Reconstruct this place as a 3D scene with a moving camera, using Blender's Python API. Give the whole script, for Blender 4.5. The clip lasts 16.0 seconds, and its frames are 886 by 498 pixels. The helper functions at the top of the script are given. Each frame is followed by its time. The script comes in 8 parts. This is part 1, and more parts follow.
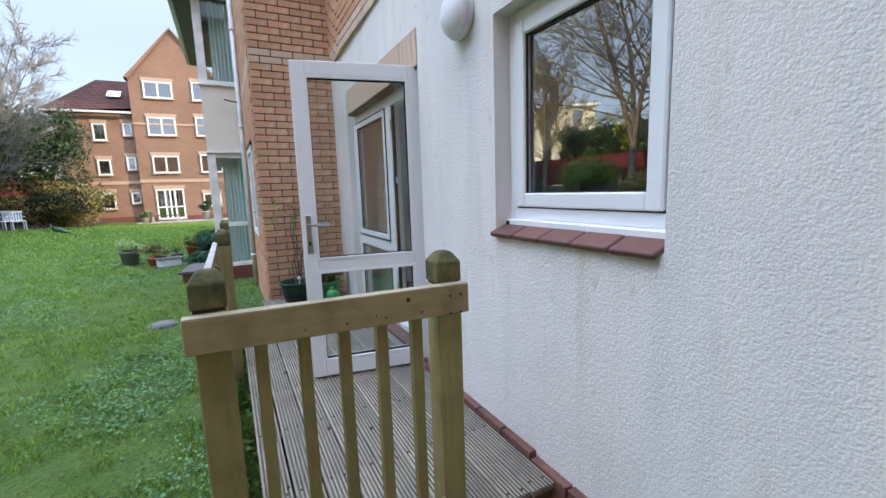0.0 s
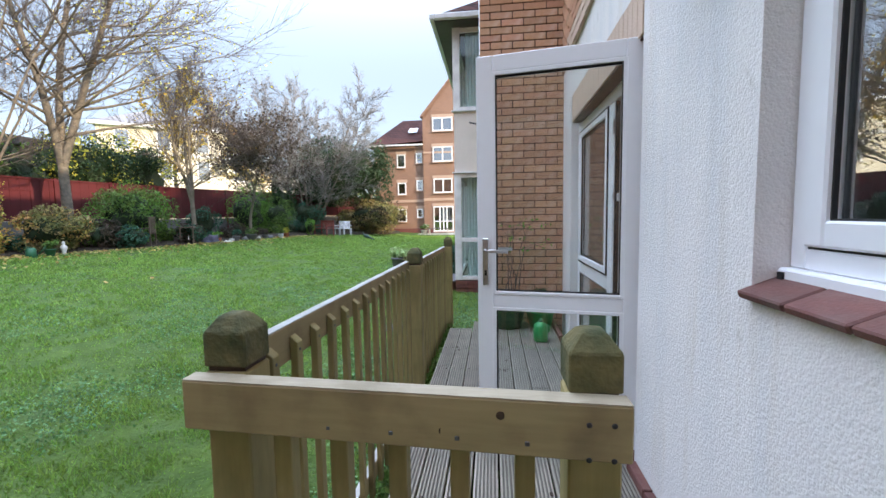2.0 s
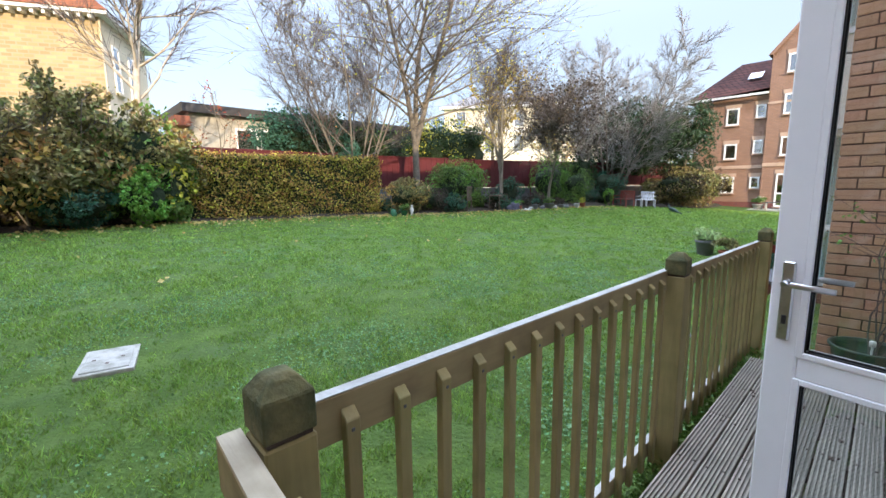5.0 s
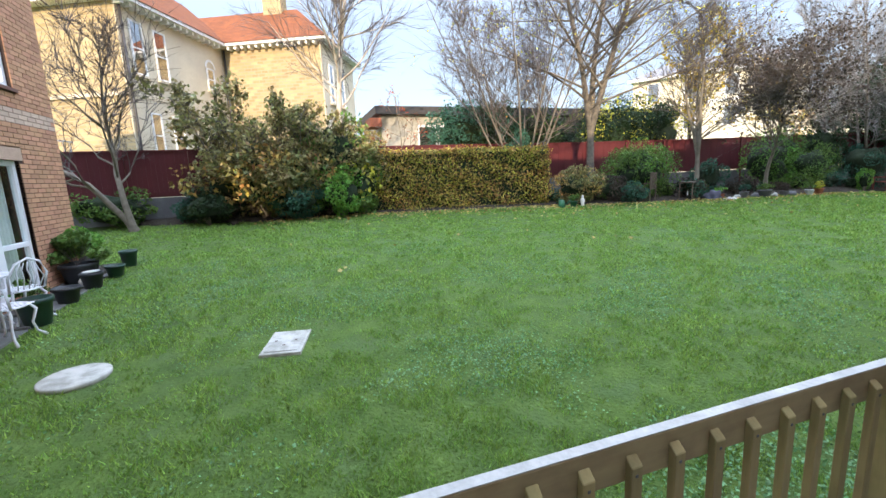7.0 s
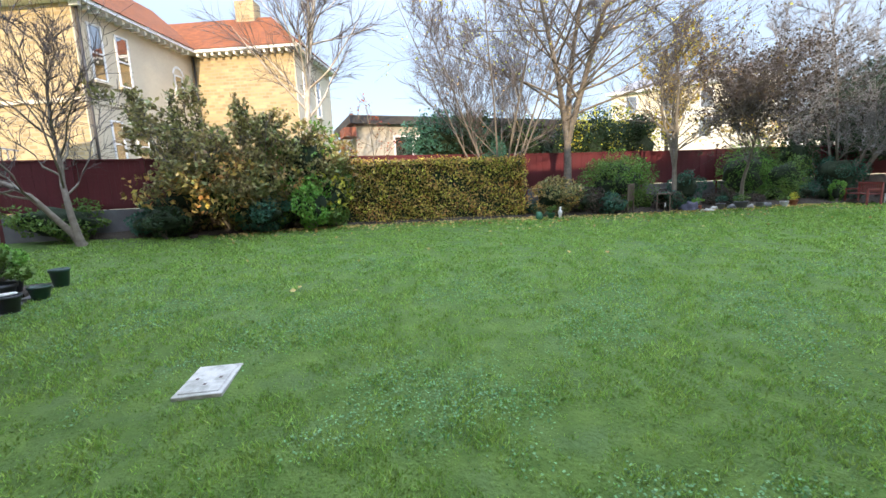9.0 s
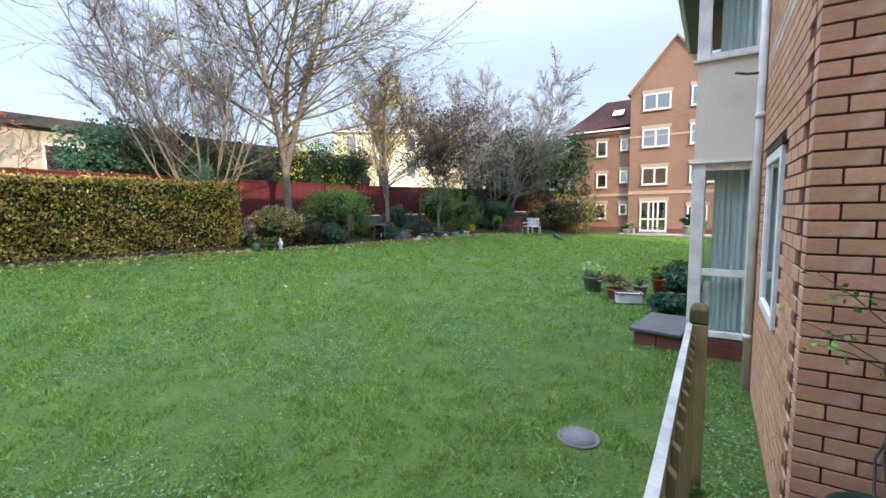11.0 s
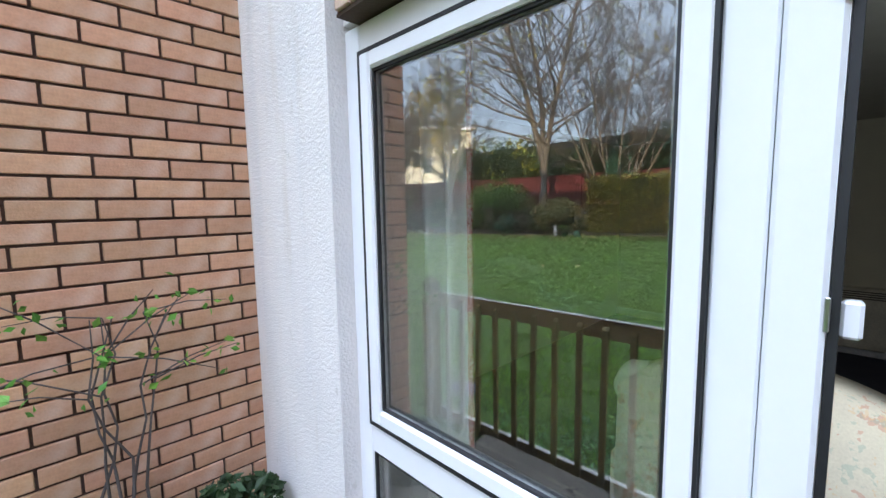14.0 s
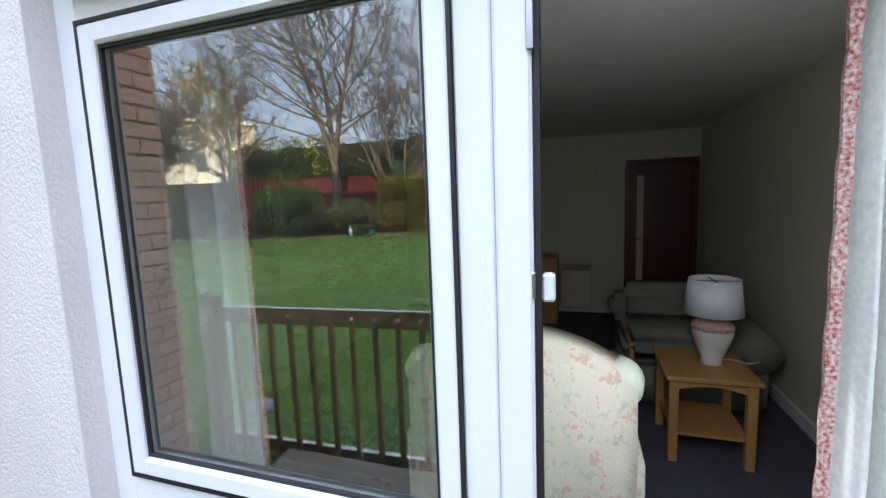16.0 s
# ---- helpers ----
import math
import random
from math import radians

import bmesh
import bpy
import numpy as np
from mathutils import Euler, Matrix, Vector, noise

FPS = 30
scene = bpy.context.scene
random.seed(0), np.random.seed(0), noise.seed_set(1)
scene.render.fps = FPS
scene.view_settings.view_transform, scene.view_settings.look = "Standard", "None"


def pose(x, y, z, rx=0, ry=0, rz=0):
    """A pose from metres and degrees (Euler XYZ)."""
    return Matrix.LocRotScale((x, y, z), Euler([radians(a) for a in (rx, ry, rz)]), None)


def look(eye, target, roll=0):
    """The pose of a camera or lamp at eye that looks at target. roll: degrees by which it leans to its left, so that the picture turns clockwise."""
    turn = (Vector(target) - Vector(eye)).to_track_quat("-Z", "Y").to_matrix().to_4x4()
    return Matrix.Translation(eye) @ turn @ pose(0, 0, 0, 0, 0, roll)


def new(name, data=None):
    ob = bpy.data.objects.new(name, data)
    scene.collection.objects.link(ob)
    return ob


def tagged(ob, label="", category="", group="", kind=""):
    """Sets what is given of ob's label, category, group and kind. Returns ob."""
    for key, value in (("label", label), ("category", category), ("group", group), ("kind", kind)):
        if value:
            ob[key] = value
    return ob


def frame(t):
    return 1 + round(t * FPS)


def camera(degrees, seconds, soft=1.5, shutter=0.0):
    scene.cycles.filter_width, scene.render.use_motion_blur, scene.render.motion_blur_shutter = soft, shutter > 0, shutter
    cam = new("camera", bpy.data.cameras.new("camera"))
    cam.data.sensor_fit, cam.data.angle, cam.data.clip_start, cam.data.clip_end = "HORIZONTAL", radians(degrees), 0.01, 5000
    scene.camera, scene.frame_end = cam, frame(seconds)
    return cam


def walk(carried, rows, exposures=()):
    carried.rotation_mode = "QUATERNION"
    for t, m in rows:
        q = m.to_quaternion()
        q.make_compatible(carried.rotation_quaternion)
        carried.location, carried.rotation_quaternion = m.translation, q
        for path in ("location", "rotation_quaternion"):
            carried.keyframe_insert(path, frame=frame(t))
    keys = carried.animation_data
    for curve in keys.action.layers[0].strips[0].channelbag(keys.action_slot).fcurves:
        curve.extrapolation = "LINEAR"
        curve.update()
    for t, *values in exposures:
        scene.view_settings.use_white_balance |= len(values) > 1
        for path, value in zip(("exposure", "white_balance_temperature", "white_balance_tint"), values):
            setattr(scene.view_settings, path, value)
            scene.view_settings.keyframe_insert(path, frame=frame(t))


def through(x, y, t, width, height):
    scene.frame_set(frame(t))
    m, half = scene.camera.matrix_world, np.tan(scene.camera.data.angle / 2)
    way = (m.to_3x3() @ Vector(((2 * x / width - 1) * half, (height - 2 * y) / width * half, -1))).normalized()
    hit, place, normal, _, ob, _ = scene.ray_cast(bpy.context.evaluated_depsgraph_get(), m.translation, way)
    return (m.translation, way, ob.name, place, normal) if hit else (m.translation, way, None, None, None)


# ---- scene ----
cam = camera(93.3, 16.0)
PATH = [
    (0, (0.018, -0.162, 1.494), (0.914, 1.604, 1.211), -1.9),
    (0.5, (0.163, -0.089, 1.452), (1.014, 1.697, 1.158), -1.8),
    (1, (0.302, 0.071, 1.468), (0.888, 1.964, 1.2), -1.3),
    (1.5, (0.381, 0.192, 1.477), (0.548, 2.173, 1.26), -1.0),
    (2, (0.489, 0.349, 1.494), (0.252, 2.328, 1.327), -1.0),
    (2.5, (0.565, 0.496, 1.557), (0.12, 2.44, 1.413), -0.6),
    (3, (0.562, 0.605, 1.595), (-0.005, 2.517, 1.437), -1.2),
    (3.5, (0.558, 0.66, 1.61), (-0.174, 2.512, 1.426), -1.7),
    (4, (0.63, 0.717, 1.609), (-0.377, 2.43, 1.386), -1.5),
    (4.5, (0.675, 0.771, 1.613), (-0.59, 2.298, 1.346), -0.9),
    (5, (0.635, 0.909, 1.602), (-0.804, 2.265, 1.304), -0.7),
    (5.2, (0.617, 0.938, 1.605), (-0.875, 2.233, 1.294), -0.6),
    (7.3, (0.6, 1.488, 1.832), (-1.284, 2.067, 1.493), -2.5),
    (7.5, (0.581, 1.532, 1.842), (-1.313, 2.083, 1.508), -2.4),
    (8, (0.461, 1.7, 1.824), (-1.441, 2.224, 1.496), -2.6),
    (8.2, (0.414, 1.776, 1.815), (-1.484, 2.313, 1.488), -2.6),
    (10.3, (0.007, 2.243, 1.805), (-1.483, 3.559, 1.588), -1.4),
    (10.5, (0.004, 2.349, 1.779), (-1.386, 3.773, 1.575), -1.2),
    (11, (0.005, 2.532, 1.776), (-1.076, 4.204, 1.584), -0.8),
    (11.5, (0.024, 2.691, 1.777), (-0.679, 4.554, 1.591), -0.7),
    (12, (0.122, 2.817, 1.771), (-0.144, 4.789, 1.579), -0.7),
    (12.5, (0.281, 2.966, 1.759), (0.487, 4.945, 1.56), -0.5),
    (13, (0.392, 3.036, 1.741), (1.064, 4.908, 1.533), -0.3),
    (13.5, (0.494, 3.07, 1.741), (1.583, 4.734, 1.526), -0.5),
    (14, (0.53, 3.079, 1.734), (1.929, 4.493, 1.526), -0.9),
    (14.5, (0.529, 3.082, 1.743), (2.132, 4.257, 1.522), -1.2),
    (15, (0.534, 3.071, 1.742), (2.259, 4.058, 1.52), -1.5),
    (15.5, (0.53, 3.055, 1.74), (2.346, 3.864, 1.517), -1.7),
    (16, (0.532, 3.035, 1.737), (2.421, 3.649, 1.506), -2.1),
]
walk(cam, [(t, look(eye, target, roll)) for t, eye, target, roll in PATH],
     exposures=[(0, 2.36), (1, 2.38), (2, 2.40), (3, 2.34), (4, 2.36), (5, 2.42), (8, 2.44), (11, 2.32), (12, 2.42), (12.5, 2.56), (13.5, 2.84), (14.5, 3.02), (16, 2.98)])

# world, sun and exposure
SUN_EL, SUN_DIR = radians(19), Vector((0.93, -0.37, 0)).normalized()
world = bpy.data.worlds.new("world")
scene.world = world
world.use_nodes = True
wn = world.node_tree
sky = wn.nodes.new("ShaderNodeTexSky")
sky.sky_type, sky.sun_disc = "NISHITA", False
sky.sun_elevation, sky.sun_rotation = SUN_EL, math.atan2(SUN_DIR.x, SUN_DIR.y)
sky.air_density, sky.dust_density, sky.ozone_density = 1.0, 1.4, 1.0
sky_coord = wn.nodes.new("ShaderNodeTexCoord")     # pale light added to the sky colour, brightest overhead, beyond the view, as fill
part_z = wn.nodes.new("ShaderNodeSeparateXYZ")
wn.links.new(sky_coord.outputs["Generated"], part_z.inputs[0])
overhead_gain = wn.nodes.new("ShaderNodeMapRange")
overhead_gain.interpolation_type = "SMOOTHERSTEP"
overhead_gain.inputs[1].default_value, overhead_gain.inputs[2].default_value, overhead_gain.inputs[3].default_value, overhead_gain.inputs[4].default_value = 0.24, 1.0, 0.39, 2.75
wn.links.new(part_z.outputs[2], overhead_gain.inputs[0])
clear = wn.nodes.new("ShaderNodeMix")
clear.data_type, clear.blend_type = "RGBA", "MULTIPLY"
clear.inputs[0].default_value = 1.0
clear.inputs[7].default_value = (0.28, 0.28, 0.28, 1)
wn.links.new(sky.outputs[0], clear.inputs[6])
sky_fill = wn.nodes.new("ShaderNodeMix")
sky_fill.data_type, sky_fill.blend_type = "RGBA", "ADD"
sky_fill.inputs[7].default_value = (4.8, 5.65, 7.3, 1)
wn.links.new(overhead_gain.outputs[0], sky_fill.inputs[0])
sky_fill.clamp_factor = False
wn.links.new(clear.outputs[2], sky_fill.inputs[6])
wn.links.new(sky_fill.outputs[2], wn.nodes["Background"].inputs[0])
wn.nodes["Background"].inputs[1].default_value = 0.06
sun = new("sun", bpy.data.lights.new("sun", "SUN"))
sun.data.energy, sun.data.angle, sun.data.color = 1.35, radians(0.6), (1.0, 0.80, 0.56)
sun_from = Vector((SUN_DIR.x * math.cos(SUN_EL), SUN_DIR.y * math.cos(SUN_EL), math.sin(SUN_EL)))
sun.matrix_world = look(sun_from * 60, (0, 0, 0))
# area lamp added inside the open door, boosting the sky's light in the room
door_fill = new("door_fill_lamp", bpy.data.lights.new("door_fill_lamp", "AREA"))
door_fill.data.shape, door_fill.data.size, door_fill.data.size_y = "RECTANGLE", 0.30, 0.8
door_fill.data.energy, door_fill.data.color = 0.92, (0.86, 0.93, 1.0)
door_fill.matrix_world = look((1.54, 2.80, 1.72), (3.6, 2.40, 0.8))


RND = random.Random(7)


# ------------------------------------------------------------ materials
def mat(name, a, b=None, rough=0.8, scale=6.0, fine=60.0, bump=0.15, dist=0.01, metal=0.0, vary=0.0, island=False, spec=0.5,
        stain=None, stain_scale=1.5, stain_amount=0.3, stretch=(1, 1, 1), sheen=0.0, grain=0.22):
    """Two tones mixed by coarse noise, a fine grain over them, an optional stain, and relief."""
    m = bpy.data.materials.new(name)
    m.use_nodes = True
    nt = m.node_tree
    n, l = nt.nodes, nt.links
    bsdf = n["Principled BSDF"]
    b = b or tuple(c * 0.8 for c in a)
    tc = n.new("ShaderNodeTexCoord")
    mp = n.new("ShaderNodeMapping")
    mp.inputs["Scale"].default_value = stretch
    l.new(tc.outputs["Object"], mp.inputs[0])
    n1 = n.new("ShaderNodeTexNoise")
    n1.inputs["Scale"].default_value, n1.inputs["Detail"].default_value = scale, 5
    l.new(mp.outputs[0], n1.inputs[0])
    mix = n.new("ShaderNodeMix")
    mix.data_type = "RGBA"
    mix.inputs[6].default_value, mix.inputs[7].default_value = (*a, 1), (*b, 1)
    rng = n.new("ShaderNodeMapRange")
    rng.inputs[1].default_value, rng.inputs[2].default_value = 0.35, 0.65
    l.new(n1.outputs[0], rng.inputs[0])
    l.new(rng.outputs[0], mix.inputs[0])
    col = mix.outputs[2]
    n2 = n.new("ShaderNodeTexNoise")
    n2.inputs["Scale"].default_value, n2.inputs["Detail"].default_value = fine, 3
    l.new(mp.outputs[0], n2.inputs[0])
    g = n.new("ShaderNodeMapRange")
    g.inputs[3].default_value, g.inputs[4].default_value = 1 - grain, 1 + grain
    l.new(n2.outputs[0], g.inputs[0])
    hsv = n.new("ShaderNodeHueSaturation")
    l.new(col, hsv.inputs["Color"])
    l.new(g.outputs[0], hsv.inputs["Value"])
    col = hsv.outputs[0]
    if stain:
        n3 = n.new("ShaderNodeTexNoise")
        n3.inputs["Scale"].default_value, n3.inputs["Detail"].default_value = stain_scale, 6
        l.new(tc.outputs["Object"], n3.inputs[0])
        r3 = n.new("ShaderNodeMapRange")
        r3.inputs[1].default_value, r3.inputs[2].default_value = 0.48, 0.72
        r3.inputs[4].default_value = stain_amount
        l.new(n3.outputs[0], r3.inputs[0])
        m3 = n.new("ShaderNodeMix")
        m3.data_type = "RGBA"
        l.new(r3.outputs[0], m3.inputs[0])
        l.new(col, m3.inputs[6])
        m3.inputs[7].default_value = (*stain, 1)
        col = m3.outputs[2]
    if vary:
        src = n.new("ShaderNodeNewGeometry").outputs["Random Per Island"] if island else n.new("ShaderNodeObjectInfo").outputs["Random"]
        rv = n.new("ShaderNodeMapRange")
        rv.inputs[3].default_value, rv.inputs[4].default_value = 1 - vary, 1 + vary
        l.new(src, rv.inputs[0])
        h2 = n.new("ShaderNodeHueSaturation")
        rh = n.new("ShaderNodeMapRange")
        rh.inputs[3].default_value, rh.inputs[4].default_value = 0.5 - vary * 0.05, 0.5 + vary * 0.05
        mul = n.new("ShaderNodeMath")
        mul.operation = "MULTIPLY"
        mul.inputs[1].default_value = 7.31
        fr = n.new("ShaderNodeMath")
        fr.operation = "FRACT"
        l.new(src, mul.inputs[0])
        l.new(mul.outputs[0], fr.inputs[0])
        l.new(fr.outputs[0], rh.inputs[0])
        l.new(rh.outputs[0], h2.inputs["Hue"])
        l.new(rv.outputs[0], h2.inputs["Value"])
        l.new(col, h2.inputs["Color"])
        col = h2.outputs[0]
    l.new(col, bsdf.inputs["Base Color"])
    bsdf.inputs["Roughness"].default_value, bsdf.inputs["Metallic"].default_value = rough, metal
    bsdf.inputs["Specular IOR Level"].default_value = spec
    if bump:
        bp = n.new("ShaderNodeBump")
        bp.inputs["Strength"].default_value, bp.inputs["Distance"].default_value = bump, dist
        l.new(n2.outputs[0], bp.inputs["Height"])
        l.new(bp.outputs[0], bsdf.inputs["Normal"])
    return m


def leaf_mat(name, a, b, vary=0.35, rough=0.55, through=0.25):
    m = mat(name, a, b, rough=rough, scale=1.5, fine=30, bump=0, vary=vary, island=True, spec=0.35)
    nt = m.node_tree
    bsdf = nt.nodes["Principled BSDF"]
    tr = nt.nodes.new("ShaderNodeBsdfTranslucent")
    ms = nt.nodes.new("ShaderNodeMixShader")
    ms.inputs[0].default_value = through
    nt.links.new(bsdf.inputs["Base Color"].links[0].from_socket, tr.inputs[0])
    nt.links.new(bsdf.outputs[0], ms.inputs[1])
    nt.links.new(tr.outputs[0], ms.inputs[2])
    nt.links.new(ms.outputs[0], nt.nodes["Material Output"].inputs[0])
    return m


def glass_mat(name, tint=(0.9, 0.95, 0.95), gloss=0.0):
    """A window pane: clear, with a strong mirror image at all angles where gloss is set."""
    m = bpy.data.materials.new(name)
    m.use_nodes = True
    nt = m.node_tree
    n, l = nt.nodes, nt.links
    n.remove(n["Principled BSDF"])
    t = n.new("ShaderNodeBsdfTransparent")
    t.inputs[0].default_value = (*tint, 1)
    g = n.new("ShaderNodeBsdfGlossy")
    g.inputs["Roughness"].default_value = 0.0
    lw = n.new("ShaderNodeLayerWeight")
    lw.inputs[0].default_value = 0.5
    pw = n.new("ShaderNodeMath")
    pw.operation = "POWER"
    pw.inputs[1].default_value = 4.0
    l.new(lw.outputs["Facing"], pw.inputs[0])
    f = n.new("ShaderNodeMath")
    f.operation = "MULTIPLY_ADD"
    f.inputs[1].default_value, f.inputs[2].default_value = 0.6, 0.04
    l.new(pw.outputs[0], f.inputs[0])
    ad = n.new("ShaderNodeMath")
    ad.operation = "ADD"
    ad.use_clamp = True
    ad.inputs[1].default_value = gloss
    l.new(f.outputs[0], ad.inputs[0])
    ms = n.new("ShaderNodeMixShader")
    l.new(ad.outputs[0], ms.inputs[0])
    l.new(t.outputs[0], ms.inputs[1])
    l.new(g.outputs[0], ms.inputs[2])
    l.new(ms.outputs[0], n["Material Output"].inputs[0])
    return m


def render_mat():
    """Rough painted render with soft lumps and a green-grey foot."""
    m = mat("white_render", (0.79, 0.755, 0.735), (0.745, 0.715, 0.70), grain=0.08, rough=0.9, scale=2.5, fine=90, bump=0, stain=(0.52, 0.56, 0.60), stain_scale=1.3, stain_amount=0.28)
    nt = m.node_tree
    n, l = nt.nodes, nt.links
    tc = n.new("ShaderNodeTexCoord")
    bsdf = n["Principled BSDF"]
    col = bsdf.inputs["Base Color"].links[0].from_socket
    for stretch, tone, lo, hi, amount in (((1, 5.0, 0.55), (0.50, 0.55, 0.60), 0.50, 0.72, 0.30), ((1, 9.0, 1.1), (0.58, 0.50, 0.40), 0.56, 0.74, 0.35), ((14, 14, 9), (0.46, 0.43, 0.38), 0.66, 0.74, 0.4)):
        mp = n.new("ShaderNodeMapping")
        mp.inputs["Scale"].default_value = stretch
        l.new(tc.outputs["Object"], mp.inputs[0])
        sn = n.new("ShaderNodeTexNoise")
        sn.inputs["Scale"].default_value, sn.inputs["Detail"].default_value = 1.0, 5
        l.new(mp.outputs[0], sn.inputs[0])
        mr = n.new("ShaderNodeMapRange")
        mr.inputs[1].default_value, mr.inputs[2].default_value, mr.inputs[4].default_value = lo, hi, amount
        l.new(sn.outputs[0], mr.inputs[0])
        mx = n.new("ShaderNodeMix")
        mx.data_type = "RGBA"
        mx.inputs[7].default_value = (*tone, 1)
        l.new(mr.outputs[0], mx.inputs[0])
        l.new(col, mx.inputs[6])
        col = mx.outputs[2]
    l.new(col, bsdf.inputs["Base Color"])
    v = n.new("ShaderNodeTexNoise")
    v.inputs["Scale"].default_value, v.inputs["Detail"].default_value, v.inputs["Roughness"].default_value = 84, 4, 0.55
    w = n.new("ShaderNodeTexVoronoi")
    w.inputs["Scale"].default_value = 130
    l.new(tc.outputs["Object"], v.inputs[0])
    l.new(tc.outputs["Object"], w.inputs[0])
    ad = n.new("ShaderNodeMath")
    ad.operation = "MULTIPLY_ADD"
    ad.inputs[1].default_value = -0.35
    l.new(w.outputs[0], ad.inputs[0])
    l.new(v.outputs[0], ad.inputs[2])
    b = n.new("ShaderNodeBump")
    b.inputs["Strength"].default_value, b.inputs["Distance"].default_value = 0.46, 0.008
    l.new(ad.outputs[0], b.inputs["Height"])
    l.new(b.outputs[0], n["Principled BSDF"].inputs["Normal"])
    return m


def courses_mat(name, a, b, joint, width=0.225, height=0.075, mortar=0.01, axis="x", stain=None):
    """Far masonry only: courses too small to see singly."""
    m = bpy.data.materials.new(name)
    m.use_nodes = True
    nt = m.node_tree
    n, l = nt.nodes, nt.links
    bsdf = n["Principled BSDF"]
    tc = n.new("ShaderNodeTexCoord")
    sp = n.new("ShaderNodeSeparateXYZ")
    l.new(tc.outputs["Object"], sp.inputs[0])
    cb = n.new("ShaderNodeCombineXYZ")
    ad = n.new("ShaderNodeMath")
    ad.operation = "ADD"
    l.new(sp.outputs[0], ad.inputs[0])
    l.new(sp.outputs[1], ad.inputs[1])
    l.new(ad.outputs[0], cb.inputs[0])
    l.new(sp.outputs[2], cb.inputs[1])
    br = n.new("ShaderNodeTexBrick")
    br.inputs["Color1"].default_value, br.inputs["Color2"].default_value, br.inputs["Mortar"].default_value = (*a, 1), (*b, 1), (*joint, 1)
    br.inputs["Scale"].default_value = 1
    br.inputs["Brick Width"].default_value, br.inputs["Row Height"].default_value, br.inputs["Mortar Size"].default_value = width, height, mortar
    l.new(cb.outputs[0], br.inputs[0])
    ns = n.new("ShaderNodeTexNoise")
    ns.inputs["Scale"].default_value, ns.inputs["Detail"].default_value = 0.8, 6
    l.new(tc.outputs["Object"], ns.inputs[0])
    mr = n.new("ShaderNodeMapRange")
    mr.inputs[3].default_value, mr.inputs[4].default_value = 0.75, 1.25
    l.new(ns.outputs[0], mr.inputs[0])
    hs = n.new("ShaderNodeHueSaturation")
    l.new(mr.outputs[0], hs.inputs["Value"])
    l.new(br.outputs[0], hs.inputs["Color"])
    l.new(hs.outputs[0], bsdf.inputs["Base Color"])
    bsdf.inputs["Roughness"].default_value = 0.9
    bp = n.new("ShaderNodeBump")
    bp.inputs["Strength"].default_value, bp.inputs["Distance"].default_value = 0.5, 0.01
    bp.invert = True
    bsdf.inputs["Specular IOR Level"].default_value = 0.12
    l.new(br.outputs["Fac"], bp.inputs["Height"])
    l.new(bp.outputs[0], bsdf.inputs["Normal"])
    return m


def grass_mat():
    m = mat("lawn_grass", (0.052, 0.096, 0.018), (0.082, 0.135, 0.028), rough=0.9, scale=3.1, fine=28, bump=0.9, dist=0.04, grain=0.4,
            stain=(0.075, 0.12, 0.045), stain_scale=2.2, stain_amount=0.6)
    m.node_tree.nodes["Principled BSDF"].inputs["Specular IOR Level"].default_value = 0.2
    return m


def floral_mat():
    """Cream cloth with a faint woven check and scattered pink and green sprigs."""
    m = mat("floral_upholstery", (0.60, 0.55, 0.43), (0.55, 0.50, 0.40), rough=0.92, scale=9, fine=170, bump=0.15, grain=0.12)
    nt = m.node_tree
    n, l = nt.nodes, nt.links
    bsdf = n["Principled BSDF"]
    col = bsdf.inputs["Base Color"].links[0].from_socket
    tc = n.new("ShaderNodeTexCoord")
    warp = n.new("ShaderNodeTexNoise")
    warp.inputs["Scale"].default_value, warp.inputs["Detail"].default_value = 26, 3
    l.new(tc.outputs["Object"], warp.inputs[0])
    shift = n.new("ShaderNodeMix")
    shift.data_type = "RGBA"
    shift.blend_type = "LINEAR_LIGHT"
    shift.inputs[0].default_value = 0.09
    l.new(tc.outputs["Object"], shift.inputs[6])
    l.new(warp.outputs[1], shift.inputs[7])
    for tone, size, edge, amount in (((0.46, 0.15, 0.10), 11.0, 0.27, 0.45), ((0.20, 0.33, 0.27), 14.0, 0.28, 0.35), ((0.62, 0.40, 0.20), 17.0, 0.24, 0.4)):
        v = n.new("ShaderNodeTexVoronoi")
        v.inputs["Scale"].default_value = size
        l.new(shift.outputs[2], v.inputs[0])
        petals = n.new("ShaderNodeTexNoise")
        petals.inputs["Scale"].default_value, petals.inputs["Detail"].default_value = size * 5, 2
        l.new(tc.outputs["Object"], petals.inputs[0])
        cut = n.new("ShaderNodeMath")
        cut.operation = "MULTIPLY_ADD"
        cut.inputs[1].default_value, cut.inputs[2].default_value = 0.7, -0.35
        l.new(petals.outputs[0], cut.inputs[0])
        ad = n.new("ShaderNodeMath")
        ad.operation = "ADD"
        l.new(v.outputs["Distance"], ad.inputs[0])
        l.new(cut.outputs[0], ad.inputs[1])
        mr = n.new("ShaderNodeMapRange")
        mr.inputs[1].default_value, mr.inputs[2].default_value = edge - 0.05, edge
        mr.inputs[3].default_value, mr.inputs[4].default_value = amount, 0.0
        l.new(ad.outputs[0], mr.inputs[0])
        mx = n.new("ShaderNodeMix")
        mx.data_type = "RGBA"
        mx.inputs[7].default_value = (*tone, 1)
        l.new(mr.outputs[0], mx.inputs[0])
        l.new(col, mx.inputs[6])
        col = mx.outputs[2]
    l.new(col, bsdf.inputs["Base Color"])
    return m


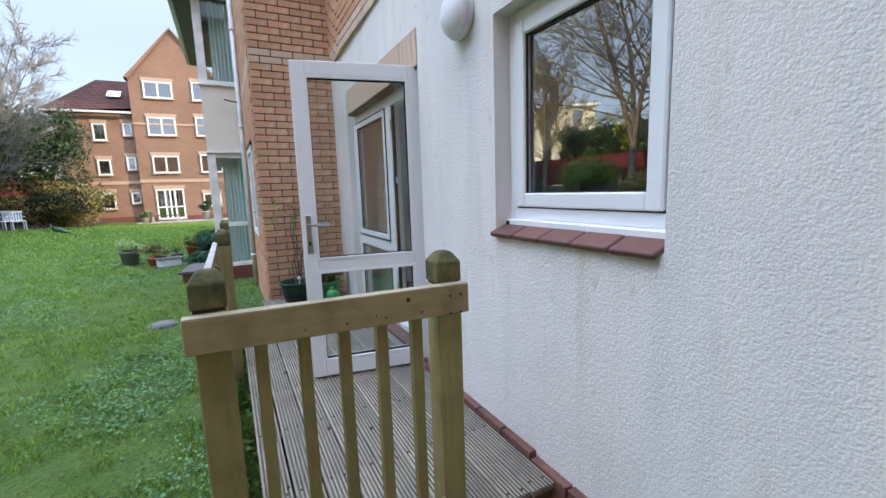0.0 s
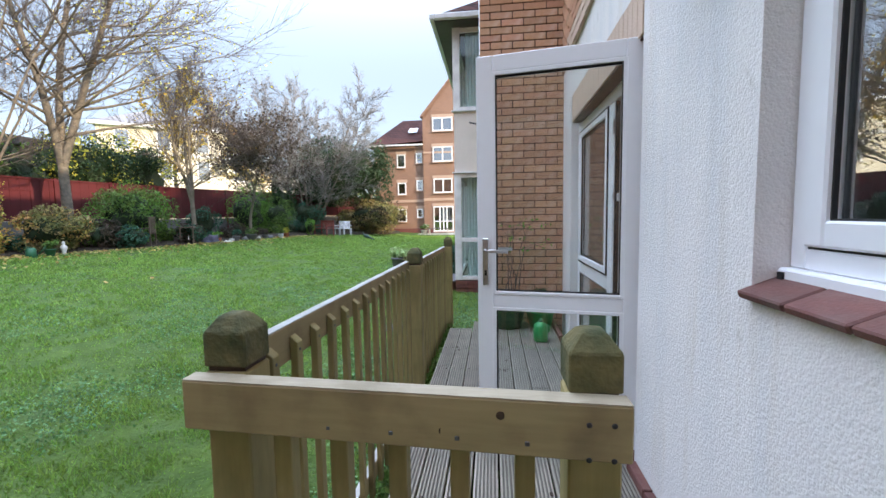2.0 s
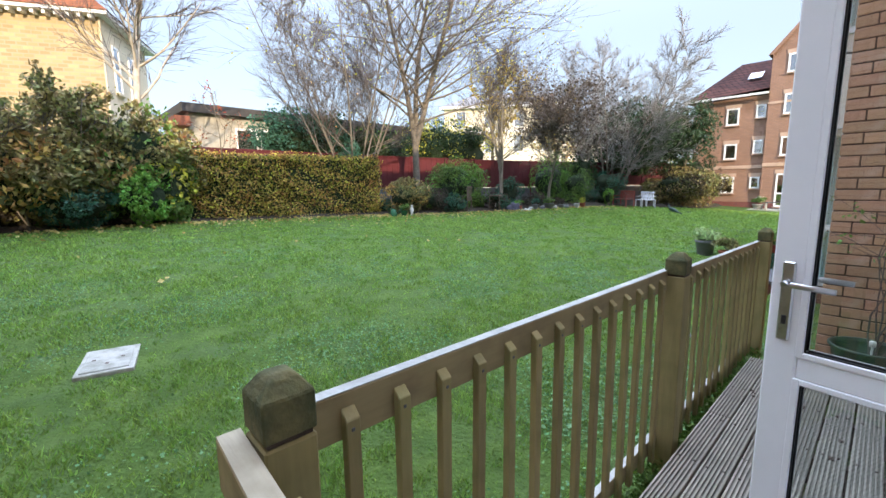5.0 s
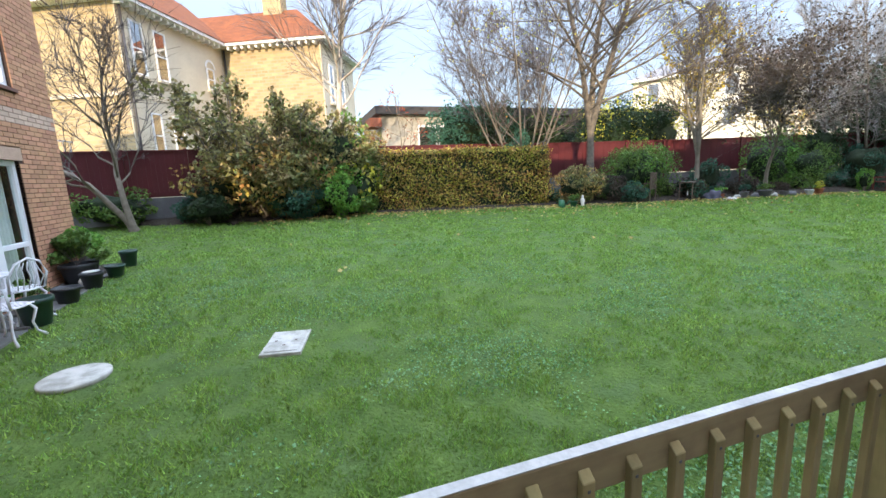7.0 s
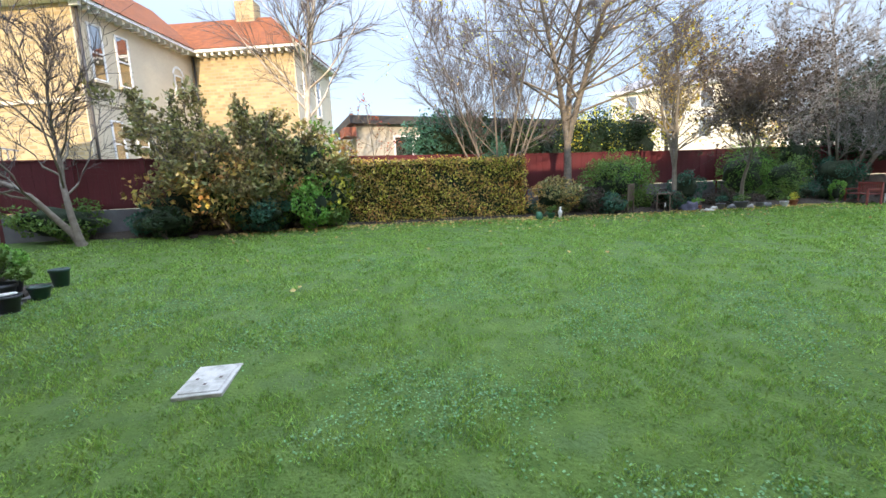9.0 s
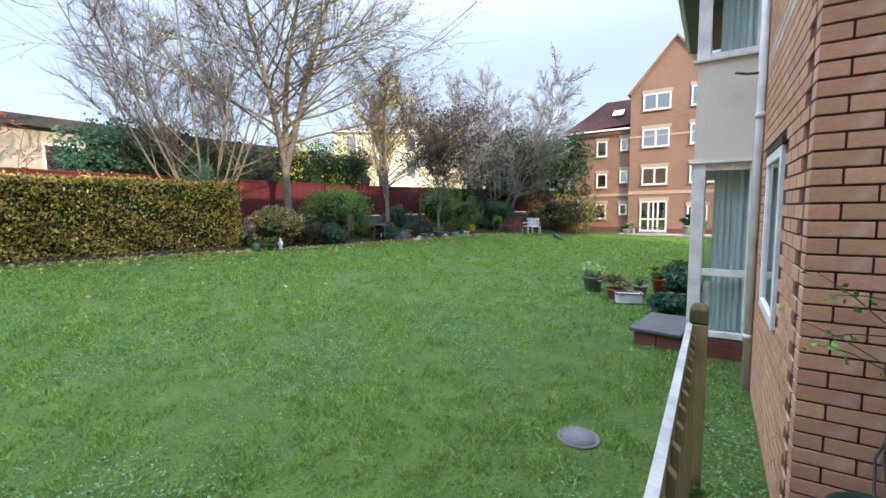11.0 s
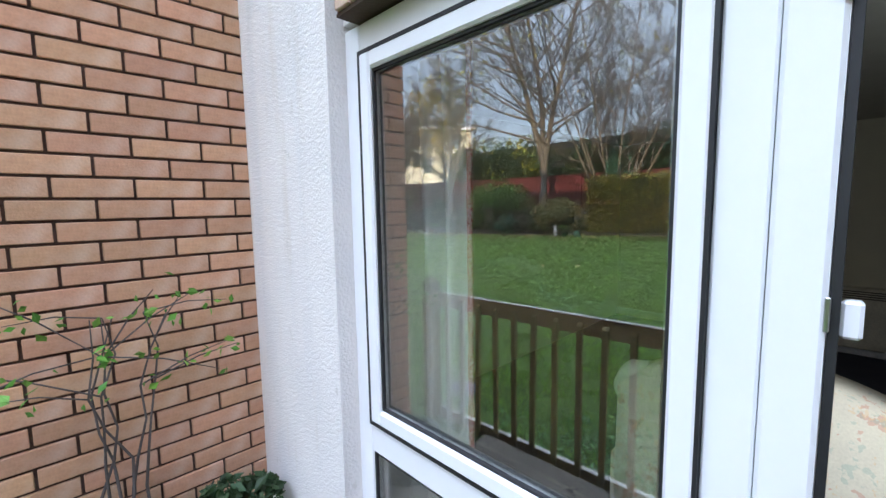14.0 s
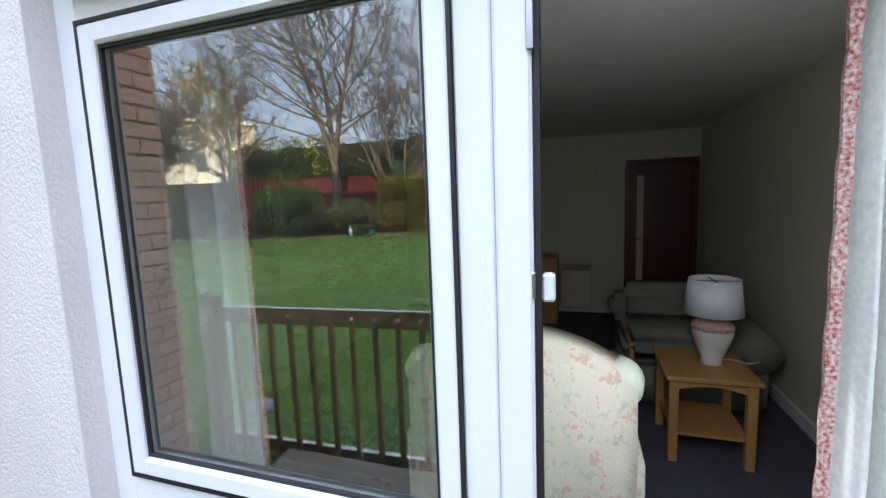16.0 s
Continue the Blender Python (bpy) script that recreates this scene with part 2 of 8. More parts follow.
M = dict(
    render=render_mat(),
    white=mat("white_plastic", (0.82, 0.83, 0.86), (0.81, 0.82, 0.85), grain=0.02, rough=0.28, scale=3, fine=25, bump=0.02, stain=(0.62, 0.61, 0.6), stain_scale=4, stain_amount=0.04),
    whitewood=mat("white_paint", (0.83, 0.83, 0.83), rough=0.5, fine=40, bump=0.05),
    gasket=mat("black_gasket", (0.015, 0.015, 0.017), rough=0.6, bump=0),
    glass=glass_mat("window_glass", gloss=0.03),
    glass_big=glass_mat("coated_glass", tint=(0.95, 0.97, 0.96), gloss=0.21),
    glass_kitchen=glass_mat("mirroring_glass", tint=(0.85, 0.9, 0.92), gloss=0.36),
    glass_door=glass_mat("door_glass", tint=(0.92, 0.95, 0.95), gloss=0.07),
    glass_far=glass_mat("far_glass", tint=(0.5, 0.55, 0.6), gloss=0.45),
    brick=mat("orange_brick", (0.53, 0.30, 0.185), (0.48, 0.265, 0.16), rough=0.88, scale=14, fine=110, bump=0.35, dist=0.004, vary=0.14, stain=(0.70, 0.60, 0.52), stain_scale=9, stain_amount=0.26),
    brick_i=mat("orange_bricks", (0.53, 0.29, 0.175), (0.48, 0.255, 0.15), rough=0.88, scale=14, fine=110, bump=0.35, dist=0.004, vary=0.14, island=True),
    brick_pale=mat("pale_brick", (0.58, 0.43, 0.34), (0.54, 0.39, 0.30), rough=0.88, scale=14, fine=110, bump=0.3, dist=0.004, vary=0.1, island=True),
    mortar=mat("dark_mortar", (0.075, 0.045, 0.035), rough=0.95, fine=120, bump=0.4),
    tile=mat("red_clay_tile", (0.17, 0.065, 0.052), (0.12, 0.05, 0.045), rough=0.55, scale=9, fine=120, bump=0.15, vary=0.14, stain=(0.25, 0.2, 0.17), stain_scale=12, stain_amount=0.25),
    plinth=mat("dark_red_brick", (0.17, 0.055, 0.042), (0.12, 0.045, 0.04), rough=0.8, scale=9, fine=100, bump=0.3, vary=0.15, island=True),
    fence_wood=mat("treated_timber", (0.33, 0.26, 0.11), (0.235, 0.185, 0.078), rough=0.75, scale=3.5, fine=55, bump=0.3, dist=0.004, vary=0.14, grain=0.34, stretch=(1, 1, 0.10), stain=(0.09, 0.10, 0.035), stain_scale=5, stain_amount=0.5),
    rail_wood=mat("treated_rail_timber", (0.35, 0.27, 0.135), (0.25, 0.19, 0.09), rough=0.75, scale=3.5, fine=55, bump=0.25, dist=0.004, stretch=(1, 0.12, 1), stain=(0.10, 0.055, 0.03), stain_scale=9, stain_amount=0.45),
    rail_wood_x=mat("treated_end_rail_timber", (0.35, 0.27, 0.135), (0.25, 0.19, 0.09), rough=0.75, scale=3.5, fine=55, bump=0.25, dist=0.004, stretch=(0.12, 1, 1), stain=(0.10, 0.055, 0.03), stain_scale=9, stain_amount=0.45),
    bleached=mat("whitish_timber", (0.50, 0.50, 0.48), (0.34, 0.34, 0.32), rough=0.7, scale=8, fine=70, bump=0.2),
    pale_rail=mat("pale_tan_timber", (0.44, 0.38, 0.28), (0.34, 0.29, 0.20), rough=0.7, scale=8, fine=70, bump=0.2, stretch=(0.15, 1, 1), stain=(0.16, 0.13, 0.07), stain_scale=9, stain_amount=0.5),
    cap_wood=mat("mossy_timber", (0.17, 0.14, 0.055), (0.045, 0.06, 0.022), rough=0.85, scale=12, fine=90, bump=0.4, stain=(0.02, 0.03, 0.012), stain_scale=14, stain_amount=0.6),
    deck=mat("weathered_decking", (0.37, 0.335, 0.275), (0.24, 0.215, 0.175), rough=0.8, scale=5, fine=80, bump=0.4, dist=0.004, vary=0.24, stretch=(1, 0.08, 1), grain=0.35, stain=(0.10, 0.095, 0.085), stain_scale=4, stain_amount=0.5),
    groove=mat("dark_deck_groove", (0.20, 0.18, 0.15), (0.13, 0.12, 0.10), rough=0.95, fine=80, bump=0.2),
    knot=mat("knot_and_dark_gap", (0.05, 0.028, 0.015), rough=0.7, fine=90, bump=0.2),
    steel=mat("brushed_steel", (0.55, 0.55, 0.56), rough=0.3, metal=1.0, fine=60, bump=0.02),
    dark_metal=mat("dark_steel", (0.12, 0.12, 0.13), rough=0.5, metal=0.6, fine=60, bump=0.05),
    grass=grass_mat(),
    blade=leaf_mat("grass_blades", (0.170, 0.30, 0.054), (0.232, 0.36, 0.073), vary=0.35, through=0.4),
    clover=leaf_mat("clover_leaves", (0.12, 0.26, 0.10), (0.17, 0.32, 0.16), vary=0.3),
    slab=mat("pale_concrete", (0.45, 0.44, 0.41), (0.34, 0.34, 0.31), rough=0.9, scale=8, fine=90, bump=0.4, stain=(0.14, 0.15, 0.11), stain_scale=9, stain_amount=0.6),
    paving=mat("grey_paving", (0.17, 0.17, 0.165), (0.13, 0.13, 0.125), rough=0.85, scale=3, fine=60, bump=0.3, vary=0.1),
    slate_block=mat("dark_slab", (0.10, 0.095, 0.10), (0.07, 0.07, 0.075), rough=0.7, scale=5, fine=60, bump=0.3),
    soil=mat("dark_soil", (0.035, 0.026, 0.018), (0.055, 0.042, 0.03), rough=1, scale=6, fine=60, bump=0.9, dist=0.04),
    red_fence=mat("dark_red_paint", (0.105, 0.013, 0.018), (0.080, 0.010, 0.014), rough=0.6, scale=2, fine=40, bump=0.15, vary=0.07, stretch=(1, 1, 0.2)),
    concrete=mat("grey_concrete", (0.16, 0.165, 0.17), (0.11, 0.11, 0.115), rough=0.9, scale=2, fine=40, bump=0.4),
    far_brick=courses_mat("far_orange_brick", (0.34, 0.20, 0.14), (0.30, 0.175, 0.12), (0.22, 0.15, 0.12)),
    near_brick=courses_mat("coursed_brick", (0.42, 0.21, 0.13), (0.38, 0.18, 0.11), (0.10, 0.06, 0.05), mortar=0.012),
    band=mat("pale_band", (0.50, 0.35, 0.26), (0.46, 0.32, 0.24), rough=0.9, fine=50),
    cream=mat("cream_render", (0.76, 0.70, 0.63), (0.72, 0.66, 0.59), rough=0.9, scale=1.5, fine=80, bump=0.2, stain=(0.40, 0.36, 0.30), stain_scale=1.4, stain_amount=0.3),
    roof=courses_mat("dark_roof_tiles", (0.085, 0.034, 0.028), (0.062, 0.027, 0.024), (0.015, 0.01, 0.01), width=0.3, height=0.22, mortar=0.02),
    roof_red=courses_mat("clay_roof_tiles", (0.27, 0.092, 0.034), (0.19, 0.065, 0.026), (0.09, 0.04, 0.03), width=0.2, height=0.14, mortar=0.015),
    slate=mat("slate_roof", (0.20, 0.19, 0.19), (0.16, 0.155, 0.16), rough=0.7, fine=20, bump=0.2),
    stone=courses_mat("squared_stone", (0.47, 0.36, 0.20), (0.30, 0.23, 0.13), (0.36, 0.30, 0.21), width=0.38, height=0.16, mortar=0.02),
    ashlar=mat("pale_ashlar", (0.60, 0.52, 0.39), (0.55, 0.47, 0.35), rough=0.85, scale=1.2, fine=30),
    cream_far=mat("far_cream_paint", (0.72, 0.66, 0.52), (0.66, 0.60, 0.48), rough=0.9, scale=0.5, fine=6),
    gutter=mat("white_gutter", (0.70, 0.70, 0.70), grain=0.04, rough=0.4, bump=0),
    soffit=mat("dark_fascia", (0.06, 0.055, 0.055), rough=0.5, bump=0),
    pink_pipe=mat("pale_downpipe", (0.62, 0.58, 0.56), rough=0.45, bump=0),
    green_plastic=mat("green_plastic", (0.02, 0.12, 0.055), rough=0.45, bump=0.02),
    dark_green=mat("dark_green_plastic", (0.014, 0.05, 0.035), rough=0.4, bump=0.02),
    bright_green=mat("bright_green_plastic", (0.02, 0.30, 0.08), rough=0.4, bump=0.02),
    grey_pot=mat("grey_plastic_pot", (0.17, 0.17, 0.185), rough=0.5, bump=0.05),
    black_pot=mat("black_plastic_pot", (0.02, 0.022, 0.026), rough=0.5, bump=0.05),
    terracotta=mat("terracotta", (0.36, 0.12, 0.065), (0.28, 0.095, 0.055), rough=0.85, fine=60),
    red_pot=mat("red_glazed_pot", (0.30, 0.03, 0.025), rough=0.3, bump=0),
    wood_red=mat("red_brown_bench", (0.20, 0.05, 0.04), rough=0.6, fine=50, stretch=(0.2, 1, 1)),
    wood_grey=mat("grey_brown_timber", (0.12, 0.09, 0.065), rough=0.8, fine=50),
    white_metal=mat("white_painted_iron", (0.75, 0.76, 0.80), rough=0.4, bump=0.05),
    bark=mat("grey_bark", (0.22, 0.19, 0.15), (0.15, 0.13, 0.10), rough=0.9, scale=9, fine=60, bump=0.5, dist=0.01),
    bark_pale=mat("pale_bark", (0.20, 0.17, 0.135), (0.115, 0.10, 0.085), rough=0.9, scale=9, fine=60, bump=0.4, dist=0.01),
    bark_birch=mat("birch_bark", (0.50, 0.45, 0.38), (0.34, 0.28, 0.22), rough=0.85, scale=5, fine=50, bump=0.3),
    twig_pale=mat("pale_grey_twig", (0.24, 0.225, 0.215), rough=0.9, fine=40, bump=0.1),
    twig=mat("brown_twig", (0.105, 0.088, 0.082), rough=0.9, fine=40, bump=0.1),
    leaf_yellow=leaf_mat("yellow_leaves", (0.36, 0.30, 0.04), (0.42, 0.27, 0.03)),
    leaf_yg=leaf_mat("yellow_green_leaves", (0.42, 0.46, 0.06), (0.56, 0.50, 0.07)),
    leaf_beech=leaf_mat("beech_leaves", (0.46, 0.38, 0.09), (0.52, 0.31, 0.09), vary=0.6),
    leaf_bronze=leaf_mat("bronze_beech_leaves", (0.40, 0.31, 0.085), (0.44, 0.25, 0.085), vary=0.6),
    leaf_hedge=leaf_mat("yellowing_beech_leaves", (0.48, 0.49, 0.075), (0.58, 0.50, 0.09), vary=0.5),
    leaf_dark=leaf_mat("dark_leaves", (0.026, 0.055, 0.022), (0.042, 0.080, 0.032), vary=0.45),
    leaf_mid=leaf_mat("green_leaves", (0.085, 0.168, 0.035), (0.14, 0.235, 0.048), vary=0.4),
    leaf_bright=leaf_mat("bright_green_leaves", (0.112, 0.280, 0.042), (0.168, 0.336, 0.056), vary=0.35),
    leaf_teal=leaf_mat("blue_green_leaves", (0.038, 0.112, 0.075), (0.053, 0.143, 0.090), vary=0.4),
    leaf_purple=leaf_mat("purple_brown_leaves", (0.052, 0.045, 0.036), (0.095, 0.07, 0.05), vary=0.5),
    leaf_rhodo=leaf_mat("rhododendron_leaves", (0.17, 0.19, 0.065), (0.30, 0.235, 0.10), vary=0.6),
    leaf_fall=leaf_mat("fallen_leaves", (0.45, 0.40, 0.16), (0.50, 0.32, 0.10), vary=0.3),
    leaf_pale=leaf_mat("pale_green_leaves", (0.34, 0.46, 0.20), (0.42, 0.52, 0.22)),
    leaf_red=leaf_mat("red_leaves", (0.30, 0.05, 0.03), (0.25, 0.09, 0.03)),
    petal=leaf_mat("white_petals", (0.75, 0.70, 0.62), (0.7, 0.6, 0.55)),
    # near-black green that paints the shade between leaves onto solid cores
    core=mat("painted_inner_shade", (0.012, 0.024, 0.010), (0.02, 0.035, 0.014), rough=1, scale=5, fine=30, bump=0.6, dist=0.05),
    curtain=mat("cream_curtain", (0.86, 0.85, 0.80), (0.84, 0.83, 0.78), rough=0.9, fine=90, bump=0.1),
    trim_red=mat("red_patterned_trim", (0.42, 0.06, 0.05), (0.74, 0.62, 0.55), rough=0.9, scale=150, fine=260, bump=0.1),
    net=mat("pale_green_curtain", (0.70, 0.78, 0.76), (0.62, 0.71, 0.70), rough=0.9, fine=60, bump=0.05),
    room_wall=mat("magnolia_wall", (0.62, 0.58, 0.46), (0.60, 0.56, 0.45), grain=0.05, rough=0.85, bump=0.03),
    # darker tone than room_wall
    room_dark=mat("darker_wall", (0.45, 0.42, 0.36), rough=0.9, bump=0.03),
    ceiling=mat("white_ceiling", (0.68, 0.67, 0.62), (0.64, 0.63, 0.58), grain=0.08, rough=0.9, bump=0.2, fine=120),
    carpet=mat("blue_grey_carpet", (0.085, 0.085, 0.115), (0.07, 0.07, 0.10), rough=1, fine=220, bump=0.5),
    floral=floral_mat(),
    wing=mat("pale_green_fabric", (0.55, 0.58, 0.46), (0.48, 0.52, 0.42), rough=0.95, scale=18, fine=160, bump=0.15),
    sofa=mat("sage_green_fabric", (0.20, 0.20, 0.16), (0.17, 0.17, 0.135), rough=0.95, scale=8, fine=150, bump=0.15),
    oak=mat("light_oak", (0.50, 0.27, 0.095), (0.42, 0.21, 0.07), rough=0.45, scale=4, fine=50, bump=0.05, stretch=(0.15, 1, 1)),
    red_door=mat("mahogany_door", (0.11, 0.018, 0.014), (0.085, 0.014, 0.011), rough=0.4, scale=3, fine=40, bump=0.05, stretch=(1, 1, 0.15)),
    brass=mat("brass", (0.55, 0.36, 0.12), rough=0.3, metal=1, bump=0),
    ceramic=mat("white_ceramic", (0.78, 0.76, 0.72), grain=0.02, rough=0.15, bump=0),
    shade=mat("white_lampshade", (0.80, 0.80, 0.86), rough=0.8, fine=120, bump=0.05),
    heater=mat("cream_heater", (0.66, 0.62, 0.52), rough=0.5, bump=0.02),
    rubber=mat("black_rubber", (0.02, 0.02, 0.022), rough=0.7, bump=0.05),
)


# ------------------------------------------------------------ mesh helpers
def mesh(name, verts, faces, material, smooth=False):
    me = bpy.data.meshes.new(name)
    me.from_pydata([tuple(v) for v in verts], [], faces)
    if not isinstance(material, (list, tuple)):
        material = [material]
    for m in material:
        me.materials.append(m)
    if smooth:
        me.shade_smooth()
    me.update()
    return me


def part(name, me, parent=None, label="", at=None, kind=""):
    """Links a mesh as one object under a thing or a part."""
    ob = new(name, me)
    if parent is not None:
        ob.parent = parent
    if at is not None:
        ob.matrix_basis = at if isinstance(at, Matrix) else Matrix.Translation(at)
    return tagged(ob, label=label, kind=kind)


def thing(name, at=(0, 0, 0), rz=0.0, label="", category="", group="", kind=""):
    ob = new(name)
    ob.empty_display_size = 0.1
    ob.matrix_basis = pose(*at, 0, 0, rz)
    return tagged(ob, label, category, group, kind)


def finish(bm, name, material, smooth=False, bevel=0.0, seg=1):
    if bevel:
        bmesh.ops.bevel(bm, geom=[e for e in bm.edges], offset=bevel, segments=seg, affect="EDGES", clamp_overlap=True)
    bmesh.ops.recalc_face_normals(bm, faces=bm.faces)
    me = bpy.data.meshes.new(name)
    bm.to_mesh(me)
    bm.free()
    for m in (material if isinstance(material, (list, tuple)) else [material]):
        me.materials.append(m)
    if smooth:
        me.shade_smooth()
    return me


def add_box(bm, a, b, m=None):
    """A box from corner a to corner b, turned by m."""
    vs = [Vector((x, y, z)) for x in (a[0], b[0]) for y in (a[1], b[1]) for z in (a[2], b[2])]
    if m is not None:
        vs = [m @ v for v in vs]
    v = [bm.verts.new(p) for p in vs]
    for f in ((0, 1, 3, 2), (4, 6, 7, 5), (0, 4, 5, 1), (2, 3, 7, 6), (0, 2, 6, 4), (1, 5, 7, 3)):
        bm.faces.new([v[i] for i in f])
    return v


def box(name, a, b, material, bevel=0.003, m=None):
    bm = bmesh.new()
    add_box(bm, a, b, m)
    return finish(bm, name, material, bevel=bevel)


def boxes(name, items, material, bevel=0.0):
    bm = bmesh.new()
    for it in items:
        add_box(bm, it[0], it[1], it[2] if len(it) > 2 else None)
    return finish(bm, name, material, bevel=bevel)


def lathe(name, profile, material, n=28, smooth=True, squash=(1, 1)):
    """A turned shape: profile of (radius, z)."""
    vs, fs = [], []
    for r, z in profile:
        for i in range(n):
            a = 2 * math.pi * i / n
            vs.append((r * math.cos(a) * squash[0], r * math.sin(a) * squash[1], z))
    for j in range(len(profile) - 1):
        for i in range(n):
            k = (i + 1) % n
            fs.append((j * n + i, j * n + k, (j + 1) * n + k, (j + 1) * n + i))
    fs.append(tuple(range(n))[::-1])
    fs.append(tuple((len(profile) - 1) * n + i for i in range(n)))
    return mesh(name, vs, fs, material, smooth)


def tube_data(pts, radii, n=6):
    vs, fs = [], []
    for i, p in enumerate(pts):
        d = (pts[min(i + 1, len(pts) - 1)] - pts[max(i - 1, 0)]).normalized()
        u = d.orthogonal().normalized()
        w = d.cross(u)
        for k in range(n):
            a = 2 * math.pi * k / n
            vs.append(p + (u * math.cos(a) + w * math.sin(a)) * radii[i])
    for i in range(len(pts) - 1):
        for k in range(n):
            q = (k + 1) % n
            fs.append((i * n + k, i * n + q, (i + 1) * n + q, (i + 1) * n + k))
    return vs, fs


def tube(name, pts, r, material, n=8):
    pts = [Vector(p) for p in pts]
    vs, fs = tube_data(pts, [r] * len(pts) if not isinstance(r, (list, tuple)) else r, n)
    fs.append(tuple(range(n))[::-1])
    fs.append(tuple(len(vs) - n + k for k in range(n)))
    return mesh(name, vs, fs, material, True)


def extrude_y(name, profile, y0, y1, material):
    """A closed profile of (x, z) drawn out along y."""
    k = len(profile)
    vs = [(x, y0, z) for x, z in profile] + [(x, y1, z) for x, z in profile]
    fs = [(i, (i + 1) % k, k + (i + 1) % k, k + i) for i in range(k)] + [tuple(range(k))[::-1], tuple(range(k, 2 * k))]
    return mesh(name, vs, fs, material)


def ground_z(x, y):
    """The lawn lies flat by the house and rises towards the far fence."""
    d = max(0.0, -x - 3.5)
    return 0.058 * (math.sqrt(d * d + 0.25) - 0.5 if d > 0 else 0) if d < 12.5 else 0.058 * 12.0


def leaf_cloud(name, centres, size, material, seed=1, flat=0.0, aspect=0.55):
    """Many small folded leaves at the given centres, as one mesh."""
    rng = np.random.default_rng(seed)
    c = np.asarray(centres, float)
    k = len(c)
    u = rng.normal(size=(k, 3))
    u[:, 2] *= (1 - flat)
    u /= np.linalg.norm(u, axis=1)[:, None]
    w = rng.normal(size=(k, 3))
    w[:, :2] *= (1 - flat * 0.5)
    v = np.cross(u, w)
    v /= np.linalg.norm(v, axis=1)[:, None]
    nn = np.cross(u, v)
    s = size * rng.uniform(0.6, 1.35, k)[:, None]
    a = c - u * s * 0.5
    b = c + v * s * aspect * 0.5 + nn * s * 0.08
    d = c + u * s * 0.5
    e = c - v * s * aspect * 0.5 + nn * s * 0.08
    vs = np.stack([a, b, d, e], 1).reshape(-1, 3)
    idx = np.arange(k) * 4
    fs = np.concatenate([np.stack([idx, idx + 1, idx + 2], 1), np.stack([idx, idx + 2, idx + 3], 1)])
    me = bpy.data.meshes.new(name)
    me.from_pydata(vs.tolist(), [], fs.tolist())
    me.materials.append(material)
    return me


def clumps(centre, radii, k, seed, shell=0.55, low=-1.0, lumps=14):
    """Points in a lumpy crown: dense near its skin, with gaps."""
    rng = np.random.default_rng(seed)
    heads = rng.normal(size=(lumps, 3))
    heads /= np.linalg.norm(heads, axis=1)[:, None]
    heads[:, 2] = np.maximum(heads[:, 2], low)
    heads *= rng.uniform(shell, 0.85, lumps)[:, None]
    pick = rng.integers(0, lumps, k)
    p = rng.normal(size=(k, 3))
    p /= np.linalg.norm(p, axis=1)[:, None]
    p *= rng.uniform(0.55, 1.0, k)[:, None] ** 0.5
    spread = rng.uniform(0.26, 0.46, lumps)[pick][:, None]
    q = heads[pick] + p * spread
    return q * np.asarray(radii) + np.asarray(centre)


# ------------------------------------------------------------ large structure
WX = 1.15          # outer face of the rendered wall
DZ = 0.29          # top of the deck
PY, PX = 5.03, 0.36  # front and side face of the brick pier


def build_ground():
    xs = [-400, -120, -60, -30, -20, -17] + [-16 + 0.5 * i for i in range(37)] + [4, 12, 60, 400]
    ys = [-400, -100, -30, -12] + [-8 + 0.6 * i for i in range(75)] + [45, 60, 120, 400]
    vs = [(x, y, ground_z(x, y)) for x in xs for y in ys]
    k = len(ys)
    fs = [(i * k + j, (i + 1) * k + j, (i + 1) * k + j + 1, i * k + j + 1) for i in range(len(xs) - 1) for j in range(k - 1)]
    tagged(part("ground", mesh("ground", vs, fs, M["grass"], True)), "mown green lawn rising gently to the garden fence", "lawn", kind="structure")


build_ground()


def wall_with_holes(name, axis, at, depth, lo, hi, z0, z1, holes, material):
    """A wall across x = at or y = at, with rectangular openings (a, b, bottom, top)."""
    cuts = sorted({lo, hi, *[h[0] for h in holes], *[h[1] for h in holes]})
    bm = bmesh.new()
    for a, b in zip(cuts, cuts[1:]):
        spans = sorted([(h[2], h[3]) for h in holes if h[0] <= a + 1e-6 and h[1] >= b - 1e-6])
        z = z0
        for s, e in spans + [(z1, z1)]:
            if s > z + 1e-6:
                if axis == "x":
                    add_box(bm, (at, a, z), (at + depth, b, s))
                else:
                    add_box(bm, (a, at, z), (b, at + depth, s))
            z = max(z, e)
    bmesh.ops.remove_doubles(bm, verts=bm.verts, dist=1e-4)
    return part(name, finish(bm, name, material), kind="structure")


KW = (0.628, 1.50, 1.28, 2.26)      # kitchen window opening
FD = (2.34, 4.25, 0.33, 2.26)      # door and window opening
def outward(y):
    """How far the wall face has run outwards at y, from the door onwards."""
    return 0.016 * max(0.0, min(y, 4.2) - FD[0]) + 0.082 * max(0.0, y - 4.2)


def lean_mesh(me):
    for v in me.vertices:
        v.co.x += outward(v.co.y)
    return me


def lean(ob):
    """The wall runs slightly outwards beyond the door."""
    lean_mesh(ob.data)
    return ob


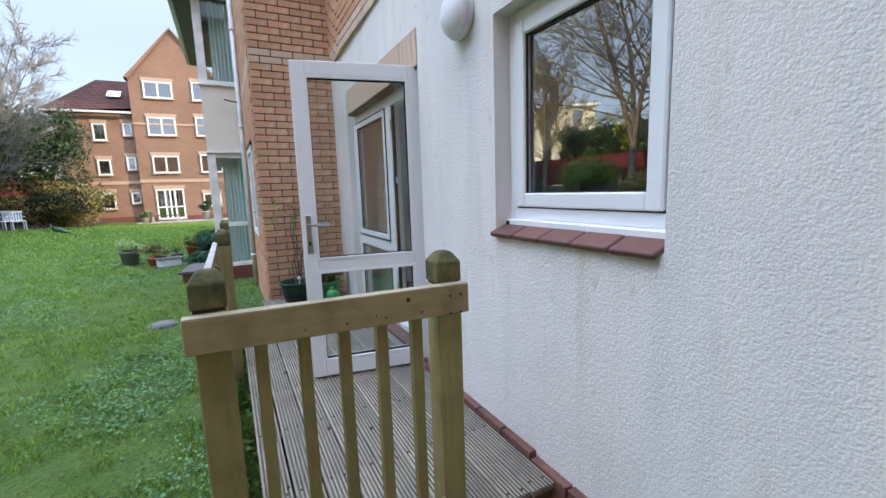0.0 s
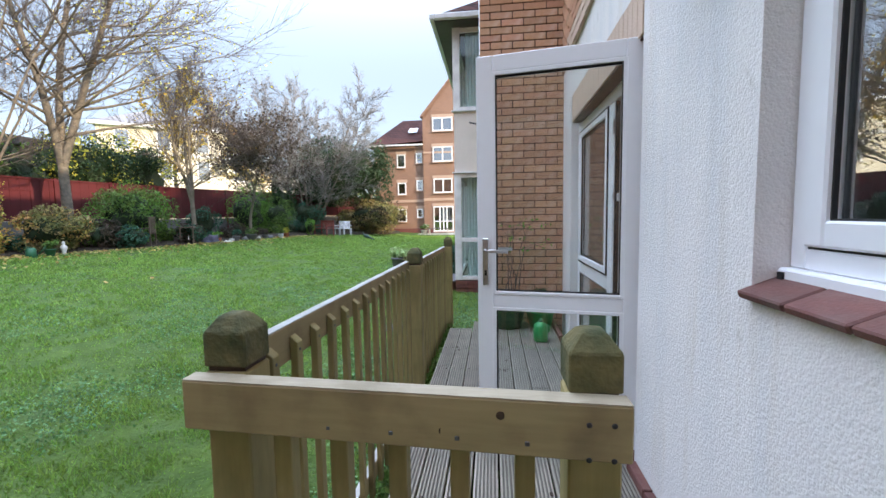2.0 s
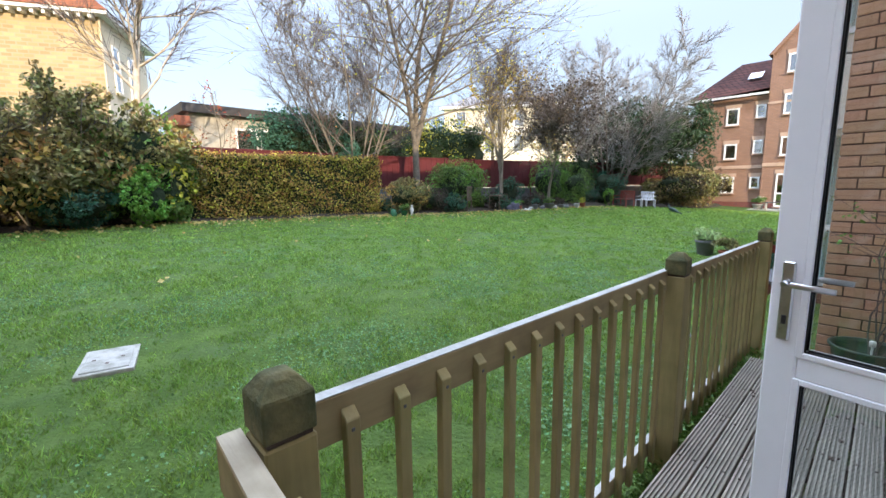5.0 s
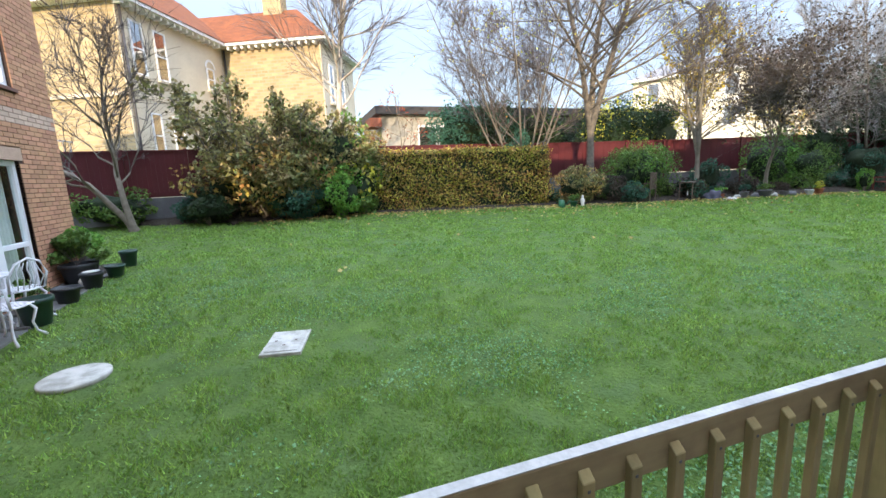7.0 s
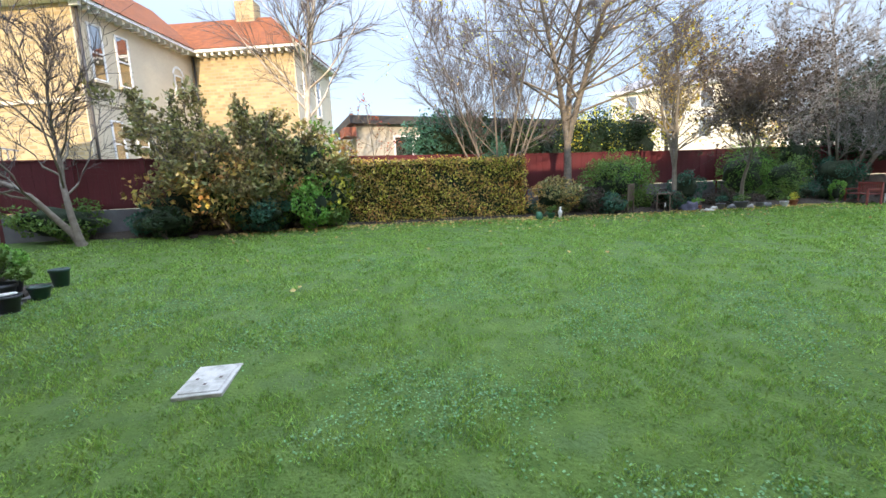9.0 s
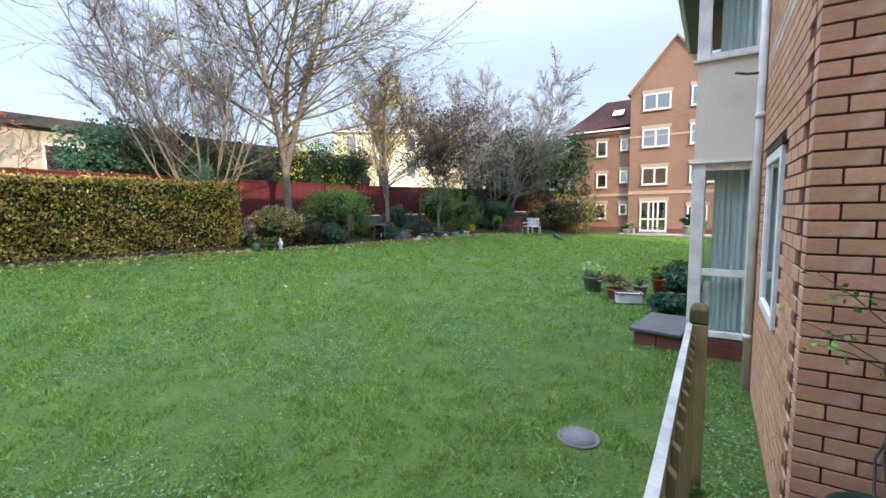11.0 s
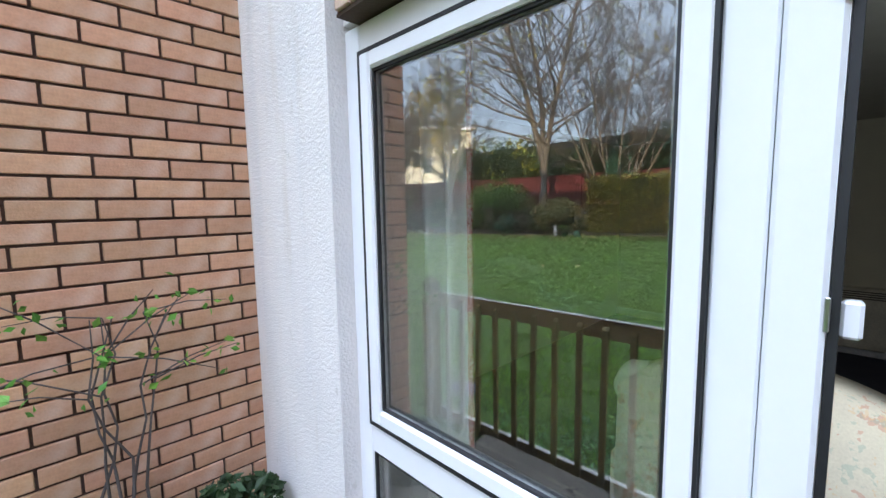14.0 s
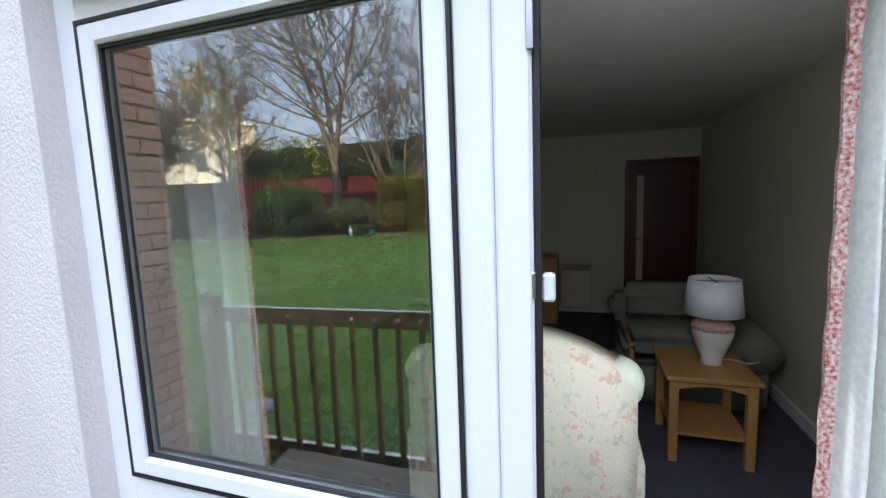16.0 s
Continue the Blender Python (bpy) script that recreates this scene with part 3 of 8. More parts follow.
tagged(lean(wall_with_holes("wall_east", "x", WX, 0.30, -2.5, PY, 0.0, 2.26, [KW, (FD[0], FD[1] - 0.05, FD[2], FD[3])], M["render"])), "rough white rendered ground floor wall", "wall")
tagged(lean(part("wall_east_upper", boxes("wall_east_upper", [((WX, -2.5, 2.49), (WX + 0.3, FD[0], 2.94)), ((WX, FD[0], 2.49), (WX + 0.3, PY, 2.94)), ((WX, -2.5, 2.26), (WX + 0.3, FD[0] - 0.003, 2.49)), ((WX + 0.06, FD[0] - 0.003, 2.263), (WX + 0.3, FD[1] - 0.05, 2.49)), ((WX, FD[1] - 0.05, 2.26), (WX + 0.3, PY, 2.49))], M["render"]), kind="structure")), "white rendered band above the door", "wall")
lean(part("wall_east_core", boxes("wall_east_core", [((WX + 0.012, a, 2.943), (WX + 0.3, b, 8.0)) for a, b in ((-2.5, FD[0]), (FD[0], 4.2), (4.2, PY))], M["mortar"]), kind="structure"))
part("pier_core", boxes("pier_core", [((PX + 0.012, PY + 0.012, 0), (WX + 0.3, 8.2, 8.0))], M["mortar"]), kind="structure")
# unseen roof, its height set by how far the garden lies in shade
tagged(part("roof_east", boxes("roof_east", [((WX - 0.45, -2.6, 8.0), (WX + 9, 20, 8.12))], M["soffit"]), kind="structure"), "dark eaves of the near block, out of view", "roof")
tagged(part("roof_slope", mesh("roof_slope", [(WX - 0.45, -2.6, 8.125), (WX - 0.45, 20, 8.125), (6.5, 20, 10.4), (6.5, -2.6, 10.4), (12, -2.6, 8.125), (12, 20, 8.125)], [(0, 3, 2, 1), (3, 4, 5, 2), (0, 4, 3), (1, 2, 5)], M["roof"]), kind="structure"), "dark tiled pitched roof, out of view", "roof")

# unseen outer walls, added to keep the low sun out of the rooms
part("wall_shell", boxes("wall_shell", [((11.7, -2.6, 0), (12, 20, 8.1)), ((WX + 0.4, 19.7, 0), (12, 20, 8.1)), ((WX, -3.0, 0), (12, -2.6, 8.1))], M["near_brick"]), kind="structure")

# the room behind the door, and the kitchen in a darker wall tone
RZ = 0.16
part("room_floor", boxes("room_floor", [((WX + 0.3, 1.62, 0.05), (6.5, 5.6, RZ))], M["carpet"]), kind="structure")
part("room_ceiling", boxes("room_ceiling", [((WX + 0.3, 1.55, 2.50), (6.5, 5.6, 2.60))], M["ceiling"]), kind="structure")
part("room_wall_side", boxes("room_wall_side", [((WX + 0.3, 1.52, 0.05), (6.5, 1.62, 2.50))], M["room_wall"]), kind="structure")
part("room_wall_other_side", boxes("room_wall_other_side", [((WX + 0.3, 5.5, 0.05), (6.5, 5.6, 2.50))], M["room_wall"]), kind="structure")
wall_with_holes("room_wall_back", "x", 6.4, 0.1, 1.62, 5.5, 0.05, 2.50, [(1.66, 2.44, RZ, RZ + 1.96)], M["room_wall"])
tagged(part("baseboard", boxes("baseboard", [((WX + 0.32, 1.62, RZ), (6.38, 1.638, RZ + 0.10)), ((6.38, 2.5, RZ), (6.398, 5.5, RZ + 0.1))], M["whitewood"], bevel=0.003), kind="structure"), "white skirting board", "trim")
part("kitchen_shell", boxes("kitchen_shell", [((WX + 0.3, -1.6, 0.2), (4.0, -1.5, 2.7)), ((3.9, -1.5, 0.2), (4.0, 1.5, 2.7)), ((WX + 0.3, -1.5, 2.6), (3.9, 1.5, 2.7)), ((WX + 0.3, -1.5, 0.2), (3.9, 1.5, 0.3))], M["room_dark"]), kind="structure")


# ------------------------------------------------------------ near house fittings
def frame_ring(bm, axis_x, y0, y1, z0, z1, w, d, x):
    """Four members of a frame in a plane x = const, depth d inwards."""
    add_box(bm, (x, y0, z0), (x + d, y0 + w, z1))
    add_box(bm, (x, y1 - w, z0), (x + d, y1, z1))
    add_box(bm, (x, y0 + w, z0), (x + d, y1 - w, z0 + w))
    add_box(bm, (x, y0 + w, z1 - w), (x + d, y1 - w, z1))


def kitchen_window():
    t = thing("window_1", (0, 0, 0), label="white plastic kitchen window with dark reflecting glass", category="window", kind="structure")
    y0, y1, z0, z1 = KW[0] + 0.01, KW[1] - 0.003, KW[2] + 0.035, KW[3]
    x = WX + 0.085
    bm = bmesh.new()
    frame_ring(bm, 0, y0, y1, z0 + 0.03, z1, 0.05, 0.07, x)
    part("window_frame", finish(bm, "f", M["white"], bevel=0.004), t)
    bm = bmesh.new()
    frame_ring(bm, 0, y0 + 0.055, y1 - 0.055, z0 + 0.087, z1 - 0.05, 0.062, 0.055, x - 0.012)
    part("sash", finish(bm, "s", M["white"], bevel=0.006), t, "opening white sash")
    bm = bmesh.new()
    frame_ring(bm, 0, y0 + 0.05, y1 - 0.05, z0 + 0.08, z1 - 0.048, 0.008, 0.02, x + 0.006)
    frame_ring(bm, 0, y0 + 0.115, y1 - 0.115, z0 + 0.147, z1 - 0.11, 0.006, 0.012, x + 0.002)
    part("gasket", finish(bm, "g", M["gasket"]), t, "black rubber gasket")
    part("pane", boxes("p", [((x + 0.02, y0 + 0.116, z0 + 0.148), (x + 0.024, y1 - 0.116, z1 - 0.11))], M["glass_kitchen"]), t, "glass mirroring trees and sky")
    part("window_sill", box("s", (x - 0.03, y0, z0 - 0.002), (x + 0.07, y1, z0 + 0.03), M["white"], 0.006), t, "white plastic sub-sill")
    part("end_cap", box("c", (x - 0.036, y1 - 0.03, z0 + 0.001), (x - 0.028, y1 - 0.01, z0 + 0.02), M["gasket"], 0.001), t, "dark end cap")
    sill = thing("tile_sill", label="sill of sloping dark red clay tiles under the kitchen window", category="window sill", kind="structure")
    n = 5
    span = (KW[1] + 0.002 - KW[0]) / n
    for i in range(n):
        ya = KW[0] + 0.008 + i * span
        bm = bmesh.new()
        add_box(bm, (-0.075, 0.003, -0.022), (0.075, span - 0.004, 0.0))
        me = finish(bm, "tile", M["tile"], bevel=0.004)
        part("tile", me, sill, at=Matrix.Translation((WX + 0.035, ya, 1.312 + RND.uniform(-0.001, 0.001))) @ pose(0, 0, 0, RND.uniform(-0.4, 0.4), -22, 0))
    part("mortar_bed", boxes("b", [((WX + 0.003, KW[0] + 0.003, KW[2] - 0.055), (WX + 0.08, KW[1] - 0.003, KW[2] - 0.02))], M["plinth"]), sill)
    k = thing("tin_box", label="small pale box on the dark kitchen window ledge", category="box")
    k.location = (1.52, 1.18, 1.30)
    part("tin", box("t", (0, 0, 0), (0.1, 0.2, 0.16), M["heater"], 0.01), k)
    part("window_board", boxes("w", [((WX + 0.16, KW[0], 1.26), (WX + 0.42, KW[1], 1.297))], M["whitewood"]), kind="structure")


kitchen_window()


def lintel():
    t = thing("lintel", label="soldier course of pale bricks over the door opening", category="lintel", kind="structure")
    w = 0.075
    n = int((FD[1] - 0.05 - FD[0]) / w)
    me = box("brick", (0, 0.004, 0), (0.10, w - 0.004, 0.222), M["brick_pale"], 0.003)
    for i in range(n):
        part("brick", me, t, at=(WX - 0.004 + outward(FD[0] + i * w) + RND.uniform(-0.001, 0.001), FD[0] + i * w, 2.266))
    part("mortar_bed", lean_mesh(boxes("m", [((WX + 0.006, FD[0] + 0.001 + i * w, 2.264), (WX + 0.058, FD[0] + (i + 1) * w, 2.486)) for i in range(n)], M["mortar"])), t)
    part("steel_plate", lean_mesh(boxes("p", [((WX + 0.004, FD[0] + 0.002 + i * 0.3, 2.253), (WX + 0.085, FD[0] + 0.302 + i * 0.3, 2.2615)) for i in range(6)], M["knot"])), t, "dark rusty plate under the bricks")


lintel()

MY = 3.106   # door jamb side of the mullion


def french_window():
    t = thing("window_2", label="white plastic fixed window beside the open garden door", category="window", kind="structure")
    x = WX + 0.095
    d = 0.07
    y1, z0, z1 = 4.212, FD[2] + 0.005, FD[3] - 0.012
    bm = bmesh.new()
    add_box(bm, (x, 4.130, z0), (x + d, y1, z1))
    add_box(bm, (x, 2.345, z1 - 0.076), (x + d, 4.130, z1))
    add_box(bm, (x, 3.172, z0), (x + d, 4.130, z0 + 0.055))
    add_box(bm, (x, 3.172, z0 + 0.055), (x + d, 3.238, z1 - 0.076))
    add_box(bm, (x, 3.238, 0.965), (x + d, 4.130, 1.060))
    part("window_frame", finish(bm, "f", M["white"], bevel=0.004), t)
    bm = bmesh.new()
    add_box(bm, (x - 0.006, MY, z0), (x + d, 3.170, z1 - 0.078))
    add_box(bm, (x, 2.345, z0 + 0.0), (x + d, 2.395, z1 - 0.078))
    part("door_frame", finish(bm, "f", M["white"], bevel=0.006), t, "white door jambs")
    bm = bmesh.new()
    frame_ring(bm, 0, 3.249, 4.120, 1.071, 2.162, 0.047, 0.055, x - 0.012)
    for q in bm.verts:      # the member beside the door is slimmer
        if 3.29 < q.co.y < 3.30:
            q.co.y = 3.288
        elif q.co.y < 3.25:
            q.co.y = 3.2425
    part("sash", finish(bm, "s", M["white"], bevel=0.006), t, "white inner frame round the big pane")
    bm = bmesh.new()
    frame_ring(bm, 0, 3.239, 4.1297, 1.0605, 2.1717, 0.0092, 0.03, x - 0.009)
    frame_ring(bm, 0, 3.2875, 4.0735, 1.1175, 2.1155, 0.008, 0.01, x + 0.0)
    frame_ring(bm, 0, 3.2385, 4.1295, z0 + 0.0555, 0.9645, 0.008, 0.01, x + 0.006)
    add_box(bm, (x + 0.004, MY - 0.012, z0), (x + 0.03, MY - 0.001, z1 - 0.078))
    part("gasket", finish(bm, "g", M["gasket"]), t, "black rubber gasket")
    part("spacer_bar", boxes("sp", [((x + 0.019, 3.296, 1.126), (x + 0.023, 3.304, 2.107)), ((x + 0.019, 4.057, 1.126), (x + 0.023, 4.065, 2.107)), ((x + 0.019, 3.304, 1.126), (x + 0.023, 4.057, 1.134)), ((x + 0.019, 3.304, 2.099), (x + 0.023, 4.057, 2.107))], M["steel"]), t, "grey metal spacer between the panes")
    part("pane", boxes("p", [((x + 0.014, 3.2885, 1.1185), (x + 0.018, 4.0725, 2.1145))], M["glass_big"]), t, "large pane mirroring the garden")
    part("pane", boxes("p", [((x + 0.02, 3.239, z0 + 0.056), (x + 0.024, 4.1295, 0.9645))], M["glass_big"]), t, "lower pane")
    part("strike_plate", box("k", (x - 0.006, MY - 0.003, 1.565), (x + 0.012, MY + 0.003, 1.61), M["steel"], 0.001), t, "steel strike plate")
    part("latch_keep", box("k", (x + 0.014, MY - 0.034, 1.555), (x + 0.036, MY - 0.012, 1.605), M["white"], 0.004), t, "white latch keep")
    for z in (0.62, 1.97):
        part("striker", box("k", (x - 0.010, MY - 0.004, z), (x + 0.02, MY + 0.008, z + 0.09), M["steel"], 0.001), t, "steel striker")
    part("threshold", box("t", (x, 2.396, z0), (x + d, MY - 0.001, z0 + 0.045), M["white"], 0.004), t, "white door threshold")
    step = thing("tile_step", label="red clay tile sill along the foot of the door", category="door sill", kind="structure")
    n = 13
    for i in range(n):
        ya = FD[0] + i * (FD[1] - FD[0]) / n
        part("tile", box("tile", (0.05, 0.003, 0), (0.16, (FD[1] - FD[0]) / n - 0.003, 0.03), M["tile"], 0.003), step, at=(WX - 0.06, ya, 0.303 + RND.uniform(-0.001, 0.001)))


french_window()


def garden_door():
    h = Vector((1.19, 2.42, 0))
    f = Vector((0.415, 2.558, 0))
    ang = math.degrees(math.atan2(f.y - h.y, f.x - h.x))
    L = (f - h).length
    t = thing("door_1", (h.x, h.y, 0), ang, "white plastic garden door standing open with two clear panes", "door", kind="structure")
    z0, z1, w, dd = 0.305, 2.276, 0.082, 0.03
    bm = bmesh.new()
    add_box(bm, (0, -dd, z0), (w, dd, z1))
    add_box(bm, (L - w, -dd, z0), (L, dd, z1))
    add_box(bm, (w, -dd, z1 - w), (L - w, dd, z1))
    add_box(bm, (w, -dd, z0), (L - w, dd, z0 + w + 0.02))
    add_box(bm, (w, -dd * 0.9, 1.005), (L - w, dd * 0.9, 1.075))
    part("door_frame", finish(bm, "leaf", M["white"], bevel=0.005), t)
    bm = bmesh.new()
    for a, b in ((z0 + w + 0.02, 1.005), (1.075, z1 - w)):
        for s in (-1, 1):
            y = s * (dd + 0.001)
            lo, hi = min(y, y - s * 0.012), max(y, y - s * 0.012)
            add_box(bm, (w - 0.004, lo, a - 0.001), (w + 0.014, hi, b + 0.001))
            add_box(bm, (L - w - 0.014, lo, a - 0.001), (L - w + 0.004, hi, b + 0.001))
            add_box(bm, (w + 0.014, lo, a - 0.001), (L - w - 0.014, hi, a + 0.016))
            add_box(bm, (w + 0.014, lo, b - 0.016), (L - w - 0.014, hi, b + 0.001))
    part("glazing_bead", finish(bm, "bead", M["white"], bevel=0.002), t, "white glazing beads")
    bm = bmesh.new()
    for a, b in ((z0 + w + 0.02, 1.005), (1.075, z1 - w)):
        for y in (-0.016, 0.010):
            add_box(bm, (w + 0.0005, y, a + 0.015), (w + 0.0165, y + 0.006, b - 0.015))
            add_box(bm, (L - w - 0.0165, y, a + 0.015), (L - w - 0.0005, y + 0.006, b - 0.015))
            add_box(bm, (w + 0.0165, y, a + 0.0005), (L - w - 0.0165, y + 0.006, a + 0.0185))
            add_box(bm, (w + 0.0165, y, b - 0.0185), (L - w - 0.0165, y + 0.006, b - 0.0005))
    part("gasket", finish(bm, "gasket", M["gasket"]), t, "black gasket round the panes")
    part("pane", boxes("p", [((w + 0.01, -0.003, z0 + w + 0.03), (L - w - 0.01, 0.003, 1.0))], M["glass_door"]), t, "clear lower pane")
    part("pane", boxes("p", [((w + 0.01, -0.003, 1.08), (L - w - 0.01, 0.003, z1 - w - 0.005))], M["glass_door"]), t, "clear upper pane")
    for s in (-1, 1):
        y = s * dd
        hd = part("door_handle", box("plate", (L - 0.060, min(y, y + s * 0.011), 1.12), (L - 0.028, max(y, y + s * 0.011), 1.365), M["steel"], 0.004), t, "brushed steel handle plate")
        part("lever", tube("lever", [(L - 0.044, y + s * 0.008, 1.302), (L - 0.044, y + s * 0.045, 1.302), (L - 0.065, y + s * 0.052, 1.302), (L - 0.165, y + s * 0.052, 1.300)], 0.0085, M["steel"]), hd)
        part("keyhole", box("key", (L - 0.050, min(y + s * 0.0112, y + s * 0.014), 1.172), (L - 0.038, max(y + s * 0.0112, y + s * 0.014), 1.20), M["gasket"], 0.002), hd)
    part("lock_edge", box("strip", (L, -0.008, 0.6), (L + 0.002, 0.008, 2.0), M["steel"], 0.0005), t, "steel lock strip")


garden_door()


def wall_light():
    t = thing("wall_light", (WX, 1.76, 2.34), label="round white plastic bulkhead wall lamp above the deck", category="lamp")
    prof = [(0.105, 0.0), (0.11, 0.02), (0.108, 0.035), (0.112, 0.04), (0.10, 0.07), (0.075, 0.092), (0.04, 0.104), (0.005, 0.107)]
    rot = pose(0, 0, 0, 0, -90, 0)
    part("base", lathe("b", prof[:3], M["gutter"]), t, "grey-white base ring", at=rot)
    part("shade", lathe("s", prof[3:], M["shade"]), t, "domed white diffuser", at=rot @ Matrix.Translation((0, 0, 0)))


wall_light()


# ------------------------------------------------------------ deck and railing
def deck():
    t = thing("deck", label="weathered grey grooved timber decking", category="decking", kind="structure")
    n, w0 = 9, 0.03
    w = (WX - 0.04 - w0) / n
    half = w / 2 - 0.005
    prof = [(-half, -0.028), (half, -0.028), (half, -0.003), (half - 0.003, 0)]
    k = 6
    g = (2 * half - 0.012) / k
    for i in range(k):
        c = half - 0.006 - g * (i + 0.5)
        prof += [(c + g * 0.27, 0), (c + g * 0.17, -0.008), (c - g * 0.17, -0.008), (c - g * 0.27, 0)]
    prof += [(-half + 0.003, 0), (-half, -0.003)]
    for i in range(n):
        cuts = [1.04, 2.9 + RND.uniform(-0.9, 0.9), 4.68 if i < 2 else 4.97]
        for a, b in zip(cuts, cuts[1:]):
            me = extrude_y("board", prof, a + 0.002, b - 0.002, M["deck"])
            # groove faces get their own darker colour
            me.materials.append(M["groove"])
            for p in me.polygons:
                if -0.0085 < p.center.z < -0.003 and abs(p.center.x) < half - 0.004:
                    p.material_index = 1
            part("board", me, t, at=(w0 + w * (i + 0.5), RND.uniform(-0.004, 0.004), DZ - RND.uniform(0, 0.002)))
    part("joist", boxes("j", [((0.04, y, 0.12), (WX - 0.04, y + 0.045, DZ - 0.030)) for y in (1.06, 1.5, 2.0, 2.5, 3.0, 3.5, 4.0, 4.58)] + [((0.28, 4.88, 0.12), (WX - 0.04, 4.925, DZ - 0.03))] + [((0.04, 1.105, 0.12), (0.08, 4.58, DZ - 0.031))], M["wood_grey"]), t)
    screws = []
    for i in range(n):
        for y in (1.08, 1.52, 2.02, 2.52, 3.02, 3.52, 4.02, 4.6):
            for s in (-0.03, 0.03):
                cx, cy = w0 + w * (i + 0.5) + s + RND.uniform(-0.004, 0.004), y + RND.uniform(-0.01, 0.01)
                screws.append(((cx - 0.005, cy - 0.005, DZ - 0.003), (cx + 0.005, cy + 0.005, DZ + 0.0012)))
    for i in range(26):
        cx, cy = RND.uniform(0.08, 1.05), RND.uniform(1.1, 4.6)
        s = RND.uniform(0.008, 0.018)
        screws.append(((cx - s * 0.7, cy - s, DZ - 0.003), (cx + s * 0.7, cy + s, DZ + 0.0009)))
    part("screws_and_knots", boxes("s", screws, M["knot"]), t, kind="stuff")
    b = thing("brick_plinth", label="dark red brick edge between the deck and the rendered wall", category="brick plinth", kind="structure")
    y = -2.4
    while y < PY - 0.2:
        if not (FD[0] - 0.2 < y < FD[1] - 0.02):
            part("brick", box("b", (0, 0.004, 0), (0.042, 0.219, 0.302), M["tile"], 0.004), b, at=(WX - 0.043, y, 0.02 if y > 1 else 0.0))
        y += 0.225


deck()


def post(name, x, y, top, base, label):
    t = thing("post", (x, y, base), label=label, category="fence post", group="railing posts")
    h = top - base
    s = 0.046
    part("shaft", box("shaft", (-s, -s, 0), (s, s, h - 0.115), M["fence_wood"], 0.004), t)
    part("neck", box("neck", (-s + 0.006, -s + 0.006, h - 0.1149), (s - 0.006, s - 0.006, h - 0.1051), M["knot"], 0.001), t, "dark groove under the cap")
    bm = bmesh.new()
    lv = [(s, h - 0.105), (s, h - 0.035), (s * 0.55, h - 0.006), (s * 0.35, h)]
    rings = [[bm.verts.new((sx * r, sy * r, z)) for sx, sy in ((-1, -1), (1, -1), (1, 1), (-1, 1))] for r, z in lv]
    for a, b in zip(rings, rings[1:]):
        for i in range(4):
            bm.faces.new((a[i], a[(i + 1) % 4], b[(i + 1) % 4], b[i]))
    bm.faces.new(rings[0][::-1])
    bm.faces.new(rings[-1])
    part("post_cap", finish(bm, "cap", M["cap_wood"], bevel=0.003), t, "mossy dark chamfered post top")
    return t


P1, P2, P3, P0 = (-0.055, 1.165), (-0.036, 3.120), (-0.040, 5.263), (0.664, 1.118)
post("p", *P0, 1.285, DZ, "pale timber post standing on the deck edge beside the wall gap")
post("p", *P1, 1.295, 0.0, "timber corner post with a green mossy cap")
post("p", *P2, 1.27, 0.0, "timber middle post with a dark mossy cap")
post("p", *P3, 1.225, 0.0, "green stained timber end post")


def side_rail(a, b, za, zb, label):
    """Outer rail boards with balusters nailed to their inner side."""
    t = thing("railing", label=label, category="railing", group="deck railings")
    y0, y1 = a[1] + 0.046, b[1] - 0.046
    sl = (zb - za) / (y1 - y0)
    x1 = -0.069

    def sloped(x0, xx, ya, yb, zt, h):
        bm = bmesh.new()
        v = add_box(bm, (x0, ya, zt - h), (xx, yb, zt))
        for q in v:
            q.co.z += sl * (q.co.y - y0)
        return bm
    part("top_rail", finish(sloped(x1 - 0.030, x1, y0 - 0.046, y1 + 0.045, za, 0.10), "rail", M["rail_wood"], bevel=0.003), t)
    # thin strip over the rail in a paler colour than its sides
    part("top_edge", finish(sloped(x1 - 0.029, x1 - 0.001, y0 - 0.044, y1 + 0.043, za + 0.0025, 0.0022), "edge", M["bleached"]), t, "whitish grey top edge")
    part("bottom_rail", finish(sloped(x1 - 0.030, x1, y0, y1, za - 0.86, 0.08), "rail", M["rail_wood"], bevel=0.003), t)
    part("bottom_edge", finish(sloped(x1 - 0.029, x1 - 0.001, y0, y1, za - 0.8575, 0.0022), "edge", M["bleached"]), t, "whitish top of the bottom rail")
    n = 14
    for i in range(n):
        y = y0 + (y1 - y0) * (i + 0.7) / (n + 0.4)
        top = za - 0.030 + sl * (y - y0)
        bm = bmesh.new()
        v = add_box(bm, (0, -0.016, -0.93), (0.022, 0.016, 0))
        for q in v:
            if q.co.z > -0.01 and q.co.x > 0.012:
                q.co.z -= 0.020
        bal = finish(bm, "bal", M["fence_wood"], bevel=0.002)
        part("baluster", bal, t, at=Matrix.Translation((x1 + 0.001, y + RND.uniform(-0.002, 0.002), top)) @ pose(0, 0, 0, RND.uniform(-0.5, 0.5), RND.uniform(-0.3, 0.3), 0))
        part("nail", box("nail", (x1 + 0.018, y - 0.004, top - 0.045), (x1 + 0.0245, y + 0.004, top - 0.037), M["dark_metal"], 0.001), t)
    return t


side_rail(P1, P2, 1.20, 1.18, "long timber side railing with square balusters")
side_rail(P2, P3, 1.15, 1.11, "timber side railing beyond the middle post")


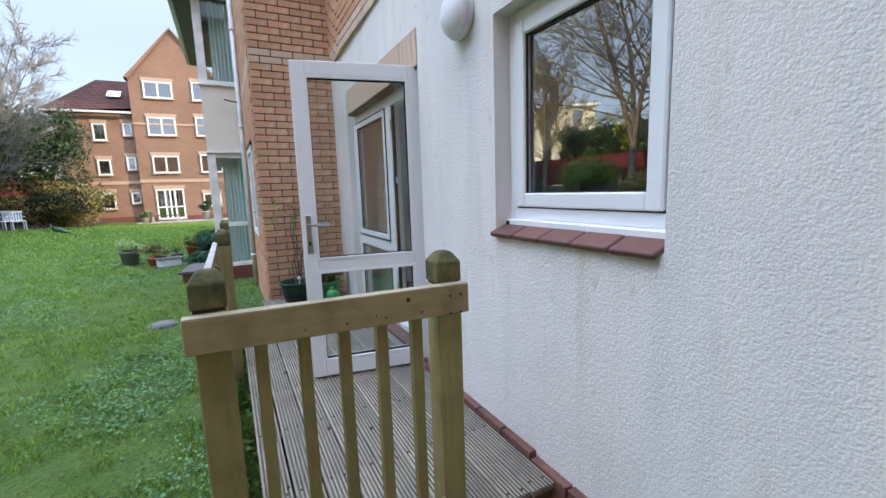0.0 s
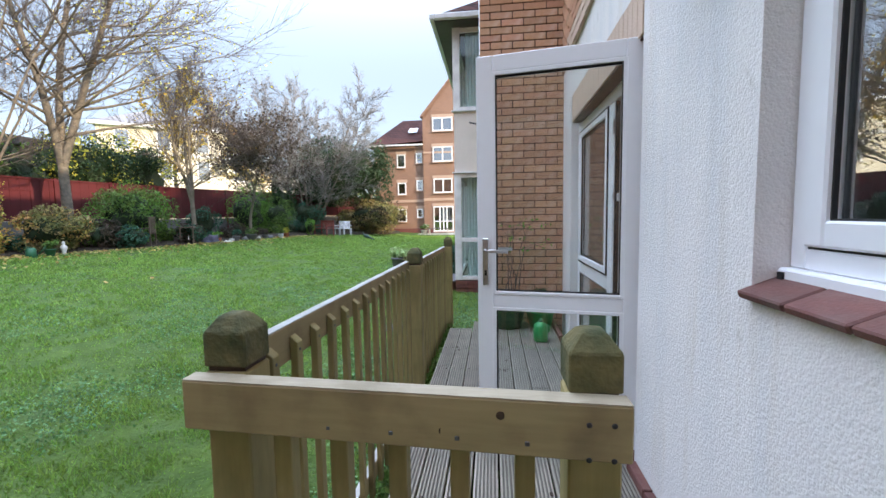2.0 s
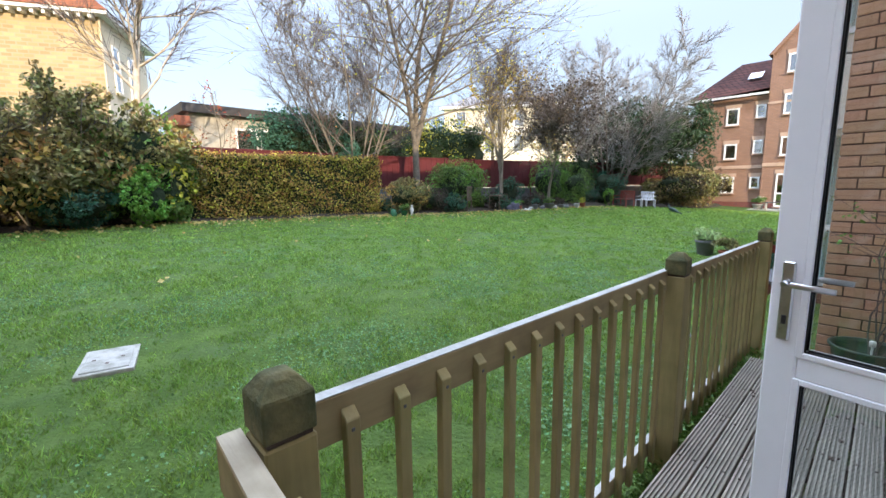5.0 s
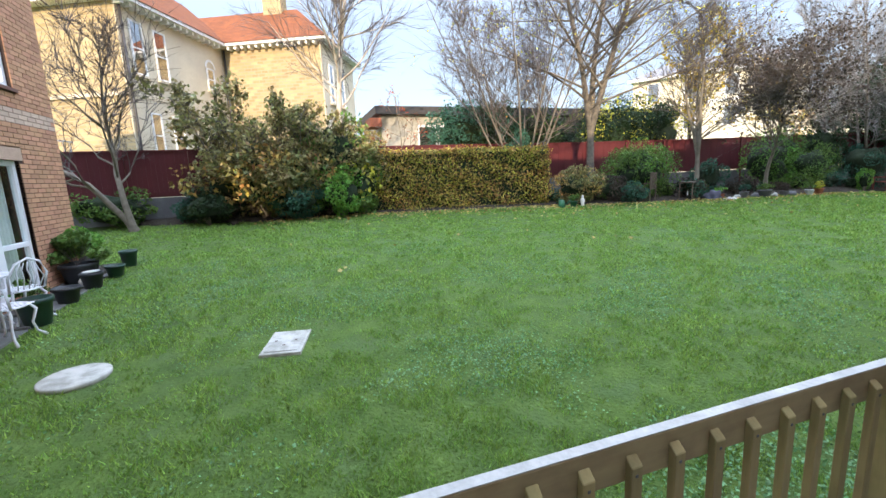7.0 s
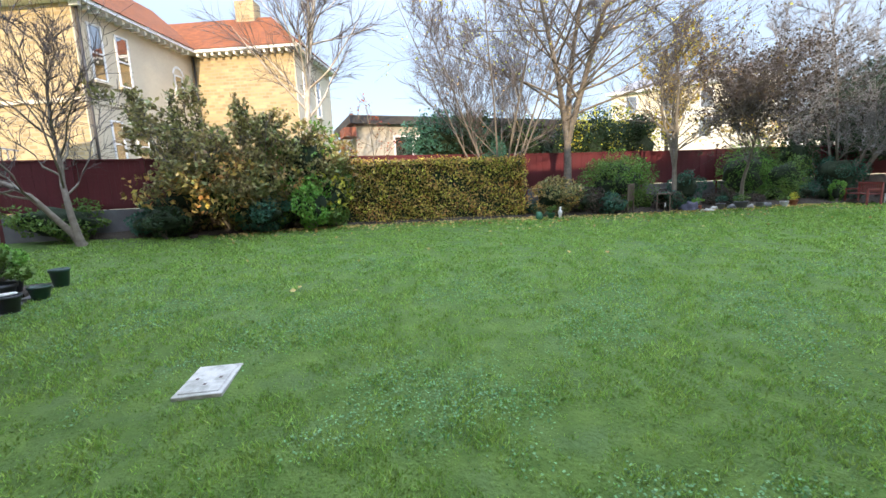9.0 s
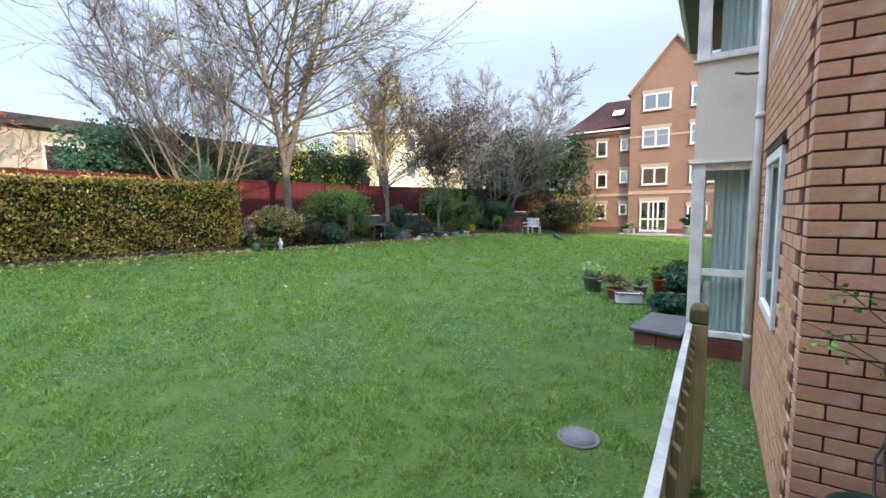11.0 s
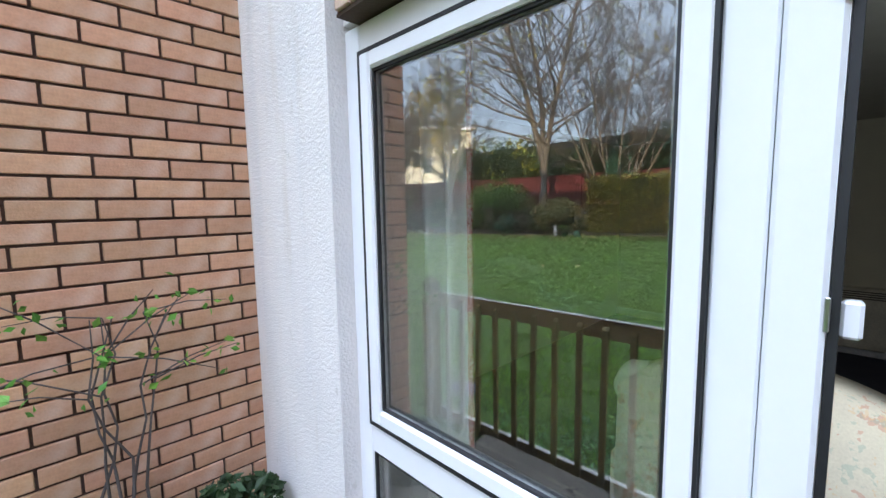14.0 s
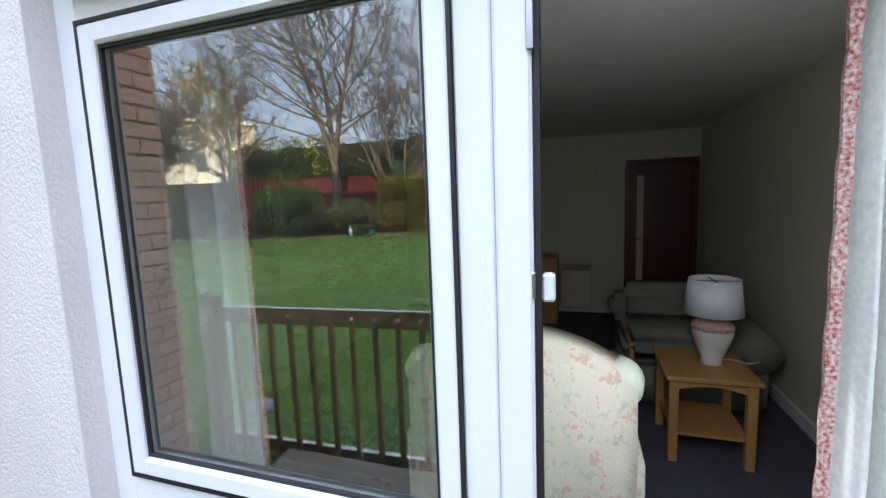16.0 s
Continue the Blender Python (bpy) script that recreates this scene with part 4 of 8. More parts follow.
def end_rail():
    t = thing("railing", label="short timber end railing across the deck with dark knots", category="railing", group="deck railings")
    ya = 1.165 - 0.047
    bm = bmesh.new()
    v = add_box(bm, (P1[0] - 0.064, ya - 0.042, 1.080), (P0[0] + 0.05, ya, 1.178))
    for q in v:
        if q.co.x > 0.3:
            q.co.y -= 0.047
    part("top_rail", finish(bm, "rail", M["rail_wood_x"], bevel=0.003), t)
    bm = bmesh.new()
    v = add_box(bm, (P1[0] + 0.046, ya - 0.042, 0.34), (P0[0] - 0.046, ya, 0.40))
    for q in v:
        if q.co.x > 0.3:
            q.co.y -= 0.047
    part("bottom_rail", finish(bm, "rail", M["rail_wood_x"], bevel=0.003), t)
    for i in range(5):
        x = P1[0] + (P0[0] - P1[0]) * (i + 1) / 6
        y = ya - 0.047 * (x - P1[0]) / 0.75
        part("baluster", box("bal", (-0.018, 0.002, -0.78), (0.018, 0.038, 0), M["fence_wood"], 0.002), t, at=(x, y, 1.125))
        part("nail", box("nail", (x - 0.004, y - 0.0445, 1.10), (x + 0.004, y - 0.041, 1.108), M["dark_metal"], 0.001), t)
    for kx, kz, r in ((0.165, 1.112, 0.015), (0.27, 1.138, 0.016), (0.40, 1.115, 0.010), (-0.045, 1.108, 0.014), (0.50, 1.150, 0.009), (-0.08, 1.150, 0.008), (0.335, 1.158, 0.006)):
        y = ya - 0.042 - 0.047 * (kx - P1[0]) / 0.75
        part("knot", lathe("knot", [(r, 0), (r * 0.8, 0.0015)], M["knot"], 12), t, at=Matrix.Translation((kx, y + 0.001, kz)) @ pose(0, 0, 0, 90, 0, 0))
    for kx in (P0[0] - 0.02, P0[0] + 0.02):
        for kz in (1.085, 1.145):
            part("screw", lathe("screw", [(0.005, 0), (0.004, 0.0015)], M["gasket"], 10), t, at=Matrix.Translation((kx, 1.118 - 0.0885, kz)) @ pose(0, 0, 0, 90, 0, 0))
    # thin paler strip along the top of the end rail
    bm = bmesh.new()
    v = add_box(bm, (P1[0] - 0.063, ya - 0.041, 1.1785), (P0[0] + 0.049, ya - 0.001, 1.1802))
    for q in v:
        if q.co.x > 0.3:
            q.co.y -= 0.047
    part("top_edge", finish(bm, "edge", M["pale_rail"]), t, "pale tan top edge")


end_rail()


# ------------------------------------------------------------ the bay, the next house side
def bay():
    Y, X0, X1 = 8.2, -0.22, 0.37
    t = thing("bay", label="cream two-storey bay with tall white windows on a brick foot", category="bay window", kind="structure")
    YE = 12.5
    part("wall", boxes("w", [((X0 + 0.01, Y + 0.01, 2.26), (WX, YE, 3.38))], M["cream"]), t, "cream rendered panel between the floors")
    part("plinth", boxes("p", [((X0 + 0.03, Y + 0.03, -0.1), (WX, YE, 0.22))], M["mortar"]), t)
    vs = []
    for r in range(3):
        x = X0 - 0.0 + (0.11 if r % 2 else 0)
        if r % 2:
            vs.append(((X0, Y, r * 0.075), (x - 0.008, Y + 0.1, r * 0.075 + 0.066)))
        while x < X1:
            vs.append(((x, Y, r * 0.075), (min(x + 0.217, X1 + 0.1), Y + 0.1, r * 0.075 + 0.066)))
            x += 0.225
        y = Y + 0.11 + (0.11 if r % 2 else 0)
        while y < YE:
            vs.append(((X0, y, r * 0.075), (X0 + 0.1, y + 0.217, r * 0.075 + 0.066)))
            y += 0.225
    part("brick_foot", boxes("b", vs, M["plinth"], bevel=0.003), t, "dark red brick foot")
    for (z0, z1, tr) in ((0.24, 2.24, 1.0), (3.38, 4.85, None)):
        wn_ = part("window", boxes("frame", [((X0, Y, z0), (X0 + 0.13, Y + 0.13, z1)), ((X1 - 0.05, Y, z0), (X1 + 0.03, Y + 0.08, z1)),
                                             ((X0 + 0.13, Y + 0.02, z0), (X1 - 0.05, Y + 0.08, z0 + 0.07)), ((X0 + 0.13, Y + 0.02, z1 - 0.08), (X1 - 0.05, Y + 0.08, z1))]
                                   + ([((X0 + 0.13, Y + 0.02, tr - 0.04), (X1 - 0.05, Y + 0.08, tr + 0.04))] if tr else [])
                                   + [((X0, Y + 0.13 + i * 0.9, z0), (X0 + 0.08, Y + 0.2 + i * 0.9, z1)) for i in range(1, 5)]
                                   + [((X0 + 0.02, Y + 0.13, z0), (X0 + 0.08, YE, z0 + 0.07)), ((X0 + 0.02, Y + 0.13, z1 - 0.08), (X0 + 0.08, YE, z1))], M["whitewood"], bevel=0.004), t, "white window framing")
        part("pane", boxes("g", [((X0 + 0.13, Y + 0.05, z0 + 0.07), (X1 - 0.05, Y + 0.054, z1 - 0.08)), ((X0 + 0.05, Y + 0.13, z0 + 0.07), (X0 + 0.054, YE, z1 - 0.08))], M["glass"]), wn_)
        cv, cf = [], []
        n = 60
        for i in range(n + 1):
            xx = X0 + 0.22 + i * 0.5 / n
            yy = Y + 0.25 + 0.02 * math.sin(i * 0.9) + 0.01 * math.sin(i * 0.37)
            cv += [(xx, yy, z0 + 0.05), (xx, yy, z1 - 0.02)]
        cf = [(2 * i, 2 * i + 2, 2 * i + 3, 2 * i + 1) for i in range(n)]
        part("curtain", mesh("c", cv, cf, M["net"], True), wn_, "pale green pleated curtain")
    part("ledge", boxes("l", [((X0 - 0.03, Y - 0.03, 2.24), (X1 + 0.03, Y + 0.06, 2.262)), ((X0 - 0.03, Y - 0.03, 3.36), (X1 + 0.03, Y + 0.06, 3.385))], M["gutter"], bevel=0.003), t)
    part("inside", boxes("i", [((X0 + 0.6, Y + 0.6, 0.22), (X0 + 0.62, YE, 4.9)), ((X0 + 0.1, Y + 0.12, 0.2201), (X0 + 0.6, YE, 0.24)), ((0.40, Y + 0.1, 0.22), (0.42, Y + 0.6, 4.9))], M["room_dark"]), t, "room wall inside in a darker tone")
    roof = part("roof", boxes("r", [((X0 - 0.28, Y - 0.28, 4.85), (WX, YE + 0.3, 4.93))], M["soffit"]), t, "dark soffit")
    part("gutter", boxes("g", [((X0 - 0.36, Y - 0.36, 4.86), (X0 - 0.28, YE + 0.3, 4.96)), ((X0 - 0.28, Y - 0.36, 4.86), (WX, Y - 0.28, 4.96))], M["gutter"], bevel=0.015), roof, "white gutter")
    part("tiles", mesh("t", [(X0 - 0.3, Y - 0.3, 4.94), (WX + 1, Y - 0.3, 4.94), (WX + 1, Y + 1.3, 6.2), (WX + 0.2, Y + 1.3, 6.2), (X0 - 0.3, YE + 0.3, 4.94), (WX + 0.2, YE + 0.3, 6.2)], [(0, 1, 2, 3), (0, 3, 5, 4)], M["roof"]), roof, "dark roof tiles")
    part("back_wall", boxes("bw", [((WX - 0.3, Y + 0.7, 0.0), (WX + 5, 20, 7.9))], M["near_brick"]), kind="structure")
    d = thing("downpipe", label="white downpipe in the corner of the bay", category="downpipe", kind="structure")
    part("pipe", tube("p", [(0.325, 7.35, 0.0), (0.325, 7.35, 2.3), (0.325, 7.35, 5.2)], 0.035, M["gutter"]), d)
    for z in (0.5, 2.55, 4.0):
        part("bracket", lathe("b", [(0.041, 0), (0.041, 0.05)], M["gutter"], 14), d, at=(0.325, 7.35, z))
    part("arm", tube("a", [(0.325, 7.35, 2.95), (0.22, 7.33, 2.95), (0.12, 7.30, 2.97)], 0.012, M["dark_metal"]), d, "dark metal arm")
    # window in the pier's flank
    w = thing("window_3", label="narrow white window in the brick flank under a painted shadow strip", category="window", kind="structure")
    part("window_frame", boxes("f", [((PX - 0.012, 5.95, 0.95), (PX + 0.05, 6.02, 2.15)), ((PX - 0.012, 6.75, 0.95), (PX + 0.05, 6.82, 2.15)), ((PX - 0.012, 6.02, 0.95), (PX + 0.05, 6.75, 1.02)), ((PX - 0.012, 6.02, 2.08), (PX + 0.05, 6.75, 2.15))], M["whitewood"], bevel=0.003), w)
    part("pane", boxes("p", [((PX + 0.005, 6.02, 1.02), (PX + 0.010, 6.75, 2.08))], M["glass_far"]), w)
    # near-black strip that paints the shadow gap above the frame
    part("lintel", boxes("l", [((PX - 0.016, 5.9, 2.153), (PX + 0.02, 6.87, 2.20))], M["knot"]), w, "dark strip painted as the shadow gap")


bay()


# ------------------------------------------------------------ far block of flats
def casement(parent, x0, x1, z0, z1, y, split=(), transom=None):
    """A white window on a wall facing -y, proud of it, with its panes and lintel."""
    w = part("window", boxes("frame", [((x0, y - 0.05, z0), (x0 + 0.09, y + 0.04, z1)), ((x1 - 0.09, y - 0.05, z0), (x1, y + 0.04, z1)), ((x0 + 0.09, y - 0.05, z0), (x1 - 0.09, y + 0.04, z0 + 0.09)), ((x0 + 0.09, y - 0.05, z1 - 0.09), (x1 - 0.09, y + 0.04, z1))]
                              + [((s - 0.05, y - 0.045, z0 + 0.09), (s + 0.05, y + 0.03, z1 - 0.09)) for s in split]
                              + ([((x0 + 0.09, y - 0.04, transom - 0.04), (x1 - 0.09, y + 0.03, transom + 0.04))] if transom else []), M["whitewood"]), parent)
    part("pane", boxes("pane", [((x0 + 0.09, y - 0.01, z0 + 0.09), (x1 - 0.09, y - 0.004, z1 - 0.09))], M["glass_far"]), w)
    part("sill", boxes("sill", [((x0 - 0.05, y - 0.10, z0 - 0.06), (x1 + 0.05, y, z0 - 0.005))], M["band"]), w)
    part("lintel", boxes("lintel", [((x0 - 0.08, y - 0.03, z1 + 0.01), (x1 + 0.08, y + 0.01, z1 + 0.22))], M["band"]), w, "pale brick lintel")
    return w


def flats():
    Y = 32.0
    t = thing("apartment_building", label="orange brick block of flats with a gable and white windows", category="building", kind="structure")
    rows = [(-6.72, -6.05, 5.04, 6.05, ()), (-5.24, -4.76, 5.35, 6.10, ()), (-3.93, -2.42, 5.38, 6.50, (-3.18,)), (-1.35, -0.1, 5.4, 6.6, (-0.7,)),
            (-6.70, -6.03, 3.0, 3.93, ()), (-5.24, -4.75, 3.29, 4.08, ()), (-3.90, -2.47, 3.08, 4.15, (-3.18,)), (-1.30, 0.0, 3.1, 4.25, (-0.65,)),
            (-6.72, -6.03, 0.94, 1.93, ()), (-5.24, -4.75, 1.23, 1.92, ()), (-1.35, -0.3, 0.87, 1.75, ()), (-3.93, -2.40, 7.62, 8.62, (-3.18,)), (-1.36, -0.2, 7.6, 8.75, ())]
    part("wall", boxes("w", [((-8.45, Y, -0.3), (-4.65, Y + 9, 6.62)), ((-4.65, Y - 0.25, -0.3), (14, Y + 9, 9.0))], M["far_brick"]), t)
    part("gable", mesh("g", [(-4.65, Y - 0.25, 9.0), (0.25, Y - 0.25, 9.0), (-2.2, Y - 0.25, 11.75), (-4.65, Y + 9, 9.0), (0.25, Y + 9, 9.0), (-2.2, Y + 9, 11.75)], [(0, 1, 2), (3, 5, 4), (0, 2, 5, 3), (1, 4, 5, 2)], M["far_brick"]), t)
    part("verge", mesh("v", [(-4.85, Y - 0.35, 8.72), (-4.6, Y - 0.35, 8.72), (-2.2, Y - 0.35, 11.72), (-2.2, Y - 0.35, 11.86), (0.45, Y - 0.35, 8.72), (0.2, Y - 0.35, 8.72)] + [(-4.85, Y + 9, 8.72), (-2.2, Y + 9, 11.86), (0.45, Y + 9, 8.72)], [(0, 1, 2, 3), (3, 2, 5, 4), (0, 3, 7, 6), (3, 4, 8, 7)], M["far_brick"]), t, "brick gable verge")
    part("roof", mesh("r", [(-9.0, Y - 0.3, 6.66), (-4.66, Y - 0.3, 6.95), (-4.66, Y + 3.5, 9.3), (-6.9, Y + 3.5, 9.3), (-9.0, Y + 9, 6.66), (-4.66, Y + 9, 6.66)], [(0, 1, 2, 3), (0, 3, 4), (3, 2, 5, 4)], M["roof"]), t, "dark tiled hipped roof")
    part("gutter", boxes("g", [((-9.05, Y - 0.42, 6.62), (-4.66, Y - 0.28, 6.74))], M["gutter"]), t)
    part("rooflight", boxes("v", [((-6.0, Y + 1.0, 7.8), (-5.3, Y + 1.9, 7.86), Matrix.Translation((0, Y + 1.4, 7.8)) @ pose(0, 0, 0, 32, 0, 0) @ Matrix.Translation((0, -Y - 1.4, -7.8)) @ Matrix.Translation((0, 0, 0.22)))], M["glass_far"]), t, "roof window")
    part("band", boxes("b", [((-8.47, Y - 0.03, 2.42), (-4.66, Y, 2.62)), ((-4.67, Y - 0.28, 2.50), (14, Y - 0.25, 2.70)), ((-4.67, Y - 0.28, 6.02), (14, Y - 0.25, 6.14))], M["band"]), t, "pale brick bands")
    part("foot", boxes("f", [((-8.47, Y - 0.03, -0.3), (-4.66, Y, 0.42)), ((-4.67, Y - 0.28, -0.3), (-3.95, Y - 0.25, 0.35)), ((-2.4, Y - 0.28, -0.3), (14, Y - 0.25, 0.35))], M["plinth"]), t, "dark brick foot")
    for x0, x1, z0, z1, sp in rows:
        casement(t, x0, x1, z0, z1, Y if x1 < -4.7 else Y - 0.25, sp)
    fr = casement(t, -3.95, -2.42, 0.18, 2.08, Y - 0.25, (-3.45, -2.92, -3.18), 0.95)
    patio = part("patio", boxes("patio", [((-5.0, Y - 1.9, 0.0), (2.5, Y - 0.25, 0.06))], M["slab"]), kind="structure")


flats()


# ------------------------------------------------------------ neighbouring flats across the corner of the lawn
def corner_block():
    Y, X1, X0 = -2.5, WX + 0.3, -9.0
    t = thing("house_wing", label="brick wing with white french windows facing the lawn", category="building", kind="structure")
    base = 0.30
    D0, D1 = -7.72, -5.6
    wall = wall_with_holes("wall", "y", Y - 0.3, 0.3, X0, X1, -0.2, 8.0, [(D0, D1, base, 2.30), (-7.95, -6.0, 2.95 + 0.45, 4.75)], M["mortar"])
    wall.parent = t
    part("roof", boxes("r", [((X0 - 0.3, Y - 8, 8.0), (X1, Y + 0.4, 8.15))], M["soffit"]), t)
    part("wall", boxes("e", [((X0, Y - 8, -0.2), (X0 + 0.3, Y - 0.3, 8.0))], M["near_brick"]), t)
    part("room", boxes("rm", [((X0 + 0.4, Y - 3, 0.1), (X1, Y - 2.9, 5.2)), ((X0 + 0.31, Y - 2.9, 2.65), (X1, Y - 0.31, 2.75)), ((X0 + 0.31, Y - 2.9, 0.1), (X1, Y - 0.31, base))], M["room_dark"]), t, "rooms inside in a darker wall tone")
    y = Y - 0.12
    f = part("window", boxes("f", [((D0, y, base), (D0 + 0.08, y + 0.07, 2.30)), ((D1 - 0.08, y, base), (D1, y + 0.07, 2.30)), ((D0 + 0.08, y, 2.22), (D1 - 0.08, y + 0.07, 2.30)), ((D0 + 0.08, y, base), (D1 - 0.08, y + 0.07, base + 0.09)),
                                   ((-7.02, y, base + 0.09), (-6.88, y + 0.07, 2.22)), ((-6.3, y, base + 0.09), (-6.2, y + 0.07, 2.22)), ((D0 + 0.08, y, 1.0), (-7.02, y + 0.07, 1.07)), ((-6.88, y, 1.0), (-6.3, y + 0.07, 1.09)), ((-6.2, y, 1.0), (D1 - 0.08, y + 0.07, 1.07))], M["white"], bevel=0.004), t, "white french windows")
    part("pane", boxes("p", [((D0 + 0.08, y + 0.03, base + 0.09), (D1 - 0.08, y + 0.034, 2.22))], M["glass"]), f)
    cv, n = [], 40
    for i in range(n + 1):
        cv += [(D0 + 0.05 + i * 0.45 / n, y - 0.12 + 0.025 * math.sin(i * 0.8), base), (D0 + 0.05 + i * 0.45 / n, y - 0.12 + 0.025 * math.sin(i * 0.8), 2.2)]
    part("curtain", mesh("c", cv, [(2 * i, 2 * i + 2, 2 * i + 3, 2 * i + 1) for i in range(n)], M["curtain"], True), f, "cream curtain")
    part("lintel", boxes("l", [((D0 - 0.1, Y - 0.1, 2.303), (D1 + 0.1, Y + 0.012, 2.52))], M["band"], bevel=0.004), t, "pale lintel")
    f2 = part("window", boxes("f", [((-7.95, y, 3.40), (-7.87, y + 0.07, 4.75)), ((-6.08, y, 3.40), (-6.0, y + 0.07, 4.75)), ((-7.87, y, 3.40), (-6.08, y + 0.07, 3.48)), ((-7.87, y, 4.67), (-6.08, y + 0.07, 4.75))], M["white"], bevel=0.004), t, "white upper window")
    part("pane", boxes("p", [((-7.87, y + 0.03, 3.48), (-6.08, y + 0.034, 4.67))], M["glass_far"]), f2)
    part("sill", boxes("s", [((-8.0, Y - 0.05, 3.34), (-5.95, Y + 0.05, 3.395))], M["tile"], bevel=0.004), t, "dark red sill")
    part("patio", boxes("patio", [((-5.9 + i * 0.6 - 3.6, Y + 0.004, 0.0), (-5.9 + i * 0.6 - 3.01, Y + 0.62, ground_z(-9.2 + i * 0.6, -2) + 0.02)) for i in range(13)], M["paving"], bevel=0.006), t, "grey paving slabs along the wing")
    return t


corner_block()
part("patio_side", boxes("p", [((WX - 10.6, -3.2, 0), (WX - 9.6, -2.0, 0.34))], M["soil"]), kind="structure")


# ------------------------------------------------------------ garden: fence, borders, trees
FENCE = [(-15.5, -9.0), (-15.5, 0.0), (-15.5, 8.0), (-15.4, 14.0), (-14.7, 20.0), (-13.0, 26.0), (-11.2, 31.0), (-9.4, 36.0)]


def fence():
    t = thing("fence", label="dark red painted timber fence on a grey concrete foot", category="fence", kind="structure")
    for (xa, ya), (xb, yb) in zip(FENCE, FENCE[1:]):
        L = math.hypot(xb - xa, yb - ya)
        a = math.atan2(yb - ya, xb - xa)
        n = max(1, round(L / 1.9))
        for i in range(n):
            s = L / n
            m = Matrix.Translation((xa + math.cos(a) * s * i, ya + math.sin(a) * s * i, 0)) @ Matrix.Rotation(a, 4, "Z")
            part("panel", boxes("panel", [((0.06, -0.01, 1.50), (s - 0.06, 0.012, 2.95)), ((0.06, -0.04, 1.56), (s - 0.06, 0.0, 1.66)), ((0.06, -0.04, 2.55), (s - 0.06, 0.0, 2.63)), ((0.0, -0.07, 2.95), (s, 0.05, 3.0))]
                                + [((0.06 + k * (s - 0.12) / 12, -0.02 - 0.006 * (k % 2), 1.66), (0.06 + (k + 1) * (s - 0.12) / 12 - 0.004, -0.008, 2.95)) for k in range(12)], M["red_fence"]), t, at=m)
            part("fence_post", boxes("post", [((-0.05, -0.07, 0.3), (0.05, 0.06, 3.03))], M["red_fence"]), t, at=m)
            part("foot", boxes("foot", [((0.05, -0.08, 0.2), (s - 0.05, 0.08, 1.48))], M["concrete"]), t, "grey concrete retaining foot", at=m)


fence()


def iron_railing():
    t = thing("iron_railing", (-16.4, -9.2, 2.3), label="pale grey vertical iron railing on a ramp beyond the red fence", category="railing", kind="structure")
    for i in range(26):
        part("bar", boxes("bar", [((-0.012, i * 0.16 - 0.012, 0.0), (0.012, i * 0.16 + 0.012, 1.75 - i * 0.028))], M["gutter"]), t)
    part("handrail", mesh("hr", [(x, y, 1.75 - y * 0.175 + z) for y in (-0.05, 4.1) for x, z in ((-0.03, 0), (0.03, 0), (0.03, 0.05), (-0.03, 0.05))], [(0, 1, 5, 4), (1, 2, 6, 5), (2, 3, 7, 6), (3, 0, 4, 7), (3, 2, 1, 0), (4, 5, 6, 7)], M["gutter"]), t)


iron_railing()

EDGE = [(-16.2, -5.4), (-14.6, -2.4), (-14.0, 0.3), (-14.1, 3.5), (-13.5, 7.0), (-12.85, 10.2), (-12.0, 13.0), (-11.4, 17.0), (-10.9, 21.0), (-10.0, 24.2), (-8.6, 26.2), (-6.6, 27.6), (-6.4, 31.5)]


def border():
    vs, fs = [], []
    rows = 7
    for i, (x, y) in enumerate(EDGE):
        bx, by = (-15.6, y + 0.4) if i < 8 else (-14.6 + (i - 8) * 1.35, y + 3.0 + (i - 8) * 0.4)
        for j in range(rows):
            f = j / (rows - 1)
            xx, yy = x + (bx - x) * f, y + (by - y) * f
            vs.append((xx, yy, ground_z(xx, yy) + 0.02 + 0.12 * math.sin(min(1, f * 3) * 1.5) + 0.03 * math.sin(i * 3.1 + j * 2.3)))
    for i in range(len(EDGE) - 1):
        for j in range(rows - 1):
            fs.append((i * rows + j, (i + 1) * rows + j, (i + 1) * rows + j + 1, i * rows + j + 1))
    tagged(part("flower_bed", mesh("bed", vs, fs, M["soil"], True)), "dark soil bed along the fence", "flower bed", kind="structure")


border()


def add_tube(V, F, pts, radii, n):
    b = len(V)
    vs, fs = tube_data(pts, radii, n)
    V += vs
    F += [tuple(i + b for i in f) for f in fs]


